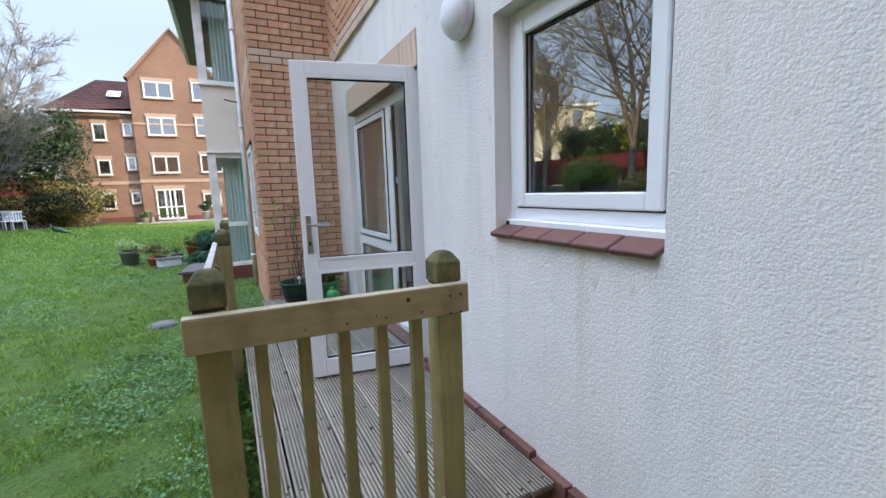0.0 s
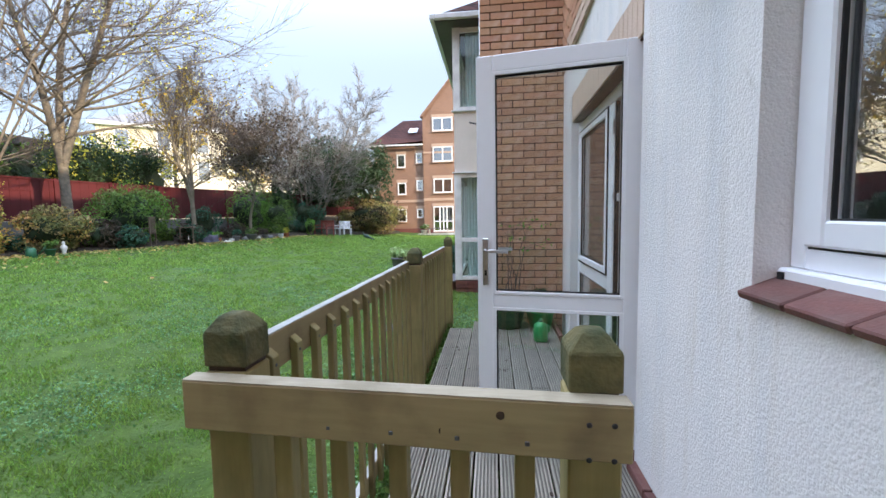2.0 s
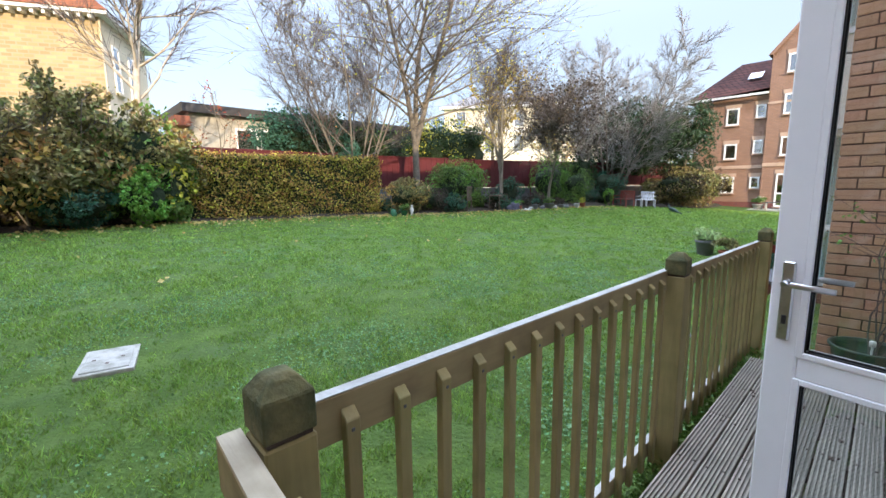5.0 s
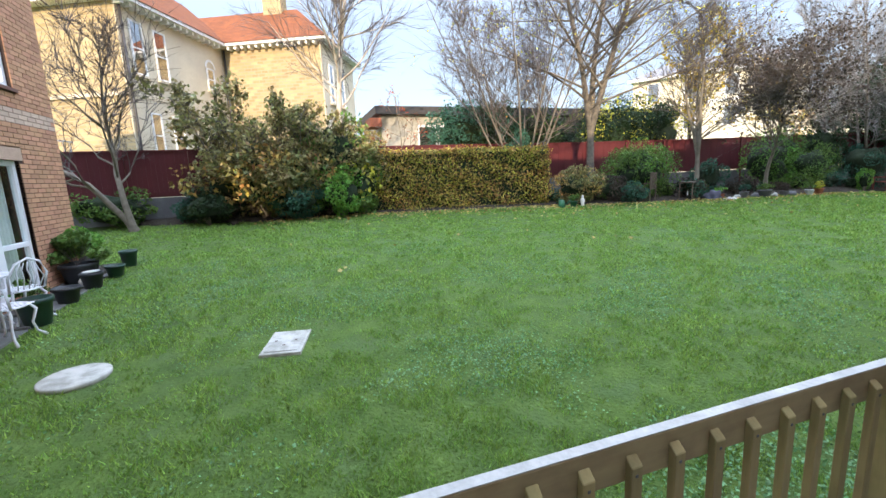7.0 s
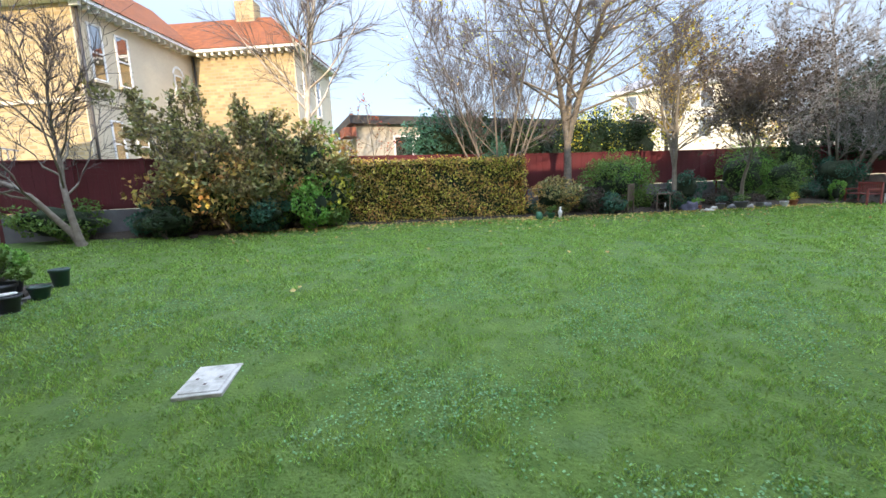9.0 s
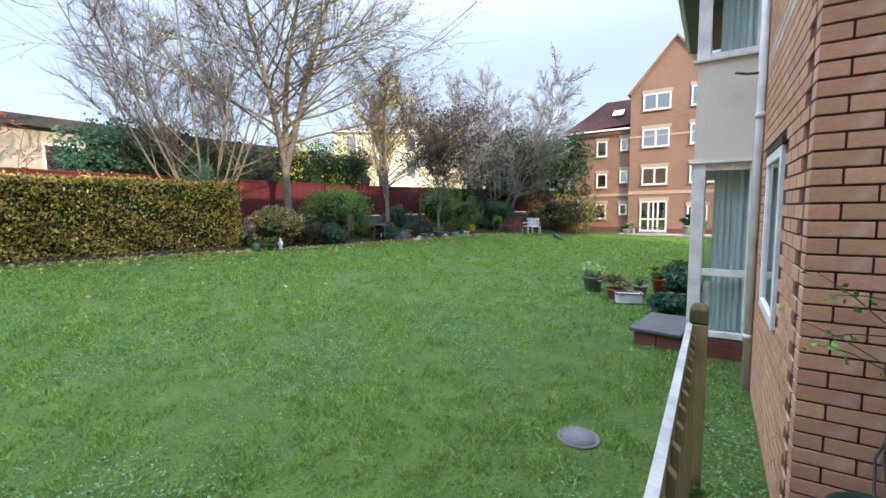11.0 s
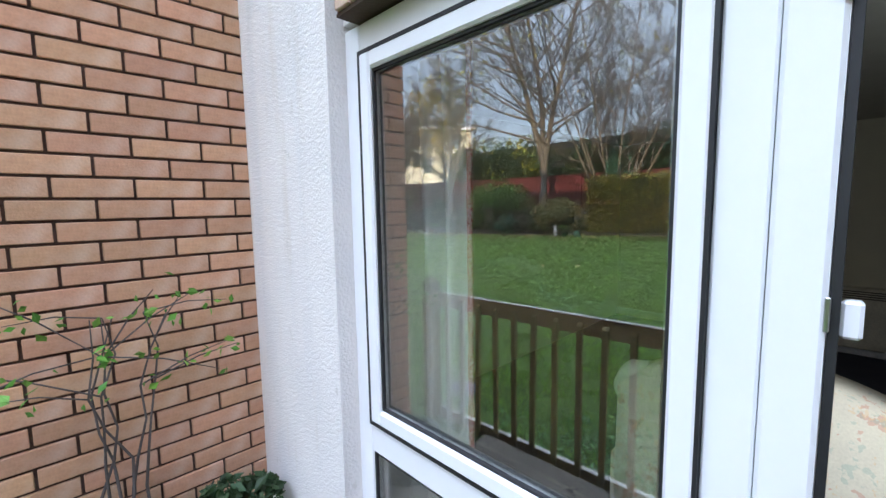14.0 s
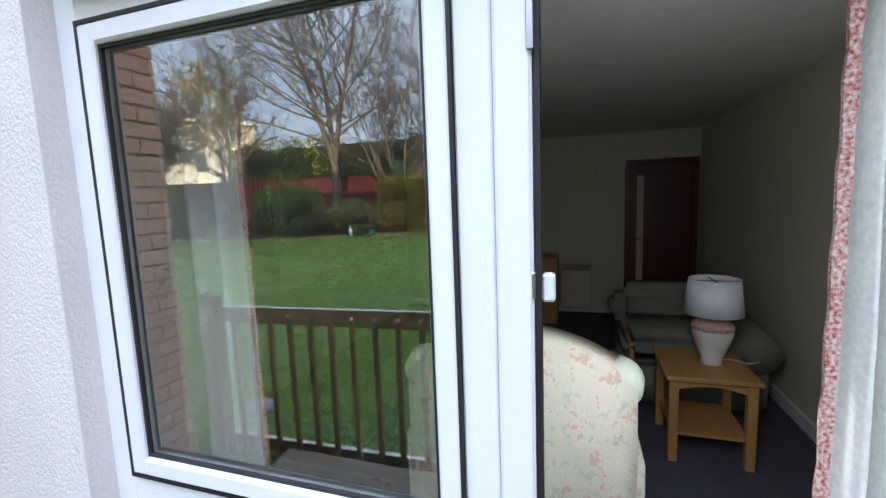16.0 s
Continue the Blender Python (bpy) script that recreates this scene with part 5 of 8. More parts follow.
def grow_tree(name, base, stems, height, r0, label, bark, seed, lean_out=0.35, branch=10, twigs=7, fine=4, reach=0.34, start=0.3, droop=0.0, leaf=None, leaf_n=0,
              leaf_size=0.09, leaf_low=False, crook=0.12, bend=None, twig_r=0.006, twig="twig", group="", fork=0.0, rise=0.05, spread=0.9):
    """A bare or half-bare tree: stems, branches, twigs and what leaves are left on it."""
    rng = random.Random(seed)
    t = thing("tree", base, label=label, category="tree", group=group)
    V, F, V2, F2, tips = [], [], [], [], []

    def path(p, d, L, k, wob, up):
        pts = [p.copy()]
        for i in range(k):
            d = (d + Vector((rng.gauss(0, wob), rng.gauss(0, wob), rng.gauss(0, wob * 0.6) + up))).normalized()
            p = p + d * (L / k)
            pts.append(p.copy())
        return pts

    def side(d):
        o = d.orthogonal().normalized()
        return (Matrix.Rotation(rng.uniform(0, 6.283), 3, d) @ o).normalized()

    for s in range(stems):
        a = 6.283 * (s + rng.uniform(-0.25, 0.25)) / stems
        out = lean_out * rng.uniform(0.7, 1.25) if stems > 1 else 0.02
        d0 = Vector((math.cos(a) * out, math.sin(a) * out, 1)).normalized()
        if bend:
            d0 = Vector((bend[0], bend[1], 1)).normalized()
        p0 = Vector((math.cos(a) * r0 * 0.6, math.sin(a) * r0 * 0.6, -0.15)) if stems > 1 else Vector((0, 0, -0.15))
        L = height * rng.uniform(0.9, 1.06)
        if fork:
            p0 = Vector((0, 0, fork))
            L -= fork
        K = 12
        trunk = path(p0, d0, L, K, crook * 0.5, 0.02)
        rr = [max(0.010, r0 * (1 - 0.9 * (i / K)) ** 1.05) for i in range(K + 1)]
        rr[0] *= 1.0 if fork else 1.35
        add_tube(V, F, trunk, rr, 8)
        nb = branch
        for b in range(nb):
            f = start + (1 - start) * (b + rng.uniform(0.1, 0.9)) / nb
            i = min(K - 1, int(f * K))
            q = trunk[i].lerp(trunk[i + 1], f * K - i)
            d = (trunk[i + 1] - trunk[i]).normalized()
            bl = height * reach * (1.15 - 0.75 * f) * rng.uniform(0.75, 1.25)
            dd = (d * rng.uniform(0.55, 1.0) + side(d) * spread).normalized()
            bp = path(q, dd, bl, 6, crook, rise - droop)
            br = max(0.008, rr[i] * 0.42)
            add_tube(V, F, bp, [br * (1 - 0.85 * k / 6) + 0.003 for k in range(7)], 5)
            for w in range(twigs):
                g = 0.2 + 0.8 * (w + rng.random()) / twigs
                j = min(5, int(g * 6))
                q2 = bp[j].lerp(bp[j + 1], g * 6 - j)
                d2 = (bp[j + 1] - bp[j]).normalized()
                tl = bl * rng.uniform(0.25, 0.5)
                tp = path(q2, (d2 + side(d2) * 0.7).normalized(), tl, 4, crook, 0.05 - droop * 1.5)
                add_tube(V2, F2, tp, [twig_r * (1.5 - 1.0 * k / 4) for k in range(5)], 3)
                tips += tp[1:]
                for u in range(fine):
                    j2 = rng.randint(0, 3)
                    q3 = tp[j2].lerp(tp[j2 + 1], rng.random())
                    d3 = (tp[j2 + 1] - tp[j2]).normalized()
                    fp = path(q3, (d3 + side(d3) * 0.6).normalized(), tl * rng.uniform(0.3, 0.7), 2, crook, 0.04 - droop * 2)
                    add_tube(V2, F2, fp, [twig_r * 0.75, twig_r * 0.6, twig_r * 0.35], 3)
                    tips += fp[1:]
    if fork:
        add_tube(V, F, [Vector((0, 0, -0.15)), Vector((0.02, 0.01, fork * 0.5)), Vector((0, 0, fork + 0.1))], [r0 * 1.5, r0 * 1.15, r0 * 1.05], 10)
    part("trunk", mesh("trunk", V, F, bark, True), t)
    crown = part("crown", mesh("crown", V2, F2, M[twig], True), t)
    if leaf and leaf_n:
        low = sorted(tips, key=lambda p: p.z)
        src = low[:len(low) // 2] if leaf_low else tips
        src = [rng.choice(src) + Vector([rng.gauss(0, 0.07) for _ in range(3)]) for _ in range(leaf_n)]
        part("leaves", leaf_cloud("leaves", src, leaf_size, leaf, seed), crown)
    return t


def gz(x, y, s=0.05):
    return (x, y, ground_z(x, y) + s)


grow_tree("t", gz(-14.4, 10.1), 10, 9.6, 0.050, "multi-stemmed bare tree with pale upright stems behind the hedge", M["bark_pale"], 11, lean_out=0.46, branch=13, twigs=10, fine=9, reach=0.30, start=0.24, leaf=M["leaf_beech"], leaf_n=300, crook=0.06, twig_r=0.0068, rise=0.045, spread=0.95)
grow_tree("t", gz(-13.4, 12.6), 3, 14.0, 0.125, "tall half-bare tree forking low, with a few yellow leaves", M["bark_pale"], 23, lean_out=0.18, branch=26, twigs=11, fine=8, reach=0.36, start=0.08, leaf=M["leaf_yg"], leaf_n=2600, leaf_size=0.10, leaf_low=True, crook=0.085, twig_r=0.0075, fork=2.6, rise=0.03, spread=1.15)
grow_tree("t", gz(-14.3, 3.0), 1, 12.0, 0.13, "slender bare birch with fine drooping twigs", M["bark_birch"], 31, branch=38, twigs=10, fine=8, reach=0.27, start=0.32, droop=0.02, crook=0.08, twig_r=0.008)
grow_tree("t", gz(-12.3, 17.0), 3, 8.0, 0.075, "small tree with thin yellowing leaves", M["bark"], 43, lean_out=0.30, fork=1.6, spread=1.0, branch=16, twigs=9, fine=7, reach=0.36, start=0.10, leaf=M["leaf_yellow"], leaf_n=650, leaf_size=0.10, twig_r=0.008)
grow_tree("t", gz(-11.4, 19.8), 1, 4.3, 0.09, "low spreading dark-twigged tree", M["bark"], 47, branch=34, twigs=12, fine=8, reach=1.15, start=0.42, leaf=M["leaf_purple"], leaf_n=9000, leaf_size=0.11, crook=0.16, twig_r=0.007, leaf_low=False)
grow_tree("t", gz(-11.3, 26.4), 9, 9.6, 0.07, "pale bare tree spreading over a dark evergreen", M["bark_pale"], 53, lean_out=0.50, branch=20, twigs=11, fine=9, reach=0.28, start=0.22, crook=0.07, twig="twig_pale", twig_r=0.009, rise=0.03, spread=1.0)
grow_tree("t", (-14.0, -3.1, 0.7), 2, 5.2, 0.10, "gnarled leaning bare tree beside the corner of the lawn", M["bark"], 61, branch=24, twigs=9, fine=6, reach=0.66, start=0.26, crook=0.24, bend=(0.05, -0.22), twig_r=0.009)
grow_tree("t", gz(-14.8, 5.6), 2, 3.9, 0.035, "thin sumac with red and blue-green leaves", M["bark"], 67, lean_out=0.5, branch=6, twigs=3, fine=2, reach=0.4, start=0.5, leaf=M["leaf_red"], leaf_n=260, leaf_size=0.075)
grow_tree("t", (-17.5, 22.5, 0.5), 1, 8.0, 0.16, "autumn tree with orange leaves beyond the fence", M["bark"], 71, branch=16, twigs=7, fine=3, reach=0.42, start=0.3, leaf=M["leaf_yellow"], leaf_n=2600, leaf_size=0.18)
grow_tree("t", (-18.0, 32.0, 0.5), 1, 7.5, 0.16, "autumn tree with brown leaves beyond the fence", M["bark"], 73, branch=16, twigs=7, fine=3, reach=0.42, start=0.3, leaf=M["leaf_beech"], leaf_n=3600, leaf_size=0.2)


def bush(x, y, radii, leafm, size, n, seed, label, z=None, second=None, flat=0.0, category="bush", core=0.72, lumps=14, trunk=False, group=""):
    """A shrub: a rough core painted dark as its inner shade, clumped leaves round it, and a few stems."""
    zb = ground_z(x, y) if z is None else z
    t = thing("bush", (x, y, zb), label=label, category=category, group=group)
    rx, ry, rz = radii
    bm = bmesh.new()
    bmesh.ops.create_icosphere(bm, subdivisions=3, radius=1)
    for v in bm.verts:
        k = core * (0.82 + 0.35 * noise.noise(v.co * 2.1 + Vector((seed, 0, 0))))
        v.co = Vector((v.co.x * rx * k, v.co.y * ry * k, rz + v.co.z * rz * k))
    part("core", finish(bm, "core", M["core"], True), t, "solid core, inner shade painted dark")
    pts = clumps((0, 0, rz), (rx, ry, rz), n, seed, lumps=lumps)
    pts = pts[pts[:, 2] > 0.03]
    part("foliage", leaf_cloud("foliage", pts, size, leafm, seed, flat), t)
    # leaves of the second colour, only above mid-height
    if second:
        q = clumps((0, 0, rz * 1.05), (rx * 1.03, ry * 1.03, rz * 1.02), n // 4, seed + 100, lumps=lumps)
        part("foliage", leaf_cloud("foliage", q[q[:, 2] > rz * 0.5], size * 1.1, second, seed + 1, flat), t, "second leaf colour on the upper half")
    V, F = [], []
    rr = random.Random(seed)
    for i in range(5):
        a = rr.uniform(0, 6.283)
        add_tube(V, F, [Vector((0, 0, -0.05)), Vector((math.cos(a) * rx * 0.3, math.sin(a) * ry * 0.3, rz * 0.6)), Vector((math.cos(a) * rx * 0.6, math.sin(a) * ry * 0.6, rz * 1.2))], [0.03, 0.02, 0.008], 5)
    part("branching_stem", mesh("stems", V, F, M["bark"], True), t)
    return t


def hedge():
    """The clipped beech hedge: its plan follows the edge of the bed."""
    t = thing("hedge", (0, 0, 0), label="clipped beech hedge in green and bronze leaf", category="hedge")
    rng = np.random.default_rng(5)
    a, b = np.array([-14.3, 3.7]), np.array([-13.15, 10.5])
    d = (b - a) / np.linalg.norm(b - a)
    nrm = np.array([-d[1], d[0]])
    L, W, H, base = np.linalg.norm(b - a), 1.3, 2.12, 0.58
    bm = bmesh.new()
    bmesh.ops.create_grid(bm, x_segments=1, y_segments=1, size=0)
    bm.clear()
    # solid core whose dark colour stands for shade inside the hedge
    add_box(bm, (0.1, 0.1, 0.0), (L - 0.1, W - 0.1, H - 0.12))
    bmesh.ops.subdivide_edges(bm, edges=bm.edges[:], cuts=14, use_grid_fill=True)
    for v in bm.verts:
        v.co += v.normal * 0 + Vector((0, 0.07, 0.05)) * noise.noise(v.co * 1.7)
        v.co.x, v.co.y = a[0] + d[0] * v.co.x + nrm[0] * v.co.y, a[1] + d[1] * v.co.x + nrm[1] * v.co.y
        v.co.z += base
    part("core", finish(bm, "core", M["core"]), t, "solid core, inner shade painted dark")

    def skin(n, jitter):
        u, w = rng.uniform(0, L, n), rng.uniform(0, W, n)
        h = rng.uniform(0.03, H, n)
        side = rng.choice(4, n, p=[0.62, 0.2, 0.09, 0.09])
        w = np.where(side == 0, 0, w)
        h = np.where(side == 1, H, h)
        u = np.where(side == 2, L, np.where(side == 3, 0, u))
        lump = 0.10 * np.sin(u * 2.3 + h * 3.1) * np.sin(h * 2.7 + u * 1.1)
        w = w + np.where(side == 0, lump + rng.normal(0, jitter, n) + 0.05, 0)
        h = h + np.where(side == 1, rng.normal(0, jitter * 0.7, n) - 0.03 + 0.03 * np.sin(u * 2), 0)
        u = u + np.where(side >= 2, rng.normal(0, jitter, n), 0)
        return np.stack([a[0] + d[0] * u + nrm[0] * w, a[1] + d[1] * u + nrm[1] * w, base + h + 0.02 * u * 0], 1)
    part("foliage", leaf_cloud("foliage", skin(19000, 0.07), 0.085, M["leaf_bronze"], 3), t)
    part("foliage", leaf_cloud("foliage", skin(9000, 0.09), 0.085, M["leaf_hedge"], 4), t, "yellow-green leaves")
    part("foliage", leaf_cloud("foliage", skin(8000, 0.03), 0.085, M["leaf_dark"], 6), t, "darker leaves")


hedge()

bush(-14.4, 0.6, (1.35, 2.3, 1.25), M["leaf_rhodo"], 0.16, 9000, 101, "large rhododendron with drooping dull olive leaves", second=M["leaf_bronze"], lumps=26)
grow_tree("t", gz(-14.7, -0.1), 6, 4.1, 0.045, "tall open rhododendron with sparse bronze-tipped leaves", M["bark"], 141, lean_out=0.55, branch=12, twigs=6, fine=3, reach=0.34, start=0.35, leaf=M["leaf_rhodo"], leaf_n=5200, leaf_size=0.15, crook=0.13, twig_r=0.008)
grow_tree("t", gz(-14.6, 1.6), 5, 3.6, 0.045, "second open rhododendron with sparse olive leaves", M["bark"], 142, lean_out=0.5, branch=12, twigs=6, fine=3, reach=0.34, start=0.35, leaf=M["leaf_rhodo"], leaf_n=4600, leaf_size=0.15, crook=0.13, twig_r=0.008)
bush(-14.6, 3.0, (1.2, 1.6, 1.75), M["leaf_rhodo"], 0.15, 5000, 102, "loose olive-leaved shrub under the birch", second=M["leaf_mid"], lumps=18)
bush(-13.9, 1.5, (0.8, 1.0, 0.62), M["leaf_teal"], 0.10, 3600, 103, "low blue-green euphorbia mound under rhododendron", lumps=20)
bush(-13.8, 2.9, (0.75, 0.8, 0.85), M["leaf_bright"], 0.11, 2800, 104, "fresh green laurel shrub at the edge of the bed", lumps=16)
bush(-14.1, 3.75, (0.6, 0.7, 1.0), M["leaf_mid"], 0.16, 1500, 105, "sumac-like shrub with long green leaves", second=M["leaf_yg"])
bush(-14.0, -1.1, (0.7, 0.9, 0.55), M["leaf_dark"], 0.09, 2400, 106, "low dark evergreen shrub by the bed edge")
bush(-15.0, -3.9, (0.8, 1.3, 0.6), M["leaf_mid"], 0.10, 1800, 107, "straggly green plants under the gnarled tree")
bush(-14.6, 10.0, (0.85, 0.95, 1.42), M["leaf_teal"], 0.07, 6500, 108, "rounded grey-green shrub behind the hedge")
bush(-12.9, 11.7, (0.85, 1.15, 0.68), M["leaf_rhodo"], 0.085, 5200, 109, "small bronze beech bush", second=M["leaf_bronze"], lumps=26)
bush(-12.6, 12.9, (0.6, 0.7, 0.5), M["leaf_purple"], 0.08, 2000, 110, "dark purple-grey shrub in the bed")
bush(-12.9, 14.6, (1.1, 1.55, 1.15), M["leaf_mid"], 0.085, 8500, 111, "broad dense green shrub", second=M["leaf_bright"], lumps=30)
bush(-12.0, 13.6, (0.5, 0.6, 0.4), M["leaf_teal"], 0.07, 1600, 112, "low blue-grey plant at the bed edge")
bush(-12.1, 16.3, (0.6, 0.8, 0.45), M["leaf_purple"], 0.07, 2000, 113, "low dark heather by the stones")
bush(-12.6, 18.0, (0.7, 0.8, 0.85), M["leaf_teal"], 0.08, 2400, 114, "loose grey-green shrub near the fence")
bush(-12.6, 21.6, (1.1, 1.3, 1.25), M["leaf_bright"], 0.07, 6500, 115, "rounded clipped bright evergreen bush", lumps=30)
bush(-11.7, 23.0, (0.95, 1.0, 1.05), M["leaf_mid"], 0.06, 6500, 116, "smooth rounded green bush", lumps=34)
bush(-13.3, 23.5, (1.2, 1.3, 1.45), M["leaf_mid"], 0.08, 5000, 117, "taller green bush by the fence", lumps=24)
bush(-11.0, 25.4, (1.1, 1.2, 1.1), M["leaf_teal"], 0.08, 4200, 118, "dark spreading conifer by the bench")
bush(-10.35, 24.3, (0.32, 0.34, 0.5), M["leaf_bright"], 0.06, 2200, 119, "small golden upright conifer")
bush(-7.7, 28.2, (2.3, 1.5, 1.2), M["leaf_rhodo"], 0.14, 9000, 120, "wide rhododendron with faded pink tips", second=M["leaf_purple"], lumps=34)
bush(-7.9, 30.6, (1.6, 1.3, 1.6), M["leaf_dark"], 0.10, 4200, 121, "dark rounded yew beside the flats")
bush(-10.2, 28.6, (4.1, 2.3, 2.2), M["leaf_dark"], 0.18, 19000, 122, "dark evergreen crown above the border", z=2.1, lumps=44, category="tree", core=0.78)
bush(-7.9, 28.8, (1.6, 1.5, 1.9), M["leaf_dark"], 0.16, 3200, 123, "overhanging dark-leaved branches near the flats", z=2.7, lumps=22, core=0.3)
bush(-17.0, 19.2, (1.5, 2.6, 1.9), M["leaf_dark"], 0.12, 9000, 124, "dark evergreen beyond the fence with a yellow-green top", z=1.6, second=M["leaf_yg"], lumps=24)
bush(-17.2, 19.5, (1.2, 1.8, 0.9), M["leaf_dark"], 0.12, 2800, 125, "dark shrub beyond the fence", z=2.0)
bush(-17.0, 9.2, (1.3, 2.4, 1.25), M["leaf_teal"], 0.13, 5200, 126, "blue-green ivy bank beyond the fence", z=2.45, lumps=26)
bush(-17.6, 12.8, (1.3, 2.4, 1.0), M["leaf_dark"], 0.13, 4200, 127, "dark ivy bank beyond the fence", z=2.3, lumps=26)
bush(-12.4, 24.9, (0.9, 1.0, 1.6), M["leaf_dark"], 0.12, 2800, 128, "upright dark evergreen behind the bench")


bush(-17.0, 10.0, (1.3, 2.3, 1.62), M["leaf_dark"], 0.13, 8000, 129, "tall dark laurel beyond the fence and hedge", z=1.6, lumps=24)
bush(-17.0, 16.4, (1.3, 1.8, 1.75), M["leaf_dark"], 0.13, 6000, 131, "dark evergreen dome beyond the fence", z=1.6, second=M["leaf_yg"], lumps=24)
bush(-17.2, 13.0, (1.1, 3.2, 1.6), M["leaf_dark"], 0.13, 6000, 130, "dark overgrown shrubs beyond the red fence", z=1.6, second=M["leaf_mid"], lumps=24)


def bed_fillers():
    """Low mixed plants that close the gaps along the front of the bed."""
    rr = random.Random(17)
    kinds = (("leaf_dark", "low dark evergreen plant filling the bed"), ("leaf_purple", "low brown-purple heather in the bed"), ("leaf_teal", "low grey-green plant in the bed"), ("leaf_mid", "low leafy green plant in the bed"))
    for i in range(24):
        y = 10.9 + i * 0.60
        x = float(np.interp(y, [p[1] for p in EDGE], [p[0] for p in EDGE])) - rr.uniform(0.35, 1.5)
        k, lb = kinds[rr.randrange(4)]
        w = rr.uniform(0.35, 0.6)
        bush(x, y, (w, w * 1.1, rr.uniform(0.22, 0.42)), M[k], 0.075, 1300, 300 + i, lb, lumps=16)
    for i in range(9):
        y = -1.6 + i * 0.62
        k, lb = kinds[rr.randrange(4)]
        bush(-14.3 - rr.uniform(0.0, 0.6), y, (0.5, 0.6, rr.uniform(0.3, 0.5)), M[k], 0.09, 1500, 340 + i, lb, lumps=16)


bed_fillers()


def falls():
    """Fallen leaves along the border and a few on the lawn."""
    rng = np.random.default_rng(9)
    pts = []
    for (xa, ya), (xb, yb) in zip(EDGE[2:9], EDGE[3:10]):
        for i in range(240):
            f = rng.uniform()
            o = rng.exponential(0.45)
            x, y = xa + (xb - xa) * f + o, ya + (yb - ya) * f + rng.uniform(-0.2, 0.2)
            pts.append((x, y, ground_z(x, y) + 0.045))
    for i in range(60):
        x, y = rng.uniform(-13, -6), rng.uniform(0, 22)
        pts.append((x, y, ground_z(x, y) + 0.045))
    tagged(part("fallen_leaves", leaf_cloud("fallen", pts, 0.09, M["leaf_fall"], 12, flat=0.85, aspect=0.8)), "pale yellow fallen leaves scattered on the lawn edge", "leaves", kind="stuff")


falls()


def lawn_detail():
    """Grass blades and clover, thinning out with the distance from the deck."""
    rng = np.random.default_rng(21)

    def field(n, r1, power, edge=True):
        r, a = r1 * rng.uniform(0, 1, n) ** power, rng.uniform(0, 6.2832, n)
        x, y = 0.2 + r * np.cos(a), 2.6 + r * np.sin(a)
        lim = np.interp(y, [p[1] for p in EDGE], [p[0] for p in EDGE])
        keep = (x > lim + 0.05) & (x < 0.9) & (y > np.where(x < -9.0, -4.0, -1.88)) & (y < 30)
        keep &= ~((x > -0.0) & (y > 1.0) & (y < 4.9)) & ~((x > 0.34) & (y > 4.5)) & ~((x > -0.25) & (y > 8.1))
        keep &= ~((x > -4.60) & (x < -3.90) & (y > 0.98) & (y < 1.44)) & (np.hypot(x + 4.2, y + 0.78) > 0.31) & (np.hypot(x + 0.8, y - 5.66) > 0.125)
        return x[keep], y[keep]

    def height(x):
        return 0.058 * np.where(x < -3.5, np.sqrt((np.maximum(0, -x - 3.5)) ** 2 + 0.25) - 0.5, 0)

    def lumps(x, y, size, seed):
        """Smooth random hills of the given size, from 0 to 1."""
        g = np.random.default_rng(seed).uniform(0, 1, (128, 128))
        u, v = x / size + 500, y / size + 500
        i, j = np.floor(u).astype(int), np.floor(v).astype(int)
        fu, fv = u - i, v - j
        fu, fv = fu * fu * (3 - 2 * fu), fv * fv * (3 - 2 * fv)
        at = lambda p, q: g[p % 128, q % 128]
        return (at(i, j) * (1 - fu) + at(i + 1, j) * fu) * (1 - fv) + (at(i, j + 1) * (1 - fu) + at(i + 1, j + 1) * fu) * fv

    x, y = field(1250000, 26, 0.95)
    tuft = 0.45 * lumps(x, y, 0.11, 1) + 0.35 * lumps(x, y, 0.27, 2) + 0.2 * lumps(x, y, 0.9, 3)
    tuft = np.clip((tuft - 0.31) / 0.34, 0, 1)
    keep = rng.uniform(0, 1, len(x)) < 0.18 + 0.82 * tuft
    x, y, tuft = x[keep], y[keep], tuft[keep]
    n = len(x)
    d = np.hypot(x - 0.2, y - 2.6)
    a = rng.uniform(0, 6.283, n)
    wave = 0.55 + 0.45 * np.sin(x * 1.9 + 0.7 * np.sin(y * 1.3)) * np.sin(y * 2.3 + x)
    hh = (0.034 + 0.0016 * d) * (0.12 + 1.15 * tuft + 0.15 * wave) * rng.uniform(0.55, 1.1, n)
    lx, ly = rng.normal(0, 0.55, n) * hh, rng.normal(0, 0.55, n) * hh
    ww = (0.0028 + 0.0009 * d) * rng.uniform(0.7, 1.4, n)
    z = height(x)
    p0 = np.stack([x - np.cos(a) * ww, y - np.sin(a) * ww, z], 1)
    p1 = np.stack([x + np.cos(a) * ww, y + np.sin(a) * ww, z], 1)
    p2 = np.stack([x + lx, y + ly, z + hh], 1)
    me = bpy.data.meshes.new("grass_blades")
    me.from_pydata(np.stack([p0, p1, p2], 1).reshape(-1, 3).tolist(), [], np.arange(3 * n).reshape(-1, 3).tolist())
    me.materials.append(M["blade"])
    tagged(part("grass_blades", me), "short mown grass blades with mossy patches", "grass", kind="stuff")
    x, y = field(260000, 11, 0.9)
    patch = np.sin(x * 1.7 + 1.3 * np.sin(y * 0.9)) * np.sin(y * 1.3 + 0.8 * x) + 0.3 * np.sin(x * 6 + y) * np.sin(y * 5.3) + rng.normal(0, 0.25, len(x))
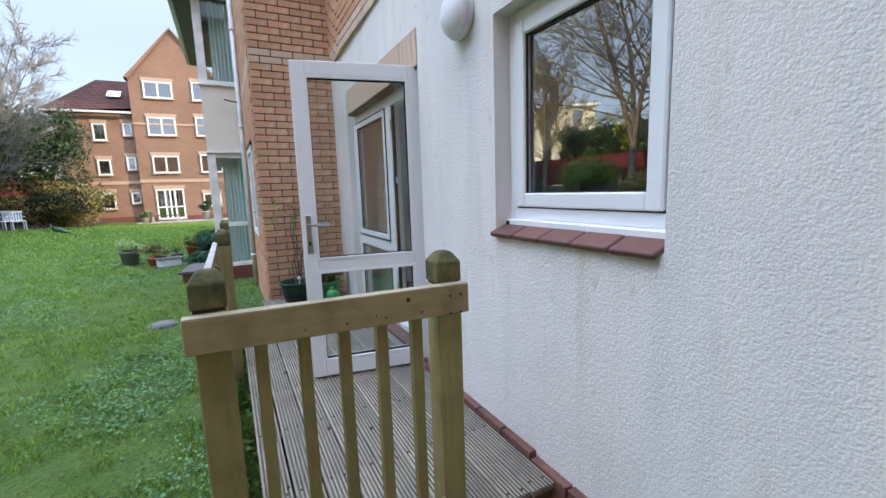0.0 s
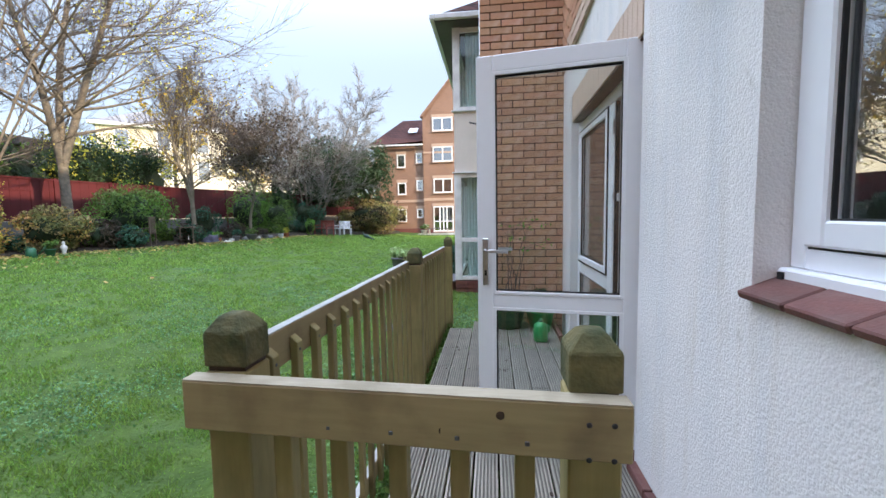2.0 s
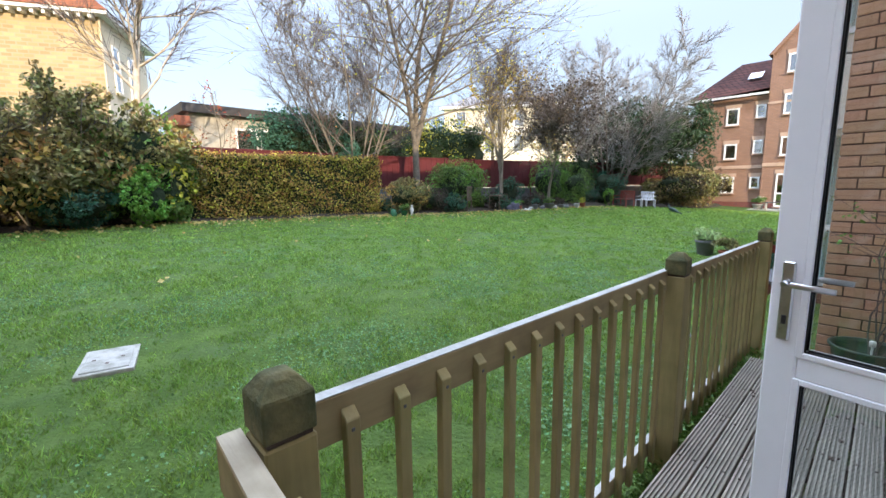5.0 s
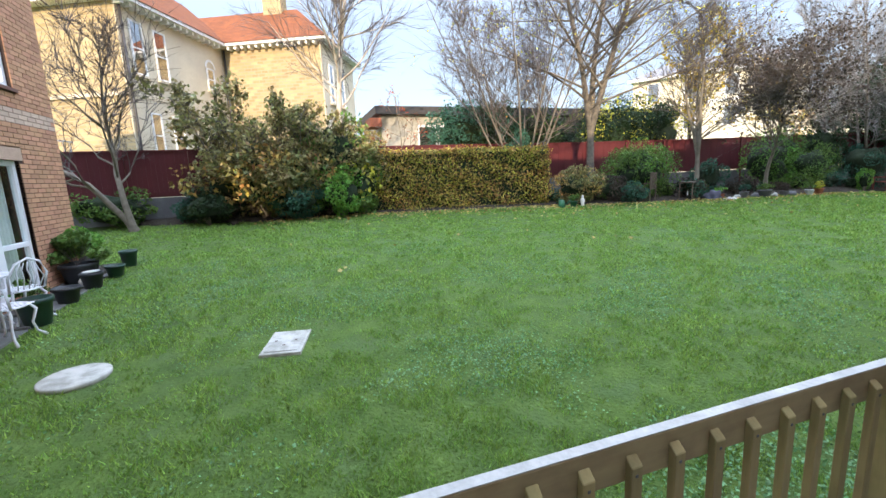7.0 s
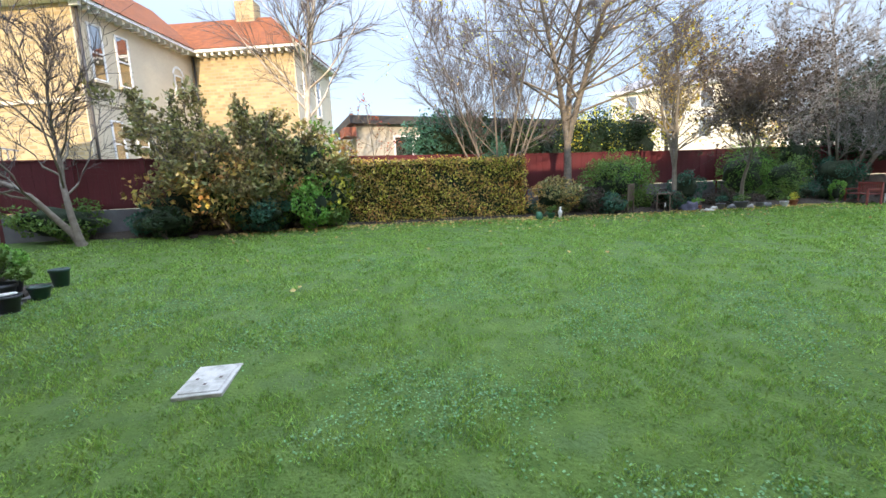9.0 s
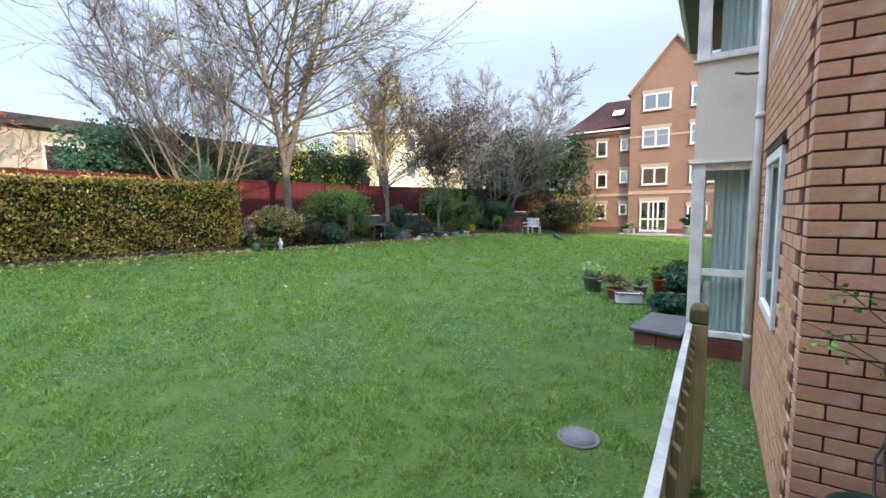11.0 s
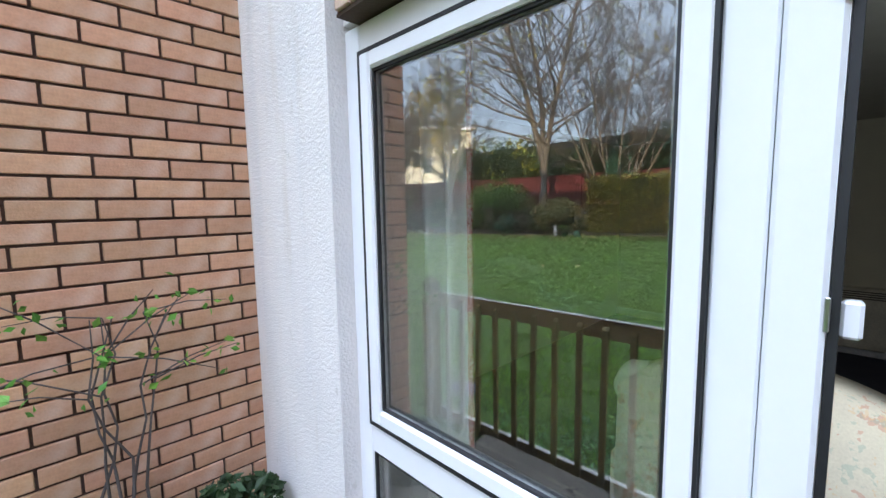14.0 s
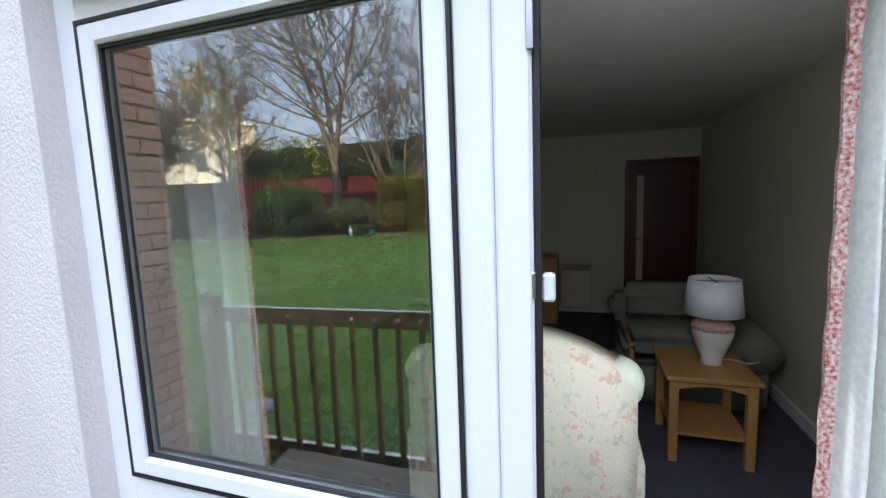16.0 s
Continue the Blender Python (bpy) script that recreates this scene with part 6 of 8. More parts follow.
    keep = (patch > 0.32) | (x > -0.10)
    x, y = x[keep], y[keep]
    z = height(x) + rng.uniform(0.012, 0.040, len(x))
    tagged(part("clover", leaf_cloud("clover", np.stack([x, y, z], 1), 0.022, M["clover"], 33, flat=0.7, aspect=0.9)), "patches of small clover leaves in the lawn", "clover", kind="stuff")
    edge = [(RND.uniform(-0.08, 0.03), RND.uniform(1.2, 5.2), RND.uniform(0.03, 0.2)) for _ in range(6000)]
    tagged(part("edge_weeds", leaf_cloud("weeds", edge, 0.030, M["leaf_mid"], 35, aspect=0.8)), "small weeds between the railing and the deck", "weeds", kind="stuff")


lawn_detail()


def covers():
    t = thing("manhole_cover", (-4.2, 1.18, 0.0), 0, "square pale concrete inspection cover set in the lawn", "manhole cover")
    t.rotation_euler[2] = radians(-12)
    t.scale = (0.93, 0.93, 1)
    z = ground_z(-4.25, 1.2)
    part("frame", boxes("f", [((-0.36, -0.23, z - 0.02), (0.36, 0.23, z + 0.022))], M["slab"], bevel=0.006), t)
    part("lid", boxes("l", [((-0.31, -0.19, z + 0.02), (0.31, 0.19, z + 0.032))], M["slab"], bevel=0.006), t, "worn concrete lid")
    for sx, sy in ((0, -0.12), (0, 0.11), (0.14, 0)):
        part("lifting_slot", boxes("s", [((sx - 0.02, sy - 0.015, z + 0.0325), (sx + 0.02, sy + 0.015, z + 0.0335))], M["mortar"]), t)
    t = thing("manhole_cover", (-4.15, -0.74, ground_z(-4.2, -0.78)), label="round pale concrete cover with grass at its rim", category="manhole cover")
    part("lid", lathe("l", [(0.285, -0.02), (0.29, 0.03), (0.275, 0.038), (0.05, 0.042)], M["slab"], 30), t)
    t = thing("manhole_cover", (-0.80, 5.66, 0.0), label="small round grey drain cover sunk among clover", category="manhole cover")
    part("ring", lathe("l", [(0.155, -0.02), (0.16, 0.012), (0.15, 0.018), (0.135, 0.012)], M["concrete"], 26), t)
    part("lid", lathe("l", [(0.13, 0.0), (0.13, 0.014), (0.02, 0.016)], M["concrete"], 26), t)
    t = thing("slab_step", (-0.55, 8.75, 0), -8, "low brick step topped with a dark stone slab beside the bay", "step")
    part("slab", box("s", (-0.24, -0.50, 0.17), (0.36, 0.5, 0.215), M["slate_block"], 0.008), t, "dark stone slab")
    part("brick_base", boxes("b", [((-0.19 + 0.27 * i, -0.46, 0.0), (-0.19 + 0.27 * i + 0.26, 0.45, 0.165)) for i in range(2)], M["plinth"], bevel=0.004), t)


covers()


# ------------------------------------------------------------ houses beyond the fence
def stone_house():
    t = thing("house", (-20.3, -4.5, 0.5), 154.2, "sunlit old stone villa with red clay roofs and sash windows", "house", kind="structure")
    E_ = 8.6
    part("wall", boxes("w", [((0, 0, 0), (12.0, 8, E_))], M["stone"]), t, "squared stone walls")
    part("wall", boxes("w", [((6.75, -5.6, 0), (12.0, -0.0, E_))], M["stone"]), t, "stone wing")
    part("render_face", boxes("a", [((-0.02, -0.05, 0), (6.70, -0.004, E_))], M["ashlar"]), t, "pale smooth front")
    part("render_face", boxes("a", [((6.70, -5.66, 0), (12.05, -5.604, E_))], M["ashlar"]), t, "pale smooth end wall")
    part("cornice", boxes("c", [((-0.5, -0.55, E_), (6.3, 8.4, E_ + 0.14)), ((6.25, -6.1, E_), (12.5, 8.4, E_ + 0.141))] + [((-0.1 + i * 0.4, -0.42, E_ - 0.16), (0.03 + i * 0.4, -0.05, E_)) for i in range(16)] + [((6.35, -5.5 + i * 0.4, E_ - 0.16), (6.74, -5.37 + i * 0.4, E_)) for i in range(13)], M["whitewood"]), t, "white bracketed eaves")
    part("roof", mesh("r", [(-0.55, -0.6, E_ + 0.15), (6.9, -0.6, E_ + 0.15), (9.6, 3.9, E_ + 3.6), (3.6, 3.9, E_ + 3.6), (-0.55, 8.4, E_ + 0.15), (12.5, 8.4, E_ + 0.15)], [(0, 1, 2, 3), (0, 3, 4), (3, 2, 5, 4)], M["roof_red"]), t, "steep red tiled roof")
    part("roof", mesh("r", [(6.2, -6.15, E_ + 0.15), (12.55, -6.15, E_ + 0.15), (9.4, -3.4, E_ + 2.7), (9.4, 3.8, E_ + 2.7), (6.2, 3.8, E_ + 0.15), (12.55, 3.8, E_ + 0.15)], [(0, 1, 2), (0, 2, 3, 4), (2, 1, 5, 3)], M["roof_red"]), t, "hipped red tiled roof of the wing")
    ch = part("chimney", boxes("ch", [((9.0, -2.6, E_ + 1.6), (9.8, -1.5, E_ + 3.5))], M["stone"]), t)
    part("pot", boxes("p", [((9.15 + 0.3 * i, -2.3, E_ + 3.5), (9.35 + 0.3 * i, -2.1, E_ + 3.85)) for i in range(2)], M["terracotta"]), ch)

    def sash(x0, x1, z0, z1, y=-0.05):
        w = part("window", boxes("f", [((x0, y - 0.05, z0), (x0 + 0.07, y + 0.02, z1)), ((x1 - 0.07, y - 0.05, z0), (x1, y + 0.02, z1)), ((x0 + 0.07, y - 0.05, z0), (x1 - 0.07, y + 0.02, z0 + 0.08)), ((x0 + 0.07, y - 0.05, z1 - 0.07), (x1 - 0.07, y + 0.02, z1)), ((x0 + 0.07, y - 0.05, (z0 + z1) / 2 - 0.03), (x1 - 0.07, y + 0.02, (z0 + z1) / 2 + 0.03))], M["whitewood"]), t, "white sash window")
        part("pane", boxes("p", [((x0 + 0.07, y - 0.02, z0 + 0.08), (x1 - 0.07, y - 0.014, z1 - 0.07))], M["glass_far"]), w)
        part("sill", boxes("s", [((x0 - 0.08, y - 0.16, z0 - 0.1), (x1 + 0.08, y, z0 - 0.002))], M["ashlar"]), w)
    for x0, x1, z0, z1 in ((0.5, 1.15, 5.95, 8.1), (1.75, 2.45, 5.95, 8.05), (0.95, 1.55, 2.6, 4.5), (2.2, 2.9, 2.6, 4.5), (5.15, 5.75, 6.2, 7.3)):
        sash(x0, x1, z0, z1)
    arch = part("arch", mesh("arch", [(5.45 + 0.42 * math.cos(a), -0.10, 7.32 + 0.42 * math.sin(a)) for a in [math.pi * i / 10 for i in range(11)]] + [(5.45 + 0.30 * math.cos(a), -0.10, 7.32 + 0.30 * math.sin(a)) for a in [math.pi * i / 10 for i in range(11)]], [(i, i + 1, 12 + i, 11 + i) for i in range(10)], M["whitewood"]), t, "arched window head")
    for x0 in (7.6, 9.4):
        sash(x0, x0 + 0.7, 5.6, 7.7, -5.66)
    part("downpipe", tube("d", [(0.12, -0.12, 0), (0.12, -0.12, E_ - 0.1)], 0.05, M["soffit"]), t, "dark downpipe")
    part("downpipe", tube("d", [(6.62, -0.22, 0), (6.62, -0.22, E_ - 0.1)], 0.05, M["soffit"]), t, "dark downpipe")
    part("string_course", boxes("s", [((-0.05, -0.09, 5.05), (6.7, -0.051, 5.2)), ((-0.09, -0.02, 5.05), (-0.002, 8, 5.2))], M["ashlar"]), t)


stone_house()


def bungalow():
    t = thing("garden_building", label="low grey flat-roofed building beyond the fence", category="building", kind="structure")
    part("wall", boxes("w", [((-25, 5.7, 0.5), (-20, 24, 4.80))], M["room_dark"]), t, "grey-lilac wall")
    part("roof", boxes("r", [((-25.3, 5.4, 4.80), (-19.7, 24.3, 5.16))], M["soffit"]), t, "dark flat roof edge")
    part("cladding", boxes("cl", [((-19.995, 9.6, 2.4), (-19.93, 24.0, 4.798))], M["soffit"]), t, "dark band along the upper wall")
    for y0, y1 in ((7.5, 8.5), (8.6, 9.5)):
        w = part("window", boxes("f", [((-20.0, y0, 3.0), (-19.94, y0 + 0.08, 4.3)), ((-20.0, y1 - 0.08, 3.0), (-19.94, y1, 4.3)), ((-20.0, y0 + 0.08, 4.2), (-19.94, y1 - 0.08, 4.3)), ((-20.0, y0 + 0.08, 3.0), (-19.94, y1 - 0.08, 3.08))], M["whitewood"]), t)
        part("pane", boxes("p", [((-19.98, y0 + 0.08, 3.08), (-19.975, y1 - 0.08, 4.2))], M["glass_far"]), w)
    part("door_canopy", boxes("c", [((-20.9, 5.1, 4.2), (-19.6, 5.65, 4.6))], M["terracotta"]), t, "rusty red gable edge")


bungalow()


def villa():
    t = thing("villa", (-40.4, 41.5, 0), -52, "large pale cream villa in evening sun with a slate roof", "house", kind="structure")
    part("wall", boxes("w", [((-9, -1, 0), (0, 15.2, 11.9)), ((-9, 15.2, 0), (-2, 27, 7.0))], M["cream_far"]), t)
    part("roof", mesh("r", [(0.5, -1.5, 11.9), (0.5, 15.7, 11.9), (-4.5, 12, 14.2), (-4.5, 2.5, 14.2), (-9.4, -1.5, 11.9), (-9.4, 15.7, 11.9)], [(0, 1, 2, 3), (0, 3, 4), (1, 5, 2), (3, 2, 5, 4)], M["slate"]), t, "slate roof")
    part("roof", mesh("r", [(-1.6, 15.3, 7.0), (-1.6, 27.4, 7.0), (-5.5, 24, 9), (-5.5, 15.3, 9), (-9.4, 15.3, 7.0), (-9.4, 27.4, 7.0)], [(0, 1, 2, 3), (1, 5, 2), (3, 2, 5, 4)], M["slate"]), t, "slate roof")
    part("cornice", boxes("c", [((-0.1, -1.6, 11.6), (0.55, 15.8, 11.9)), ((0.0, -1.2, 8.5), (0.14, 15.3, 8.75))], M["whitewood"]), t, "pale cornice and string course")
    for k, (x, ys) in enumerate(((0, (1.2, 5.0, 8.8, 12.6)), (-2, (17, 20.5, 24)))):
        for y in ys:
            for z in ((2.5, 6.0, 9.2) if x == 0 else (2.0, 4.6)):
                w = part("window", boxes("f", [((x, y - 0.7, z - 0.1), (x + 0.08, y + 0.7, z + 2.1))], M["whitewood"]), t)
                part("pane", boxes("p", [((x + 0.081, y - 0.55, z), (x + 0.09, y + 0.55, z + 2.0))], M["glass_far"]), w)
    t = thing("terrace_houses", (-62, 85, 0), 25, "row of pale houses far beyond the gardens", "house", kind="structure")
    part("wall", boxes("w", [((-8, -10, 0), (0, 34, 9.0))], M["cream_far"]), t)
    part("roof", mesh("r", [(0.4, -10.4, 9), (0.4, 34.4, 9), (-4, 34.4, 11.5), (-4, -10.4, 11.5), (-8.4, -10.4, 9), (-8.4, 34.4, 9)], [(0, 1, 2, 3), (3, 2, 5, 4), (0, 3, 4), (1, 5, 2)], M["slate"]), t)


villa()


def tree_line():
    rng = np.random.default_rng(77)
    pts = []
    for k in range(46):
        a = 100 + k * 2.6
        d = rng.uniform(75, 120)
        x, y = d * math.cos(radians(a)), d * math.sin(radians(a))
        h = rng.uniform(2.2, 4.2)
        n = 160
        q = rng.normal(size=(n, 3)) * (4.0, 4.0, h * 0.55) + (x, y, h)
        pts.append(q)
    tagged(part("tree_line", leaf_cloud("far", np.concatenate(pts), 1.3, M["leaf_rhodo"], 78)), "distant line of brown and green trees", "trees", kind="stuff")


tree_line()


# ------------------------------------------------------------ garden things
def pot(x, y, r, h, material, label, plant=None, n=300, size=0.06, ph=0.2, spread=1.2, z=None, petals=None, category="plant pot", second=None, saucer=False, rim=True):
    zb = ground_z(x, y) if z is None else z
    t = thing("plant_pot", (x, y, zb), label=label, category=category)
    part("pot", lathe("pot", [(r * 0.68, 0), (r * 0.72, 0.01), (r * 0.95, h * 0.82), (r * 1.04, h * 0.84), (r * 1.05, h), (r * 0.95, h), (r * 0.90, h * 0.86)], material, 24), t)
    part("soil", lathe("soil", [(r * 0.88, h * 0.84), (r * 0.4, h * 0.9), (0.002, h * 0.9)], M["soil"], 18), t)
    if plant:
        pts = clumps((0, 0, h + ph), (r * spread, r * spread, ph), n, int(abs(x * 97 + y * 31)) + 3, lumps=10)
        pts = pts[pts[:, 2] > h * 0.8]
        pl = part("plant", leaf_cloud("plant", pts, size, plant, 5), t)
        V, F = [], []
        for i in range(7):
            a = i * 0.9
            add_tube(V, F, [Vector((0, 0, h * 0.85)), Vector((math.cos(a) * r * spread * 0.5, math.sin(a) * r * spread * 0.5, h + ph * 1.2))], [0.006, 0.003], 4)
        part("branching_stem", mesh("stems", V, F, M["twig"]), pl)
        if petals:
            part("flowers", leaf_cloud("fl", pts[:: 6] + (0, 0, 0.03), size * 0.8, petals, 6), pl, kind="stuff")
    return t


pot(-2.08, 11.55, 0.20, 0.33, M["grey_pot"], "grey plastic pot with a pale green leafy plant on the lawn", M["leaf_pale"], 260, 0.12, 0.14, 1.7)
pot(-1.52, 11.05, 0.18, 0.20, M["terracotta"], "low terracotta bowl of red-green heuchera", M["leaf_rhodo"], 700, 0.08, 0.13, 1.6)
pot(-1.15, 11.45, 0.13, 0.22, M["grey_pot"], "small grey pot among the bay plants", M["leaf_mid"], 160, 0.05, 0.1)
pot(-0.85, 12.0, 0.17, 0.30, M["red_pot"], "red glazed pot with green leaves by the bay", M["leaf_mid"], 420, 0.08, 0.14, 1.5, petals=M["leaf_red"])
pot(-0.50, 11.6, 0.18, 0.32, M["terracotta"], "terracotta pot with trailing leaves by the bay", M["leaf_teal"], 420, 0.08, 0.16, 1.5)
pot(-0.45, 10.8, 0.17, 0.28, M["grey_pot"], "grey stone-look pot of pale leaves", M["leaf_teal"], 420, 0.08, 0.2, 1.6)


def trough():
    t = thing("planter_box", (-1.25, 10.75, 0.0), 20, "white and grey plastic planting trough lying by the bay", "planter")
    part("body", boxes("b", [((-0.22, -0.12, 0.0), (0.22, 0.12, 0.17))], M["white_metal"], bevel=0.015), t)
    part("rim", boxes("r", [((-0.24, -0.14, 0.17), (0.24, -0.11, 0.20)), ((-0.24, 0.11, 0.17), (0.24, 0.14, 0.20)), ((-0.24, -0.11, 0.17), (-0.21, 0.11, 0.20)), ((0.21, -0.11, 0.17), (0.24, 0.11, 0.20))], M["grey_pot"], bevel=0.006), t, "grey rim")
    part("tray", boxes("t", [((-0.30, -0.17, -0.01), (0.32, 0.17, 0.02))], M["black_pot"], bevel=0.006), t, "black tray")


trough()
bush(-0.55, 10.3, (0.28, 0.42, 0.17), M["leaf_teal"], 0.07, 1600, 201, "low silver-green shrub beside the bay")
bush(-0.45, 11.1, (0.3, 0.45, 0.26), M["leaf_dark"], 0.07, 2400, 202, "dark green shrub beside the bay")
bush(-0.5, 12.4, (0.35, 0.5, 0.34), M["leaf_mid"], 0.08, 2400, 203, "leafy shrub against the bay wall")

for px, py, r, h, m_, lb, pl in ((-6.05, -1.86, 0.19, 0.36, "dark_green", "large dark green tub standing on the patio edge", None), (-6.95, -1.90, 0.17, 0.24, "black_pot", "wide black bowl pot with sparse soil", None),
                                 (-7.70, -1.86, 0.16, 0.26, "black_pot", "black pot with a white dish on top", None), (-8.32, -1.74, 0.15, 0.22, "dark_green", "tilted green plastic pot", None),
                                 (-9.15, -1.78, 0.15, 0.32, "dark_green", "dark green bucket pot at the end of the row", None)):
    pot(px, py, r, h, M[m_], lb, pl)
t_ = thing("dish", (-7.70, -1.86, ground_z(-7.7, -1.86) + 0.262), label="white dish resting on a black pot", category="dish")
part("dish", lathe("dish", [(0.05, 0), (0.12, 0.015), (0.125, 0.022), (0.11, 0.016)], M["ceramic"], 20), t_)
pot(-8.15, -2.2, 0.26, 0.34, M["black_pot"], "wide black planter with arching green foliage", M["leaf_mid"], 1500, 0.10, 0.26, 1.7, second=True)
pot(-8.75, -2.35, 0.24, 0.30, M["black_pot"], "black planter with pale green bushy foliage", M["leaf_bright"], 1200, 0.08, 0.30, 1.6)
pot(-7.15, -2.33, 0.12, 0.13, M["terracotta"], "small terracotta saucer pot by the window", M["leaf_mid"], 120, 0.05, 0.06)
t_ = thing("stone", (-7.95, -2.05, ground_z(-7.9, -2)), label="round white stone beside the planters", category="stone")
part("stone", lathe("st", [(0.05, 0), (0.10, 0.03), (0.105, 0.08), (0.07, 0.13), (0.01, 0.15)], M["ceramic"], 16), t_)


def iron_chair(x, y, rz, label):
    t = thing("garden_chair", (x, y, ground_z(x, y) + 0.02), rz, label, "chair", "white garden chairs")
    sc = []
    for i in range(24):
        a = 6.283 * i / 24
        sc.append((0.21 * math.cos(a), 0.20 * math.sin(a), 0.42))
    part("seat", tube("seat", sc + [sc[0]], 0.014, M["white_metal"], 6), t)
    part("seat_lattice", boxes("l", [((-0.19, -0.17 + i * 0.055, 0.412), (0.19, -0.15 + i * 0.055, 0.424)) for i in range(7)] + [((-0.17 + i * 0.055, -0.19, 0.4125), (-0.15 + i * 0.055, 0.19, 0.4235)) for i in range(7)], M["white_metal"]), t)
    for sx, sy in ((-1, -1), (1, -1), (1, 1), (-1, 1)):
        part("leg", tube("leg", [(sx * 0.15, sy * 0.14, 0.42), (sx * 0.19, sy * 0.18, 0.34), (sx * 0.15, sy * 0.15, 0.18), (sx * 0.17, sy * 0.17, 0.07), (sx * 0.23, sy * 0.22, 0.0)], [0.016, 0.018, 0.013, 0.013, 0.018], M["white_metal"], 7), t)
    back = [(-0.2, -0.17, 0.42), (-0.22, -0.22, 0.62), (-0.14, -0.25, 0.78), (0, -0.26, 0.84), (0.14, -0.25, 0.78), (0.22, -0.22, 0.62), (0.2, -0.17, 0.42)]
    part("backrest", tube("back", back, 0.015, M["white_metal"], 7), t)
    for k in range(-2, 3):
        part("scroll", tube("sc", [(k * 0.06, -0.2, 0.44), (k * 0.075 + 0.02, -0.23, 0.58), (k * 0.06 - 0.015, -0.25, 0.70), (k * 0.04, -0.255, 0.79)], 0.008, M["white_metal"], 5), t)


iron_chair(-6.25, -2.1, 150, "ornate white cast iron garden chair on the patio")
iron_chair(-5.45, -1.85, 80, "ornate white cast iron chair at the patio edge")


def iron_table():
    t = thing("garden_table", (-5.95, -2.32, ground_z(-6, -2.3) + 0.02), label="round ornate white iron table with a plant on it", category="table")
    part("tabletop", lathe("top", [(0.30, 0.66), (0.32, 0.67), (0.32, 0.69), (0.28, 0.685), (0.01, 0.685)], M["white_metal"], 28), t)
    for i in range(3):
        a = i * 2.094 + 0.4
        c, s = math.cos(a), math.sin(a)
        part("leg", tube("leg", [(c * 0.2, s * 0.2, 0.66), (c * 0.1, s * 0.1, 0.45), (c * 0.12, s * 0.12, 0.22), (c * 0.27, s * 0.27, 0)], 0.015, M["white_metal"], 7), t)


iron_table()
pot(-5.95, -2.32, 0.16, 0.16, M["terracotta"], "shallow brown bowl on the white table", M["leaf_yg"], 200, 0.05, 0.08, z=ground_z(-6, -2.3) + 0.712)
pot(-6.75, -2.3, 0.14, 0.2, M["terracotta"], "brown pot of green leaves beside the chair", M["leaf_mid"], 300, 0.06, 0.12)


def tap_tub():
    t = thing("water_tub", (0.64, 4.76, DZ), label="round green plastic tub with a white cap on its rim", category="tub")
    part("tub", lathe("tub", [(0.13, 0), (0.14, 0.005), (0.185, 0.20), (0.19, 0.21), (0.20, 0.212), (0.20, 0.225), (0.18, 0.225), (0.175, 0.20), (0.165, 0.10)], M["dark_green"], 32), t)
    part("soil", lathe("soil", [(0.165, 0.12), (0.05, 0.135), (0.002, 0.135)], M["soil"], 20), t)
    part("cap", lathe("cap", [(0.018, 0.24), (0.018, 0.275), (0.012, 0.28), (0.001, 0.28)], M["ceramic"], 12), t, "white cap on a stake", at=(0.02, -0.04, 0))
    part("stake", lathe("st", [(0.006, 0.12), (0.006, 0.24)], M["gutter"], 8), t, at=(0.02, -0.04, 0))


tap_tub()
pot(0.98, 4.78, 0.15, 0.19, M["bright_green"], "bright green plastic pot with dark leafy geranium", M["leaf_dark"], 900, 0.055, 0.12, 1.5, z=DZ)


def green_can():
    t = thing("canister", (0.93, 4.28, DZ), 20, "bright green plastic canister standing on the deck", "canister")
    part("body", lathe("b", [(0.06, 0), (0.066, 0.008), (0.066, 0.13), (0.058, 0.155), (0.03, 0.175), (0.022, 0.18)], M["bright_green"], 24), t)
    part("cap", lathe("c", [(0.022, 0.18), (0.024, 0.182), (0.024, 0.205), (0.001, 0.207)], M["green_plastic"], 16), t)
    part("handle", tube("h", [(0.055, 0, 0.06), (0.085, 0, 0.09), (0.08, 0, 0.14), (0.05, 0, 0.155)], 0.008, M["bright_green"], 8), t)


green_can()


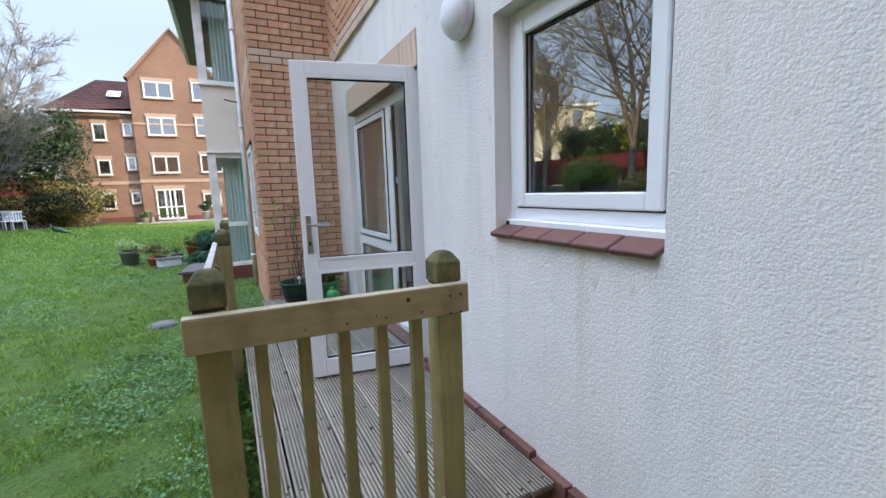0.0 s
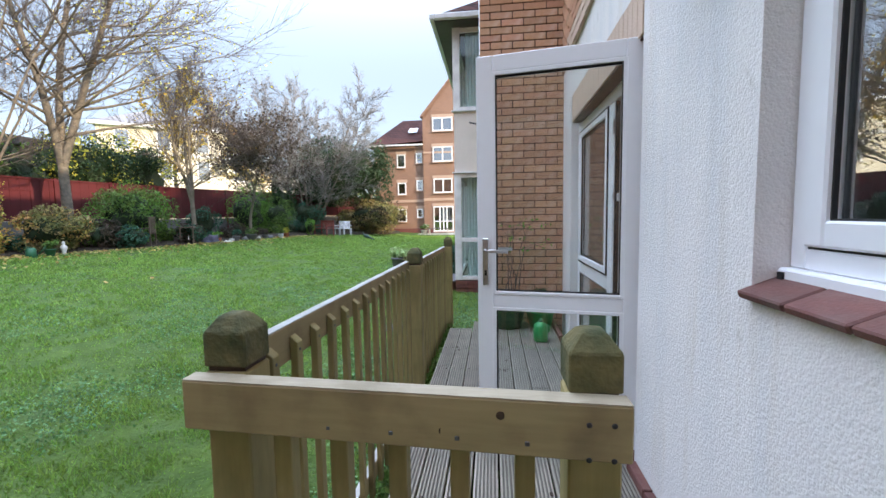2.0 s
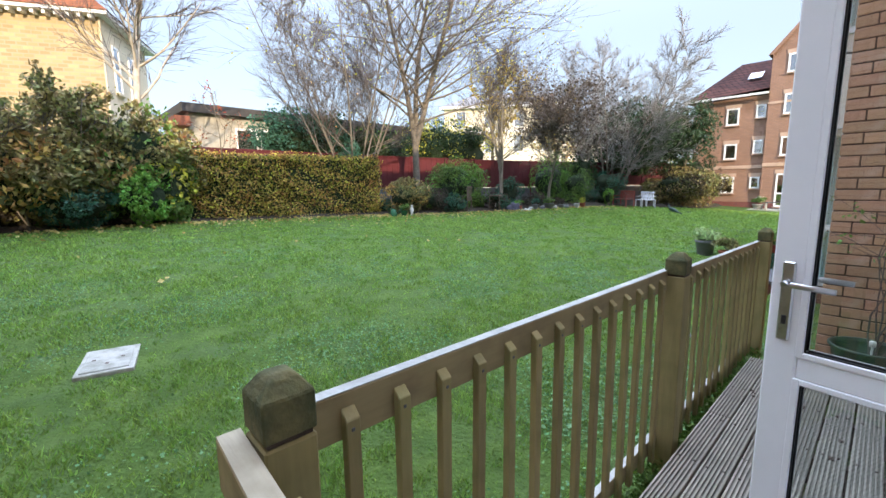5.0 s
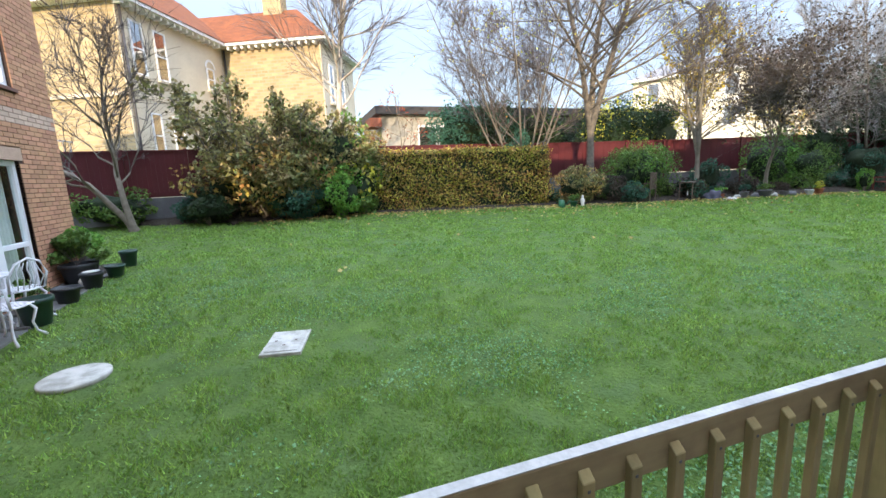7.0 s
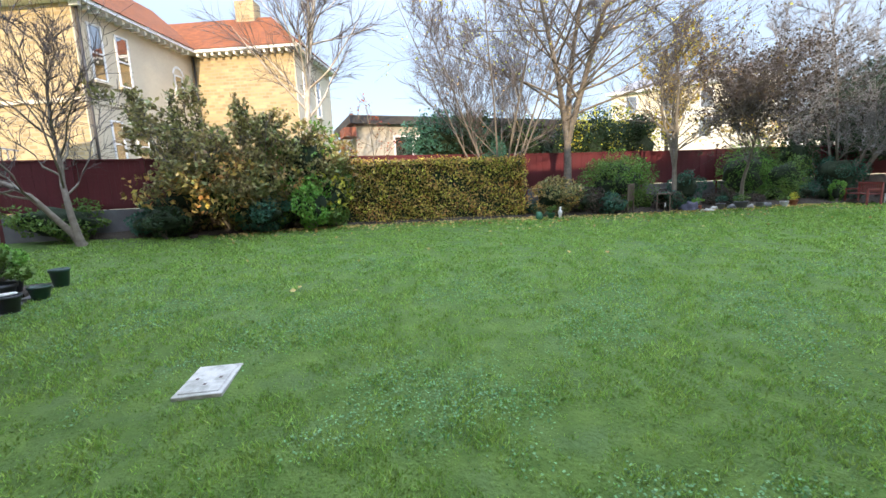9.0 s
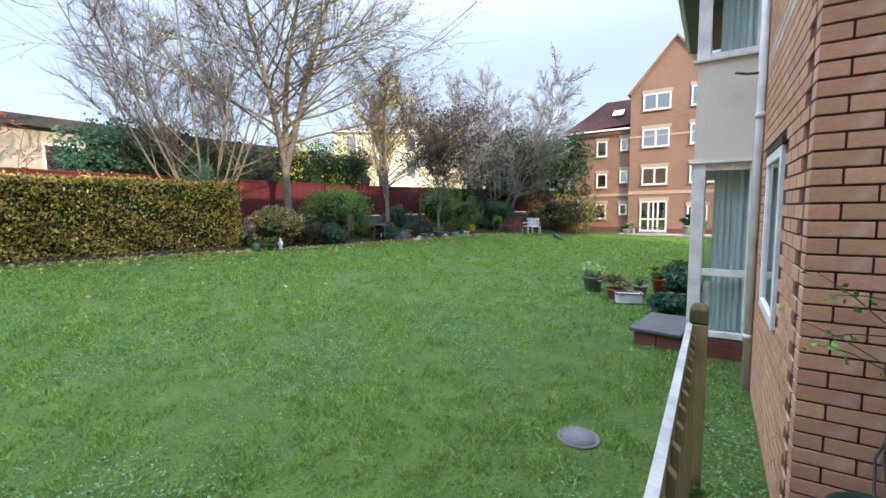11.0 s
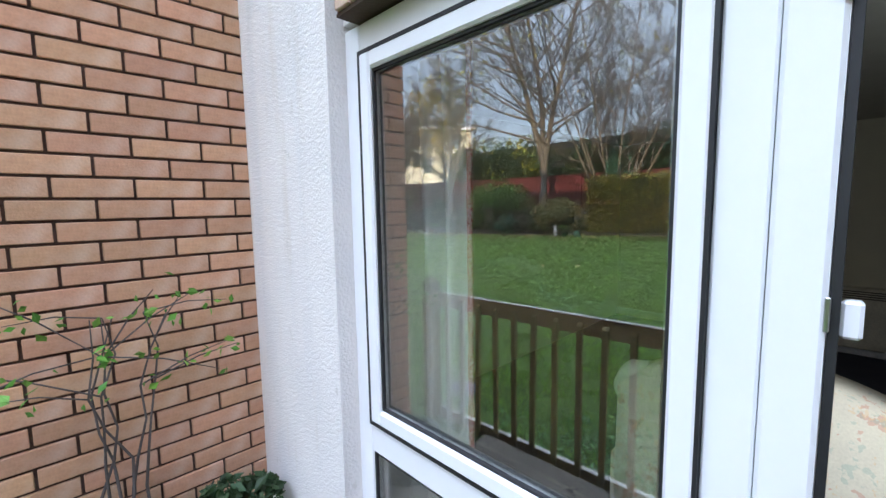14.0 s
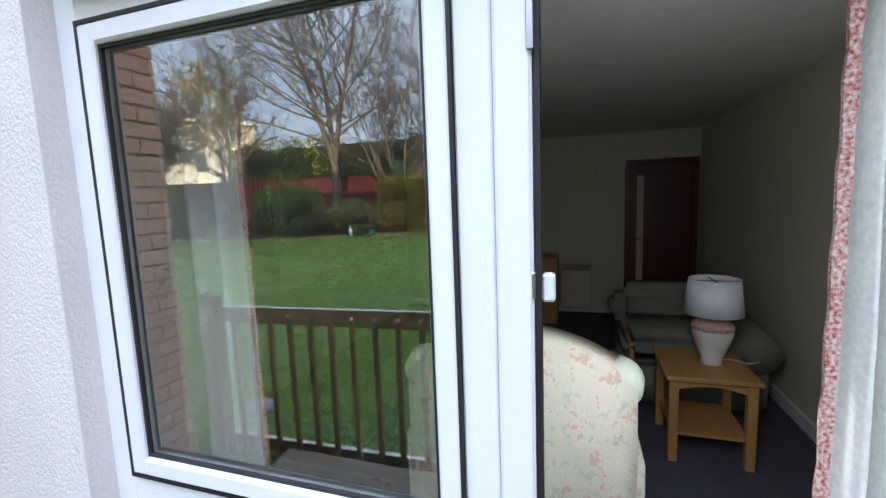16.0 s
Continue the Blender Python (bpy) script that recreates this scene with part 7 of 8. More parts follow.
def climber():
    t = thing("climbing_rose", (0.66, 4.86, DZ), label="thin half-bare climbing rose against the brick pier", category="climbing plant")
    rr = random.Random(5)
    V, F, tips = [], [], []
    for i in range(6):
        x = rr.uniform(-0.03, 0.06) + 0.02
        pts = [Vector((x * 0.5, 0, 0.1))]
        for k in range(7):
            x += rr.gauss(0, 0.03)
            pts.append(Vector((x + (0.05 if i % 2 else -0.02), 0.09 + rr.gauss(0, 0.012), 0.12 + (k + 1) * 0.135)))
        add_tube(V, F, pts, [0.007, 0.006, 0.006, 0.005, 0.004, 0.004, 0.003, 0.002], 5)
        for j in range(2):
            d = Vector((rr.choice((-1, 1)) * rr.uniform(0.3, 1), rr.uniform(-0.35, 0.05), rr.uniform(-0.25, 0.7))).normalized()
            L = rr.uniform(0.15, 0.42)
            q = pts[rr.randint(5, 7)]
            br = [q, q + d * L * 0.5 + Vector((0, -0.01, 0.02)), q + d * L]
            for b_ in br:
                b_.y = min(b_.y, 0.13)
            add_tube(V, F, br, [0.0035, 0.003, 0.0015], 4)
            tips += [br[1], br[2], br[1].lerp(br[2], 0.5), q]
    part("branching_stem", mesh("stems", V, F, M["twig"], True), t)
    pts = [p + Vector((rr.gauss(0, 0.025), min(0, rr.gauss(-0.02, 0.02)), rr.gauss(0, 0.02))) for p in tips * 2]
    part("leaves", leaf_cloud("leaves", pts, 0.042, M["leaf_bright"], 7), t)


climber()


def bench():
    t = thing("bench", (-9.55, 24.75, ground_z(-9.5, 24.7)), -35, "red-brown slatted garden bench at the border", "bench")
    for i in range(4):
        part("seat_slat", box("s", (-0.65, -0.05 - i * 0.11, 0.42), (0.65, 0.04 - i * 0.11, 0.45), M["wood_red"]), t)
    part("top_rail", box("t", (-0.68, 0.06, 0.82), (0.68, 0.11, 0.90), M["wood_red"]), t)
    for i in range(12):
        part("back_slat", box("b", (-0.6 + i * 0.105, 0.07, 0.48), (-0.55 + i * 0.105, 0.09, 0.82), M["wood_red"]), t)
    for x in (-0.66, 0.62):
        part("leg", box("l", (x, -0.42, 0), (x + 0.05, -0.36, 0.60), M["wood_red"]), t)
        part("leg", box("l", (x, 0.05, 0), (x + 0.05, 0.11, 0.85), M["wood_red"]), t)
        part("armrest", box("a", (x, -0.44, 0.60), (x + 0.05, 0.05, 0.64), M["wood_red"]), t)


bench()


def plastic_chair(x, y, rz, label):
    t = thing("plastic_chair", (x, y, ground_z(x, y)), rz, label, "chair", "white plastic chairs")
    part("seat", box("s", (-0.24, -0.22, 0.40), (0.24, 0.22, 0.44), M["white_metal"], 0.015), t)
    for i in range(5):
        part("back_slat", box("b", (-0.2 + i * 0.085, 0.20, 0.44), (-0.14 + i * 0.085, 0.23, 0.82), M["white_metal"], 0.008), t)
    part("top_rail", box("t", (-0.24, 0.19, 0.80), (0.24, 0.24, 0.88), M["white_metal"], 0.015), t)
    for sx in (-0.23, 0.19):
        for sy in (-0.2, 0.17):
            part("leg", box("l", (sx, sy, 0), (sx + 0.04, sy + 0.04, 0.42), M["white_metal"], 0.008), t)
        part("armrest", box("a", (sx - 0.01, -0.2, 0.60), (sx + 0.05, 0.2, 0.63), M["white_metal"], 0.01), t)


plastic_chair(-8.95, 25.4, -20, "white plastic garden chair beside the red bench")
plastic_chair(-8.55, 25.65, 30, "second white plastic chair turned aside")


def wooden_chair(x, y, rz):
    t = thing("wooden_chair", (x, y, ground_z(x, y) + 0.05), rz, "weathered grey-brown folding garden chair in the border", "chair")
    for i in range(6):
        part("seat_slat", box("s", (-0.24, -0.22 + i * 0.075, 0.42), (0.24, -0.17 + i * 0.075, 0.44), M["wood_grey"]), t)
        part("back_slat", box("b", (-0.2 + i * 0.075, 0.22, 0.45), (-0.16 + i * 0.075, 0.24, 1.0), M["wood_grey"]), t)
    part("top_rail", box("t", (-0.24, 0.21, 0.98), (0.24, 0.25, 1.06), M["wood_grey"]), t)
    for sx in (-0.25, 0.21):
        part("leg", box("l", (sx, -0.22, 0), (sx + 0.04, -0.18, 0.62), M["wood_grey"]), t)
        part("leg", box("l", (sx, 0.2, 0), (sx + 0.04, 0.24, 1.0), M["wood_grey"]), t)
        part("armrest", box("a", (sx - 0.01, -0.24, 0.62), (sx + 0.05, 0.2, 0.65), M["wood_grey"]), t)


wooden_chair(-12.15, 14.3, -70)


def clutter():
    def rock(x, y, s, m_, lb, cat):
        t = thing("garden_stone", (x, y, ground_z(x, y)), RND.uniform(0, 90), lb, cat)
        bm = bmesh.new()
        bmesh.ops.create_icosphere(bm, subdivisions=2, radius=s)
        for v in bm.verts:
            v.co *= 0.8 + 0.4 * noise.noise(v.co * 7 + Vector((x, y, 0)))
            v.co.z = max(0, v.co.z * 0.8 + s * 0.3)
        part("stone", finish(bm, "st", m_, True), t)
    for x, y, s, m_, lb in ((-11.2, 17.9, 0.16, M["slab"], "pale rounded rockery stone"), (-11.05, 18.7, 0.2, M["concrete"], "grey rockery stone in the border"), (-10.9, 19.6, 0.16, M["slab"], "pale rockery stone among pots"),
                            (-10.75, 20.4, 0.2, M["concrete"], "grey rockery stone with moss"), (-13.8, -0.4, 0.14, M["soil"], "dark edging stone by the bed")):
        rock(x, y, s, m_, lb, "stone")
    for x, y, r, h, m_, pl, lb in ((-11.15, 18.2, 0.16, 0.25, "grey_pot", "leaf_teal", "grey pot in the rockery"), (-10.95, 19.1, 0.24, 0.3, "concrete", "leaf_mid", "stone trough pot with green plants"),
                                   (-10.8, 20.0, 0.15, 0.22, "grey_pot", "leaf_purple", "grey pot of dark heather"), (-11.35, 17.2, 0.14, 0.2, "terracotta", "leaf_bright", "small terracotta pot in the border"),
                                   (-10.6, 21.2, 0.15, 0.22, "white_metal", "leaf_mid", "small white pot in the border"), (-12.25, 11.0, 0.14, 0.2, "green_plastic", "leaf_mid", "green plastic pot beside the bronze bush"),
                                   (-10.55, 21.7, 0.16, 0.25, "terracotta", "leaf_yg", "terracotta pot of yellow-green leaves")):
        pot(x, y, r, h, M[m_], lb, M[pl], 220, 0.08, 0.15, 1.4)
    t = thing("watering_can", (-12.2, 10.45, ground_z(-12.2, 10.45)), 40, "teal green watering can on the lawn edge", "watering can")
    part("body", lathe("b", [(0.11, 0), (0.12, 0.02), (0.11, 0.24), (0.07, 0.27), (0.05, 0.27)], M["green_plastic"], 18), t)
    part("spout", tube("s", [(0.1, 0, 0.06), (0.2, 0, 0.16), (0.32, 0, 0.30)], [0.03, 0.02, 0.015], M["green_plastic"], 8), t)
    part("handle", tube("h", [(-0.1, 0, 0.08), (-0.2, 0, 0.18), (-0.1, 0, 0.32), (0.04, 0, 0.27)], 0.012, M["green_plastic"], 8), t)
    t = thing("garden_ornament", (-12.2, 11.35, ground_z(-12.2, 11.3)), label="white stone garden ornament in front of the bronze bush", category="ornament")
    t.scale = (0.62, 0.62, 0.62)
    part("ornament", lathe("o", [(0.10, 0), (0.11, 0.05), (0.07, 0.12), (0.13, 0.28), (0.14, 0.38), (0.08, 0.46), (0.05, 0.50), (0.08, 0.56), (0.05, 0.63), (0.005, 0.66)], M["ceramic"], 16), t)
    # long-tailed bird standing still, built as one plain dark shape
    t = thing("bird_figure", (-6.42, 22.65, ground_z(-6.4, 22.6)), 150, "dark long-tailed bird figure in the middle of the grass", "ornament")
    part("ornament", tube("o", [(-0.62, 0, 0.05), (-0.35, 0, 0.12), (-0.1, 0, 0.20), (0.1, 0, 0.24), (0.2, 0, 0.32), (0.23, 0, 0.42), (0.30, 0, 0.44)], [0.02, 0.05, 0.10, 0.09, 0.045, 0.04, 0.012], M["dark_green"], 10), t)
    t = thing("small_table", (-11.75, 15.9, ground_z(-11.7, 15.9) + 0.05), -60, "small weathered wooden frame table in the border", "table")
    part("top", box("t", (-0.25, -0.25, 0.62), (0.25, 0.25, 0.66), M["wood_grey"]), t)
    for sx in (-0.24, 0.2):
        for sy in (-0.24, 0.2):
            part("leg", box("l", (sx, sy, 0), (sx + 0.04, sy + 0.04, 0.62), M["wood_grey"]), t)
    t = thing("sign_card", (-11.6, 15.75, ground_z(-11.6, 15.7) + 0.2), -60, "small white card among the border plants", "card")
    part("card", box("c", (-0.1, 0, 0), (0.1, 0.01, 0.16), M["ceramic"], 0.002), t)
    t = thing("covered_heap", (-11.5, 17.0, ground_z(-11.5, 17)), 20, "dark blue sheet over a low garden heap", "cover")
    bm = bmesh.new()
    bmesh.ops.create_icosphere(bm, subdivisions=3, radius=0.42)
    for v in bm.verts:
        v.co *= 0.85 + 0.5 * noise.noise(v.co * 4)
        v.co.z = max(0, v.co.z * 0.9)
    part("sheet", finish(bm, "sh", M["carpet"], True), t)
    t = thing("white_sack", (-11.05, 17.35, ground_z(-11, 17.3)), 10, "crumpled white bag at the lawn edge", "bag")
    bm = bmesh.new()
    bmesh.ops.create_icosphere(bm, subdivisions=3, radius=0.24)
    for v in bm.verts:
        v.co *= 0.8 + 0.7 * noise.noise(v.co * 8)
        v.co.z = max(0, v.co.z * 0.5)
    part("bag", finish(bm, "sh", M["ceramic"], True), t)
    # before the far flats
    t = thing("garden_bench", (-3.4, 30.4, 0.06), 0, "low dark bench before the far french windows", "bench")
    part("seat", box("s", (-0.8, -0.2, 0.38), (0.8, 0.2, 0.43), M["slate_block"]), t)
    for x in (-0.7, 0.62):
        part("leg", box("l", (x, -0.15, 0), (x + 0.08, 0.15, 0.38), M["slab"]), t)
    pot(-4.45, 30.5, 0.28, 0.3, M["slab"], "pale planter full of white flowers", M["leaf_mid"], 300, 0.12, 0.24, 1.3, z=0.06, petals=M["petal"])
    pot(-1.25, 30.7, 0.28, 0.55, M["slab"], "tall pale pot with a dark leafy shrub", M["leaf_dark"], 700, 0.12, 0.34, 1.4, z=0.06)
    pot(-0.6, 30.5, 0.22, 0.35, M["slab"], "pale pot with a green shrub by the flats", M["leaf_mid"], 500, 0.12, 0.3, 1.4, z=0.06)


clutter()


# ------------------------------------------------------------ the sitting room
def soft(name, a, b, material, r=0.06, seg=3):
    bm = bmesh.new()
    add_box(bm, a, b)
    bmesh.ops.bevel(bm, geom=bm.edges[:], offset=r, segments=seg, affect="EDGES", clamp_overlap=True)
    return finish(bm, name, material, True)


def armchair():
    t = thing("armchair", (1.92, 2.85, RZ), label="cream floral upholstered armchair with its back to the window", category="armchair")
    bm = bmesh.new()
    n = 18
    prof = []
    for i in range(n + 1):
        f = i / n
        z = 0.80 + 0.13 * math.sin(math.pi * f) ** 0.7
        prof.append((f * 0.80, z))
    for x in (0.0, 0.18):
        prof_v = [bm.verts.new((x + 0.02, y, z)) for y, z in prof]
        low = [bm.verts.new((x, y, 0.08)) for y, z in prof]
        if x == 0.0:
            a_, b_ = prof_v, low
        else:
            for i in range(n):
                bm.faces.new((a_[i], a_[i + 1], prof_v[i + 1], prof_v[i]))
                bm.faces.new((b_[i], low[i], low[i + 1], b_[i + 1]))
                bm.faces.new((a_[i], b_[i], b_[i + 1], a_[i + 1]))
                bm.faces.new((prof_v[i], prof_v[i + 1], low[i + 1], low[i]))
            bm.faces.new((a_[0], prof_v[0], low[0], b_[0]))
            bm.faces.new((a_[n], b_[n], low[n], prof_v[n]))
    part("backrest", finish(bm, "back", M["floral"], True, 0.0), t)
    for y in (-0.03, 0.71):
        part("armrest", tube("arm", [(0.02, y + 0.06, 0.80), (0.10, y + 0.06, 0.80), (0.30, y + 0.06, 0.74), (0.55, y + 0.06, 0.62), (0.78, y + 0.06, 0.60)], [0.045, 0.062, 0.07, 0.08, 0.08], M["wing"], 14), t, "rounded pale green-cream wing")
        part("arm_panel", soft("ap", (0.02, y, 0.08), (0.76, y + 0.12, 0.60), M["floral"], 0.03), t)
    part("seat", soft("seat", (0.16, 0.10, 0.20), (0.80, 0.70, 0.46), M["floral"], 0.07), t)
    part("cushion", soft("cu", (0.17, 0.14, 0.46), (0.32, 0.66, 0.86), M["floral"], 0.07), t, "loose floral back cushion")
    for x in (0.05, 0.68):
        for y in (0.04, 0.70):
            part("foot", box("f", (x, y, 0), (x + 0.05, y + 0.05, 0.085), M["oak"]), t)


armchair()
bpy.data.objects["armchair"].scale = (1, 1, 1.18)


def sofa():
    t = thing("sofa", (3.72, 1.76, RZ), label="sage green two-seat sofa with a round arm and frilled base", category="sofa")
    part("body", soft("b", (0.02, 0.04, 0.04), (0.95, 0.96, 0.36), M["sofa"], 0.04), t, "valanced base")
    part("seat", soft("s", (-0.02, 0.12, 0.36), (0.75, 0.96, 0.56), M["sofa"], 0.08), t)
    part("backrest", soft("r", (0.62, 0.06, 0.36), (0.98, 0.96, 0.80), M["sofa"], 0.10), t)
    part("armrest", tube("a", [(0.0, 0.12, 0.47), (0.30, 0.11, 0.50), (0.80, 0.10, 0.54)], [0.13, 0.13, 0.12], M["sofa"], 16), t)
    part("armrest", tube("a", [(0.72, 0.92, 0.55), (0.86, 0.94, 0.57), (0.98, 0.94, 0.57)], [0.06, 0.07, 0.07], M["sofa"], 12), t)


sofa()


def side_table():
    t = thing("side_table", (3.12, 2.09, RZ), label="light oak side table with a lower shelf and arched rails", category="table")
    W, D, H = 0.44, 0.46, 0.53
    part("tabletop", box("t", (-0.02, -0.02, H - 0.028), (D + 0.02, W + 0.02, H), M["oak"], 0.006), t)
    for x in (0.0, D - 0.05):
        for y in (0.0, W - 0.05):
            part("leg", box("l", (x, y, 0), (x + 0.05, y + 0.05, H - 0.029), M["oak"], 0.004), t)
    part("shelf", box("s", (0.02, 0.02, 0.16), (D - 0.02, W - 0.02, 0.18), M["oak"], 0.003), t)
    for k, (x0, y0, dx, dy) in enumerate(((0.01, 0.05, 0, 1), (D - 0.03, 0.05, 0, 1), (0.05, 0.01, 1, 0), (0.05, W - 0.03, 1, 0))):
        L = (W if dy else D) - 0.10
        vs = []
        n = 10
        for i in range(n + 1):
            f = i / n
            zz = H - 0.085 + 0.030 * math.sin(math.pi * f)
            for off in (0, 0.02):
                x, y = x0 + dx * L * f + dy * off, y0 + dy * L * f + dx * off
                vs += [(x, y, zz), (x, y, H - 0.029)]
        fs = []
        for i in range(n):
            b = 4 * i
            fs += [(b, b + 4, b + 5, b + 1), (b + 2, b + 3, b + 7, b + 6), (b, b + 2, b + 6, b + 4)]
        part("apron", mesh("ap", vs, fs, M["oak"]), t)


side_table()


def nest_table():
    t = thing("low_table", (3.62, 2.28, RZ), label="plain oak low table tucked behind the side table", category="table")
    part("tabletop", box("t", (0.14, -0.02, 0.46), (0.42, 0.40, 0.49), M["oak"], 0.005), t)
    part("side_panel", box("s", (0.16, 0.36, 0), (0.40, 0.39, 0.459), M["oak"], 0.003), t)
    part("side_panel", box("s", (0.16, 0.0, 0), (0.40, 0.03, 0.459), M["oak"], 0.003), t)


nest_table()


def lamp():
    t = thing("table_lamp", (3.36, 2.26, RZ + 0.53), label="white ceramic urn lamp with floral collar and white drum shade", category="table lamp")
    part("base", lathe("b", [(0.055, 0), (0.06, 0.012), (0.055, 0.03), (0.07, 0.07), (0.105, 0.17), (0.115, 0.225), (0.108, 0.25), (0.09, 0.268), (0.05, 0.285), (0.022, 0.30)], M["ceramic"], 28), t)
    part("floral_band", lathe("f", [(0.1165, 0.222), (0.111, 0.248), (0.0925, 0.267), (0.055, 0.283)], M["trim_red"], 28), t, "band of small red flowers")
    part("stem", lathe("s", [(0.012, 0.30), (0.012, 0.36)], M["brass"], 10), t)
    sv, sf, n = [], [], 36
    for r, z in ((0.158, 0.315), (0.136, 0.525), (0.134, 0.525), (0.156, 0.315)):
        sv += [(r * math.cos(6.2832 * i / n), r * math.sin(6.2832 * i / n), z) for i in range(n)]
    for j in range(4):
        sf += [(j * n + i, j * n + (i + 1) % n, ((j + 1) % 4) * n + (i + 1) % n, ((j + 1) % 4) * n + i) for i in range(n)]
    part("shade", mesh("sh", sv, sf, M["shade"], True), t)
    part("shade_ring", boxes("r", [((-0.134, -0.003, 0.510), (0.134, 0.003, 0.514)), ((-0.003, -0.134, 0.5105), (0.003, 0.134, 0.5135))], M["dark_metal"]), t)
    part("cable", tube("c", [(0.04, -0.03, 0.006), (0.08, -0.12, 0.005), (0.02, -0.20, 0.005), (0.06, -0.27, 0.005)], 0.003, M["gutter"], 6), t, "white flex on the table top")


lamp()


def room_door():
    t = thing("door_2", (6.40, 1.66, RZ), label="dark mahogany room door with a narrow glazed strip", category="door", kind="structure")
    part("leaf", boxes("l", [((0.0, 0.04, 0.005), (0.045, 0.58, 1.94)), ((0.0, 0.66, 0.005), (0.045, 0.74, 1.94)), ((0.0, 0.58, 0.005), (0.045, 0.66, 0.25)), ((0.0, 0.58, 1.80), (0.045, 0.66, 1.94))], M["red_door"], bevel=0.003), t)
    part("glass_strip", box("g", (0.015, 0.58, 0.25), (0.03, 0.66, 1.80), M["room_wall"], 0.001), t, "pale glazed strip")
    part("architrave", boxes("a", [((-0.02, -0.03, 0), (0.0, 0.038, 1.995)), ((-0.02, 0.742, 0), (0.0, 0.80, 1.995)), ((-0.02, 0.038, 1.945), (0.0, 0.742, 1.995))], M["red_door"], bevel=0.003), t)
    part("frame", boxes("fr", [((0.0, 0.0, 0), (0.09, 0.039, 1.98)), ((0.0, 0.741, 0), (0.09, 0.78, 1.98)), ((0.0, 0.039, 1.941), (0.09, 0.741, 1.98))], M["red_door"]), t)
    part("door_handle", tube("h", [(0.0, 0.70, 1.0), (-0.05, 0.70, 1.0), (-0.05, 0.60, 1.0)], 0.009, M["brass"], 8), t, "brass lever")
    part("hall_wall", boxes("hw", [((7.6, 1.0, 0), (7.7, 3.2, 2.7)), ((6.5, 1.0, 2.6), (7.6, 3.2, 2.68))], M["room_dark"]), kind="structure")


room_door()


def heater():
    t = thing("storage_heater", (6.40, 2.86, RZ + 0.10), label="cream wall-mounted storage heater with a darker top", category="heater")
    part("body", box("b", (-0.17, 0, 0), (-0.002, 0.40, 0.60), M["heater"], 0.012), t)
    part("grille", boxes("g", [((-0.174, 0.02, 0.50 + i * 0.022), (-0.1705, 0.38, 0.511 + i * 0.022)) for i in range(4)], M["wood_grey"]), t, "dark grille")
    s = thing("socket", (6.385, 2.72, RZ + 0.10), label="white double wall socket", category="socket")
    part("plate", box("p", (0, 0, 0), (0.014, 0.10, 0.07), M["ceramic"], 0.003), s)
    c = thing("cabinet", (5.6, 3.27, RZ), label="dark wooden cabinet against the far wall", category="cabinet")
    part("body", box("b", (0, 0, 0.05), (0.45, 0.8, 0.85), M["oak"], 0.006), c)
    part("plinth", box("p", (0.02, 0.02, 0), (0.43, 0.78, 0.05), M["wood_grey"], 0.002), c)


heater()


def curtain(y0, y1, label, trim_at, x0=WX + 0.34, zb=RZ + 0.03, zt=2.42):
    t = thing("curtain", (0, 0, 0), label=label, category="curtain")
    n = 90
    vs, rows = [], 9
    for j in range(rows):
        z = zb + (zt - zb) * j / (rows - 1)
        for i in range(n + 1):
            f = i / n
            vs.append((x0 + 0.035 * math.sin(f * 34) + 0.008 * math.sin(f * 71 + j * 0.6), y0 + (y1 - y0) * f + 0.006 * math.sin(j * 0.9 + f * 6), z))
    fs = [(j * (n + 1) + i, j * (n + 1) + i + 1, (j + 1) * (n + 1) + i + 1, (j + 1) * (n + 1) + i) for j in range(rows - 1) for i in range(n)]
    part("fabric", mesh("c", vs, fs, M["curtain"], True), t)
    xe = x0 - 0.012
    tv = []
    for j in range(41):
        z = zb + (zt - zb) * j / 40
        w = 0.009 + 0.002 * math.sin(j * 2.1)
        tv += [(xe - 0.004, trim_at - w, z), (xe - 0.004, trim_at + w, z), (xe + 0.005, trim_at + w, z), (xe + 0.005, trim_at - w, z)]
    tf = []
    for j in range(40):
        for k in range(4):
            tf.append((4 * j + k, 4 * j + (k + 1) % 4, 4 * j + 4 + (k + 1) % 4, 4 * j + 4 + k))
    part("trim", mesh("t", tv, tf, M["trim_red"]), t, "red and cream patterned braid")
    part("rail", tube("r", [(x0, min(y0, y1) - 0.03, zt + 0.01), (x0, max(y0, y1) + 0.03, zt + 0.01)], 0.012, M["gutter"], 8), t)


curtain(3.93, 4.47, "cream pleated curtain with a red patterned edge behind the big pane", 3.92)
curtain(2.627, 2.40, "cream pleated curtain with a red edge beside the open door", 2.637, WX + 0.22, 0.37, 2.165)


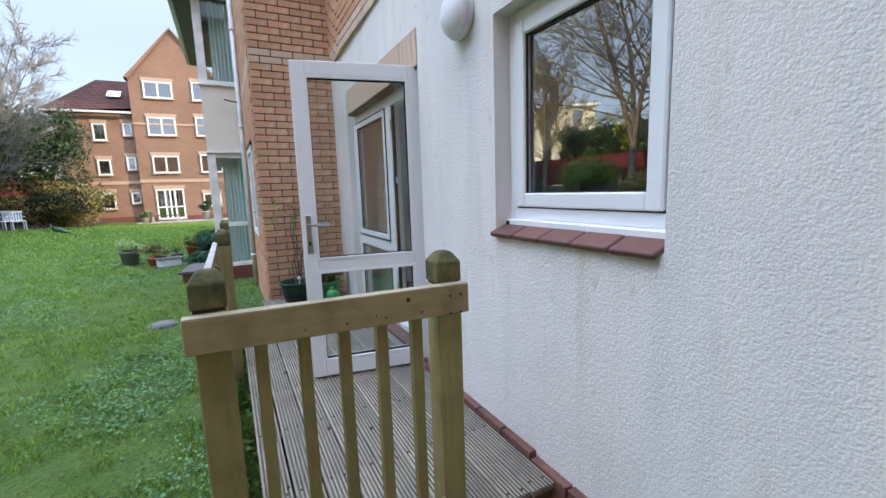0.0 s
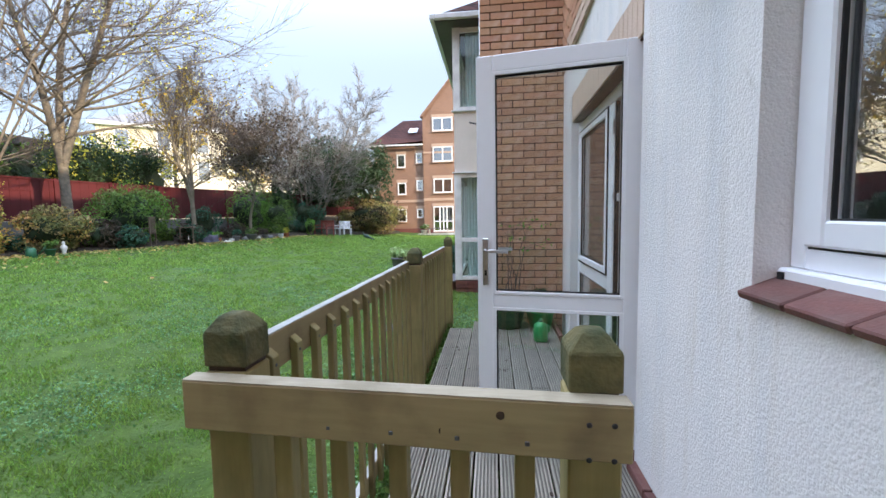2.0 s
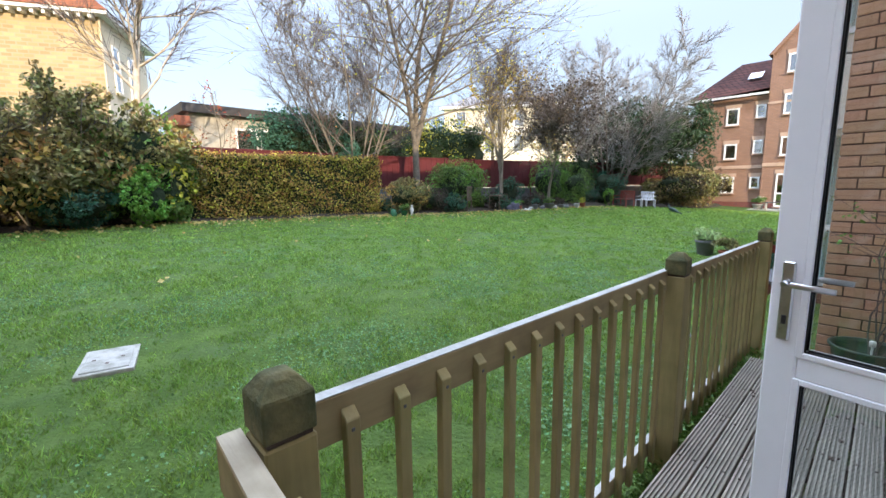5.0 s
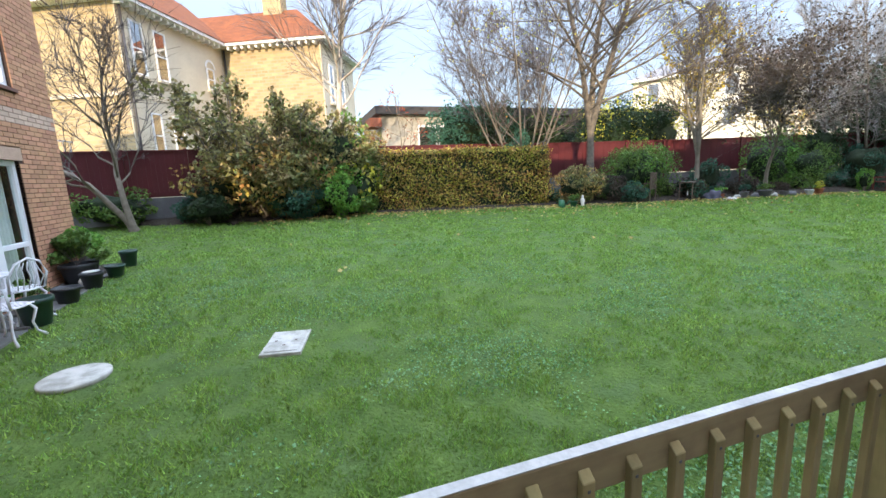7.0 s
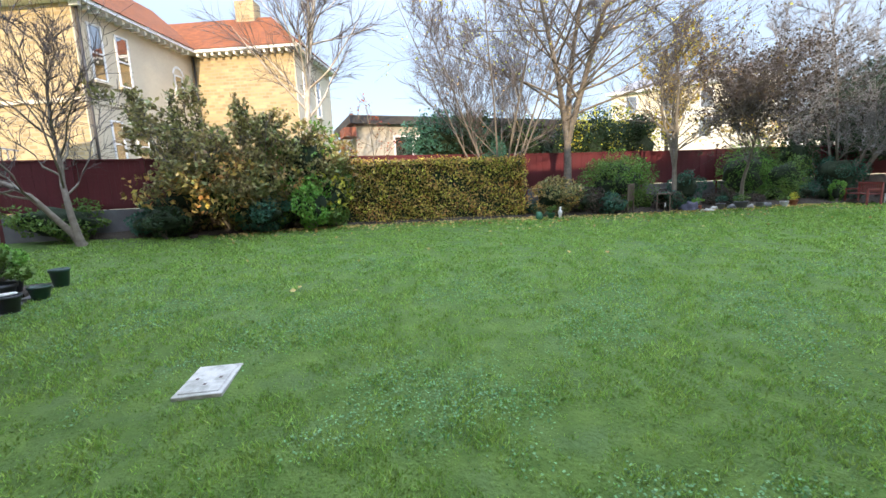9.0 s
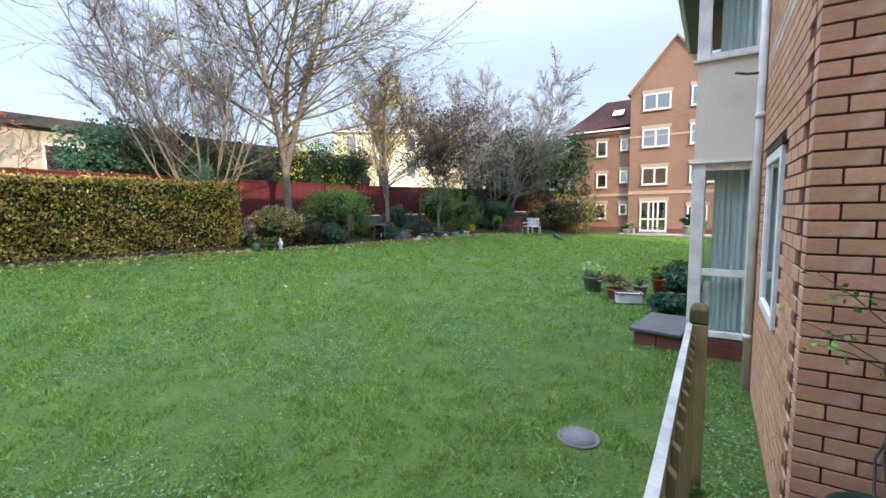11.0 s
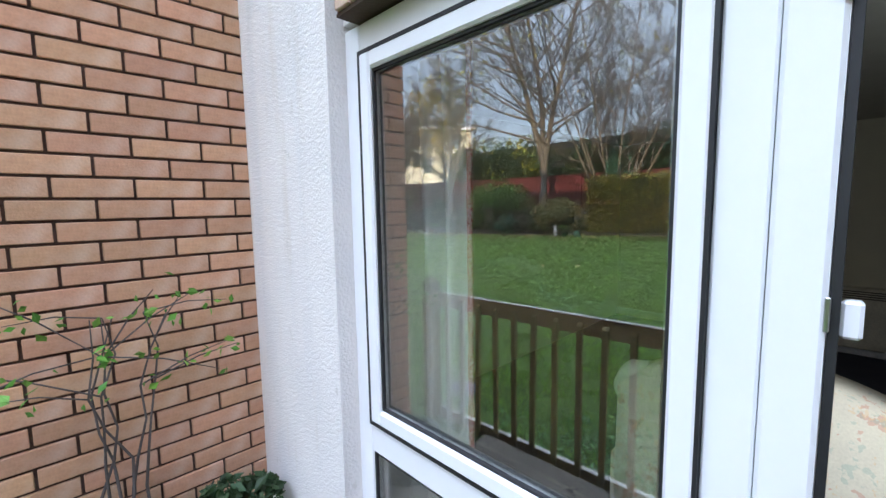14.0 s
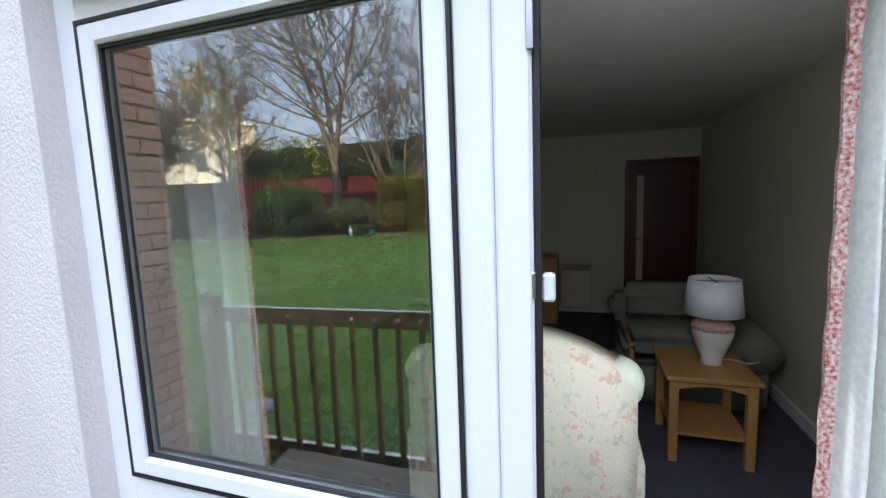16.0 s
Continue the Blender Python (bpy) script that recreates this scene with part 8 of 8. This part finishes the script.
# ------------------------------------------------------------ masonry pieces
def pier_bricks():
    t = thing("brick_pier", label="orange brick pier in stretcher bond with dark joints", category="brick wall", kind="structure")
    full = box("brick", (0.005, 0, 0.006), (0.231, 0.10, 0.072), M["brick"], 0.0025)
    cache = {}
    XE = WX + 0.118
    count = 0
    stuffs, pale = [], []
    for k in range(-1, 105):
        z = 0.0046 + 0.077 * k
        if z < -0.05:
            z = -0.02
        x = 0.476 if k % 2 == 0 else 0.593
        xs = [PX] + [x + 0.236 * i for i in range(5) if x + 0.236 * i < XE - 0.02] + [XE]
        for a, b in zip(xs, xs[1:]):
            if count < 285 and 2 <= k <= 46:
                w = round(b - a, 3)
                key = (w, k in (38, 39))
                if key not in cache:
                    cache[key] = box("brick", (0.005, 0, 0.006), (w - 0.005, 0.10, 0.072), M["brick_pale" if key[1] else "brick"], 0.0025)
                part("brick", cache[key], t, at=Matrix.Translation((a, PY + RND.uniform(0, 0.002), z)) @ pose(0, 0, 0, 0, 0, RND.uniform(-0.25, 0.25)))
                count += 1
            else:
                (pale if k in (38, 39) else stuffs).append(((a + 0.005, PY, z + 0.006), (b - 0.005, PY + 0.1, z + 0.071)))
    for k in range(0, 105):
        z = 0.0046 + 0.077 * k
        y = PY + 0.11 + (0.118 if k % 2 else 0.0)
        while y < 8.15:
            e = min(y + 0.226, 8.18)
            if not (y < 6.85 and e > 5.92 and 0.90 < z < 2.19):
                (pale if k in (38, 39) else stuffs).append(((PX, y + 0.005, z + 0.006), (PX + 0.1, e, z + 0.071)))
            y += 0.236
    for k in range(38, 105):
        z = 0.0046 + 0.077 * k
        y = -2.5 + (0.118 if k % 2 else 0.0)
        while y < PY - 0.02:
            (pale if k in (38, 39) else stuffs).append(((WX + outward(y), y + 0.005, z + 0.006), (WX + 0.12, min(y + 0.231, PY - 0.002), z + 0.071)))
            y += 0.236
    me = quick_boxes("bricks", stuffs, M["brick_i"])
    part("bricks", me, t, kind="stuff")
    part("bricks", quick_boxes("bricks", pale, M["brick_pale"]), t, "paler band of bricks", kind="stuff")


def quick_boxes(name, items, material):
    vs, fs = [], []
    for a, b in items:
        n = len(vs)
        vs += [(x, y, z) for x in (a[0], b[0]) for y in (a[1], b[1]) for z in (a[2], b[2])]
        fs += [tuple(n + i for i in f) for f in ((0, 1, 3, 2), (4, 6, 7, 5), (0, 4, 5, 1), (2, 3, 7, 6), (0, 2, 6, 4), (1, 5, 7, 3))]
    return mesh(name, vs, fs, material)


pier_bricks()


def wing_bricks():
    red, pale = [], []
    Y = -2.5
    for k in range(0, 105):
        z = -0.02 + 0.076 * k
        x = -9.0 + (0.118 if k % 2 else 0)
        if k % 2:
            red.append(((-9.0, Y - 0.1, z + 0.006), (-8.887, Y + 0.012, z + 0.071)))
        while x < WX:
            e = min(x + 0.226, WX)
            spans = [(x + 0.005, e)]
            for h0, h1, lo, hi in ((-7.72, -5.60, 0.23, 2.24), (-7.825, -5.495, 2.235, 2.46), (-8.005, -5.945, 3.28, 3.36), (-7.955, -5.995, 3.36, 4.74)):
                if lo < z < hi:
                    spans = [q for a, b in spans for q in ((a, min(b, h0)), (max(a, h1), b)) if q[1] - q[0] > 0.015]
            for a, b in spans:
                (pale if 2.86 < z < 3.08 else red).append(((a, Y - 0.1, z + 0.006), (b, Y + 0.012, z + 0.071)))
            x += 0.236
    t = thing("wing_face", label="orange brick face of the wing with a pale band", category="brick wall", kind="structure")
    part("bricks", quick_boxes("bricks", red, M["brick_i"]), t, kind="stuff")
    part("bricks", quick_boxes("bricks", pale, M["brick_pale"]), t, "pale band", kind="stuff")


wing_bricks()

for ob in bpy.data.objects:
    if ob.type == "MESH" and ob.name.split(".")[0] == "pane":
        ob.visible_shadow = False
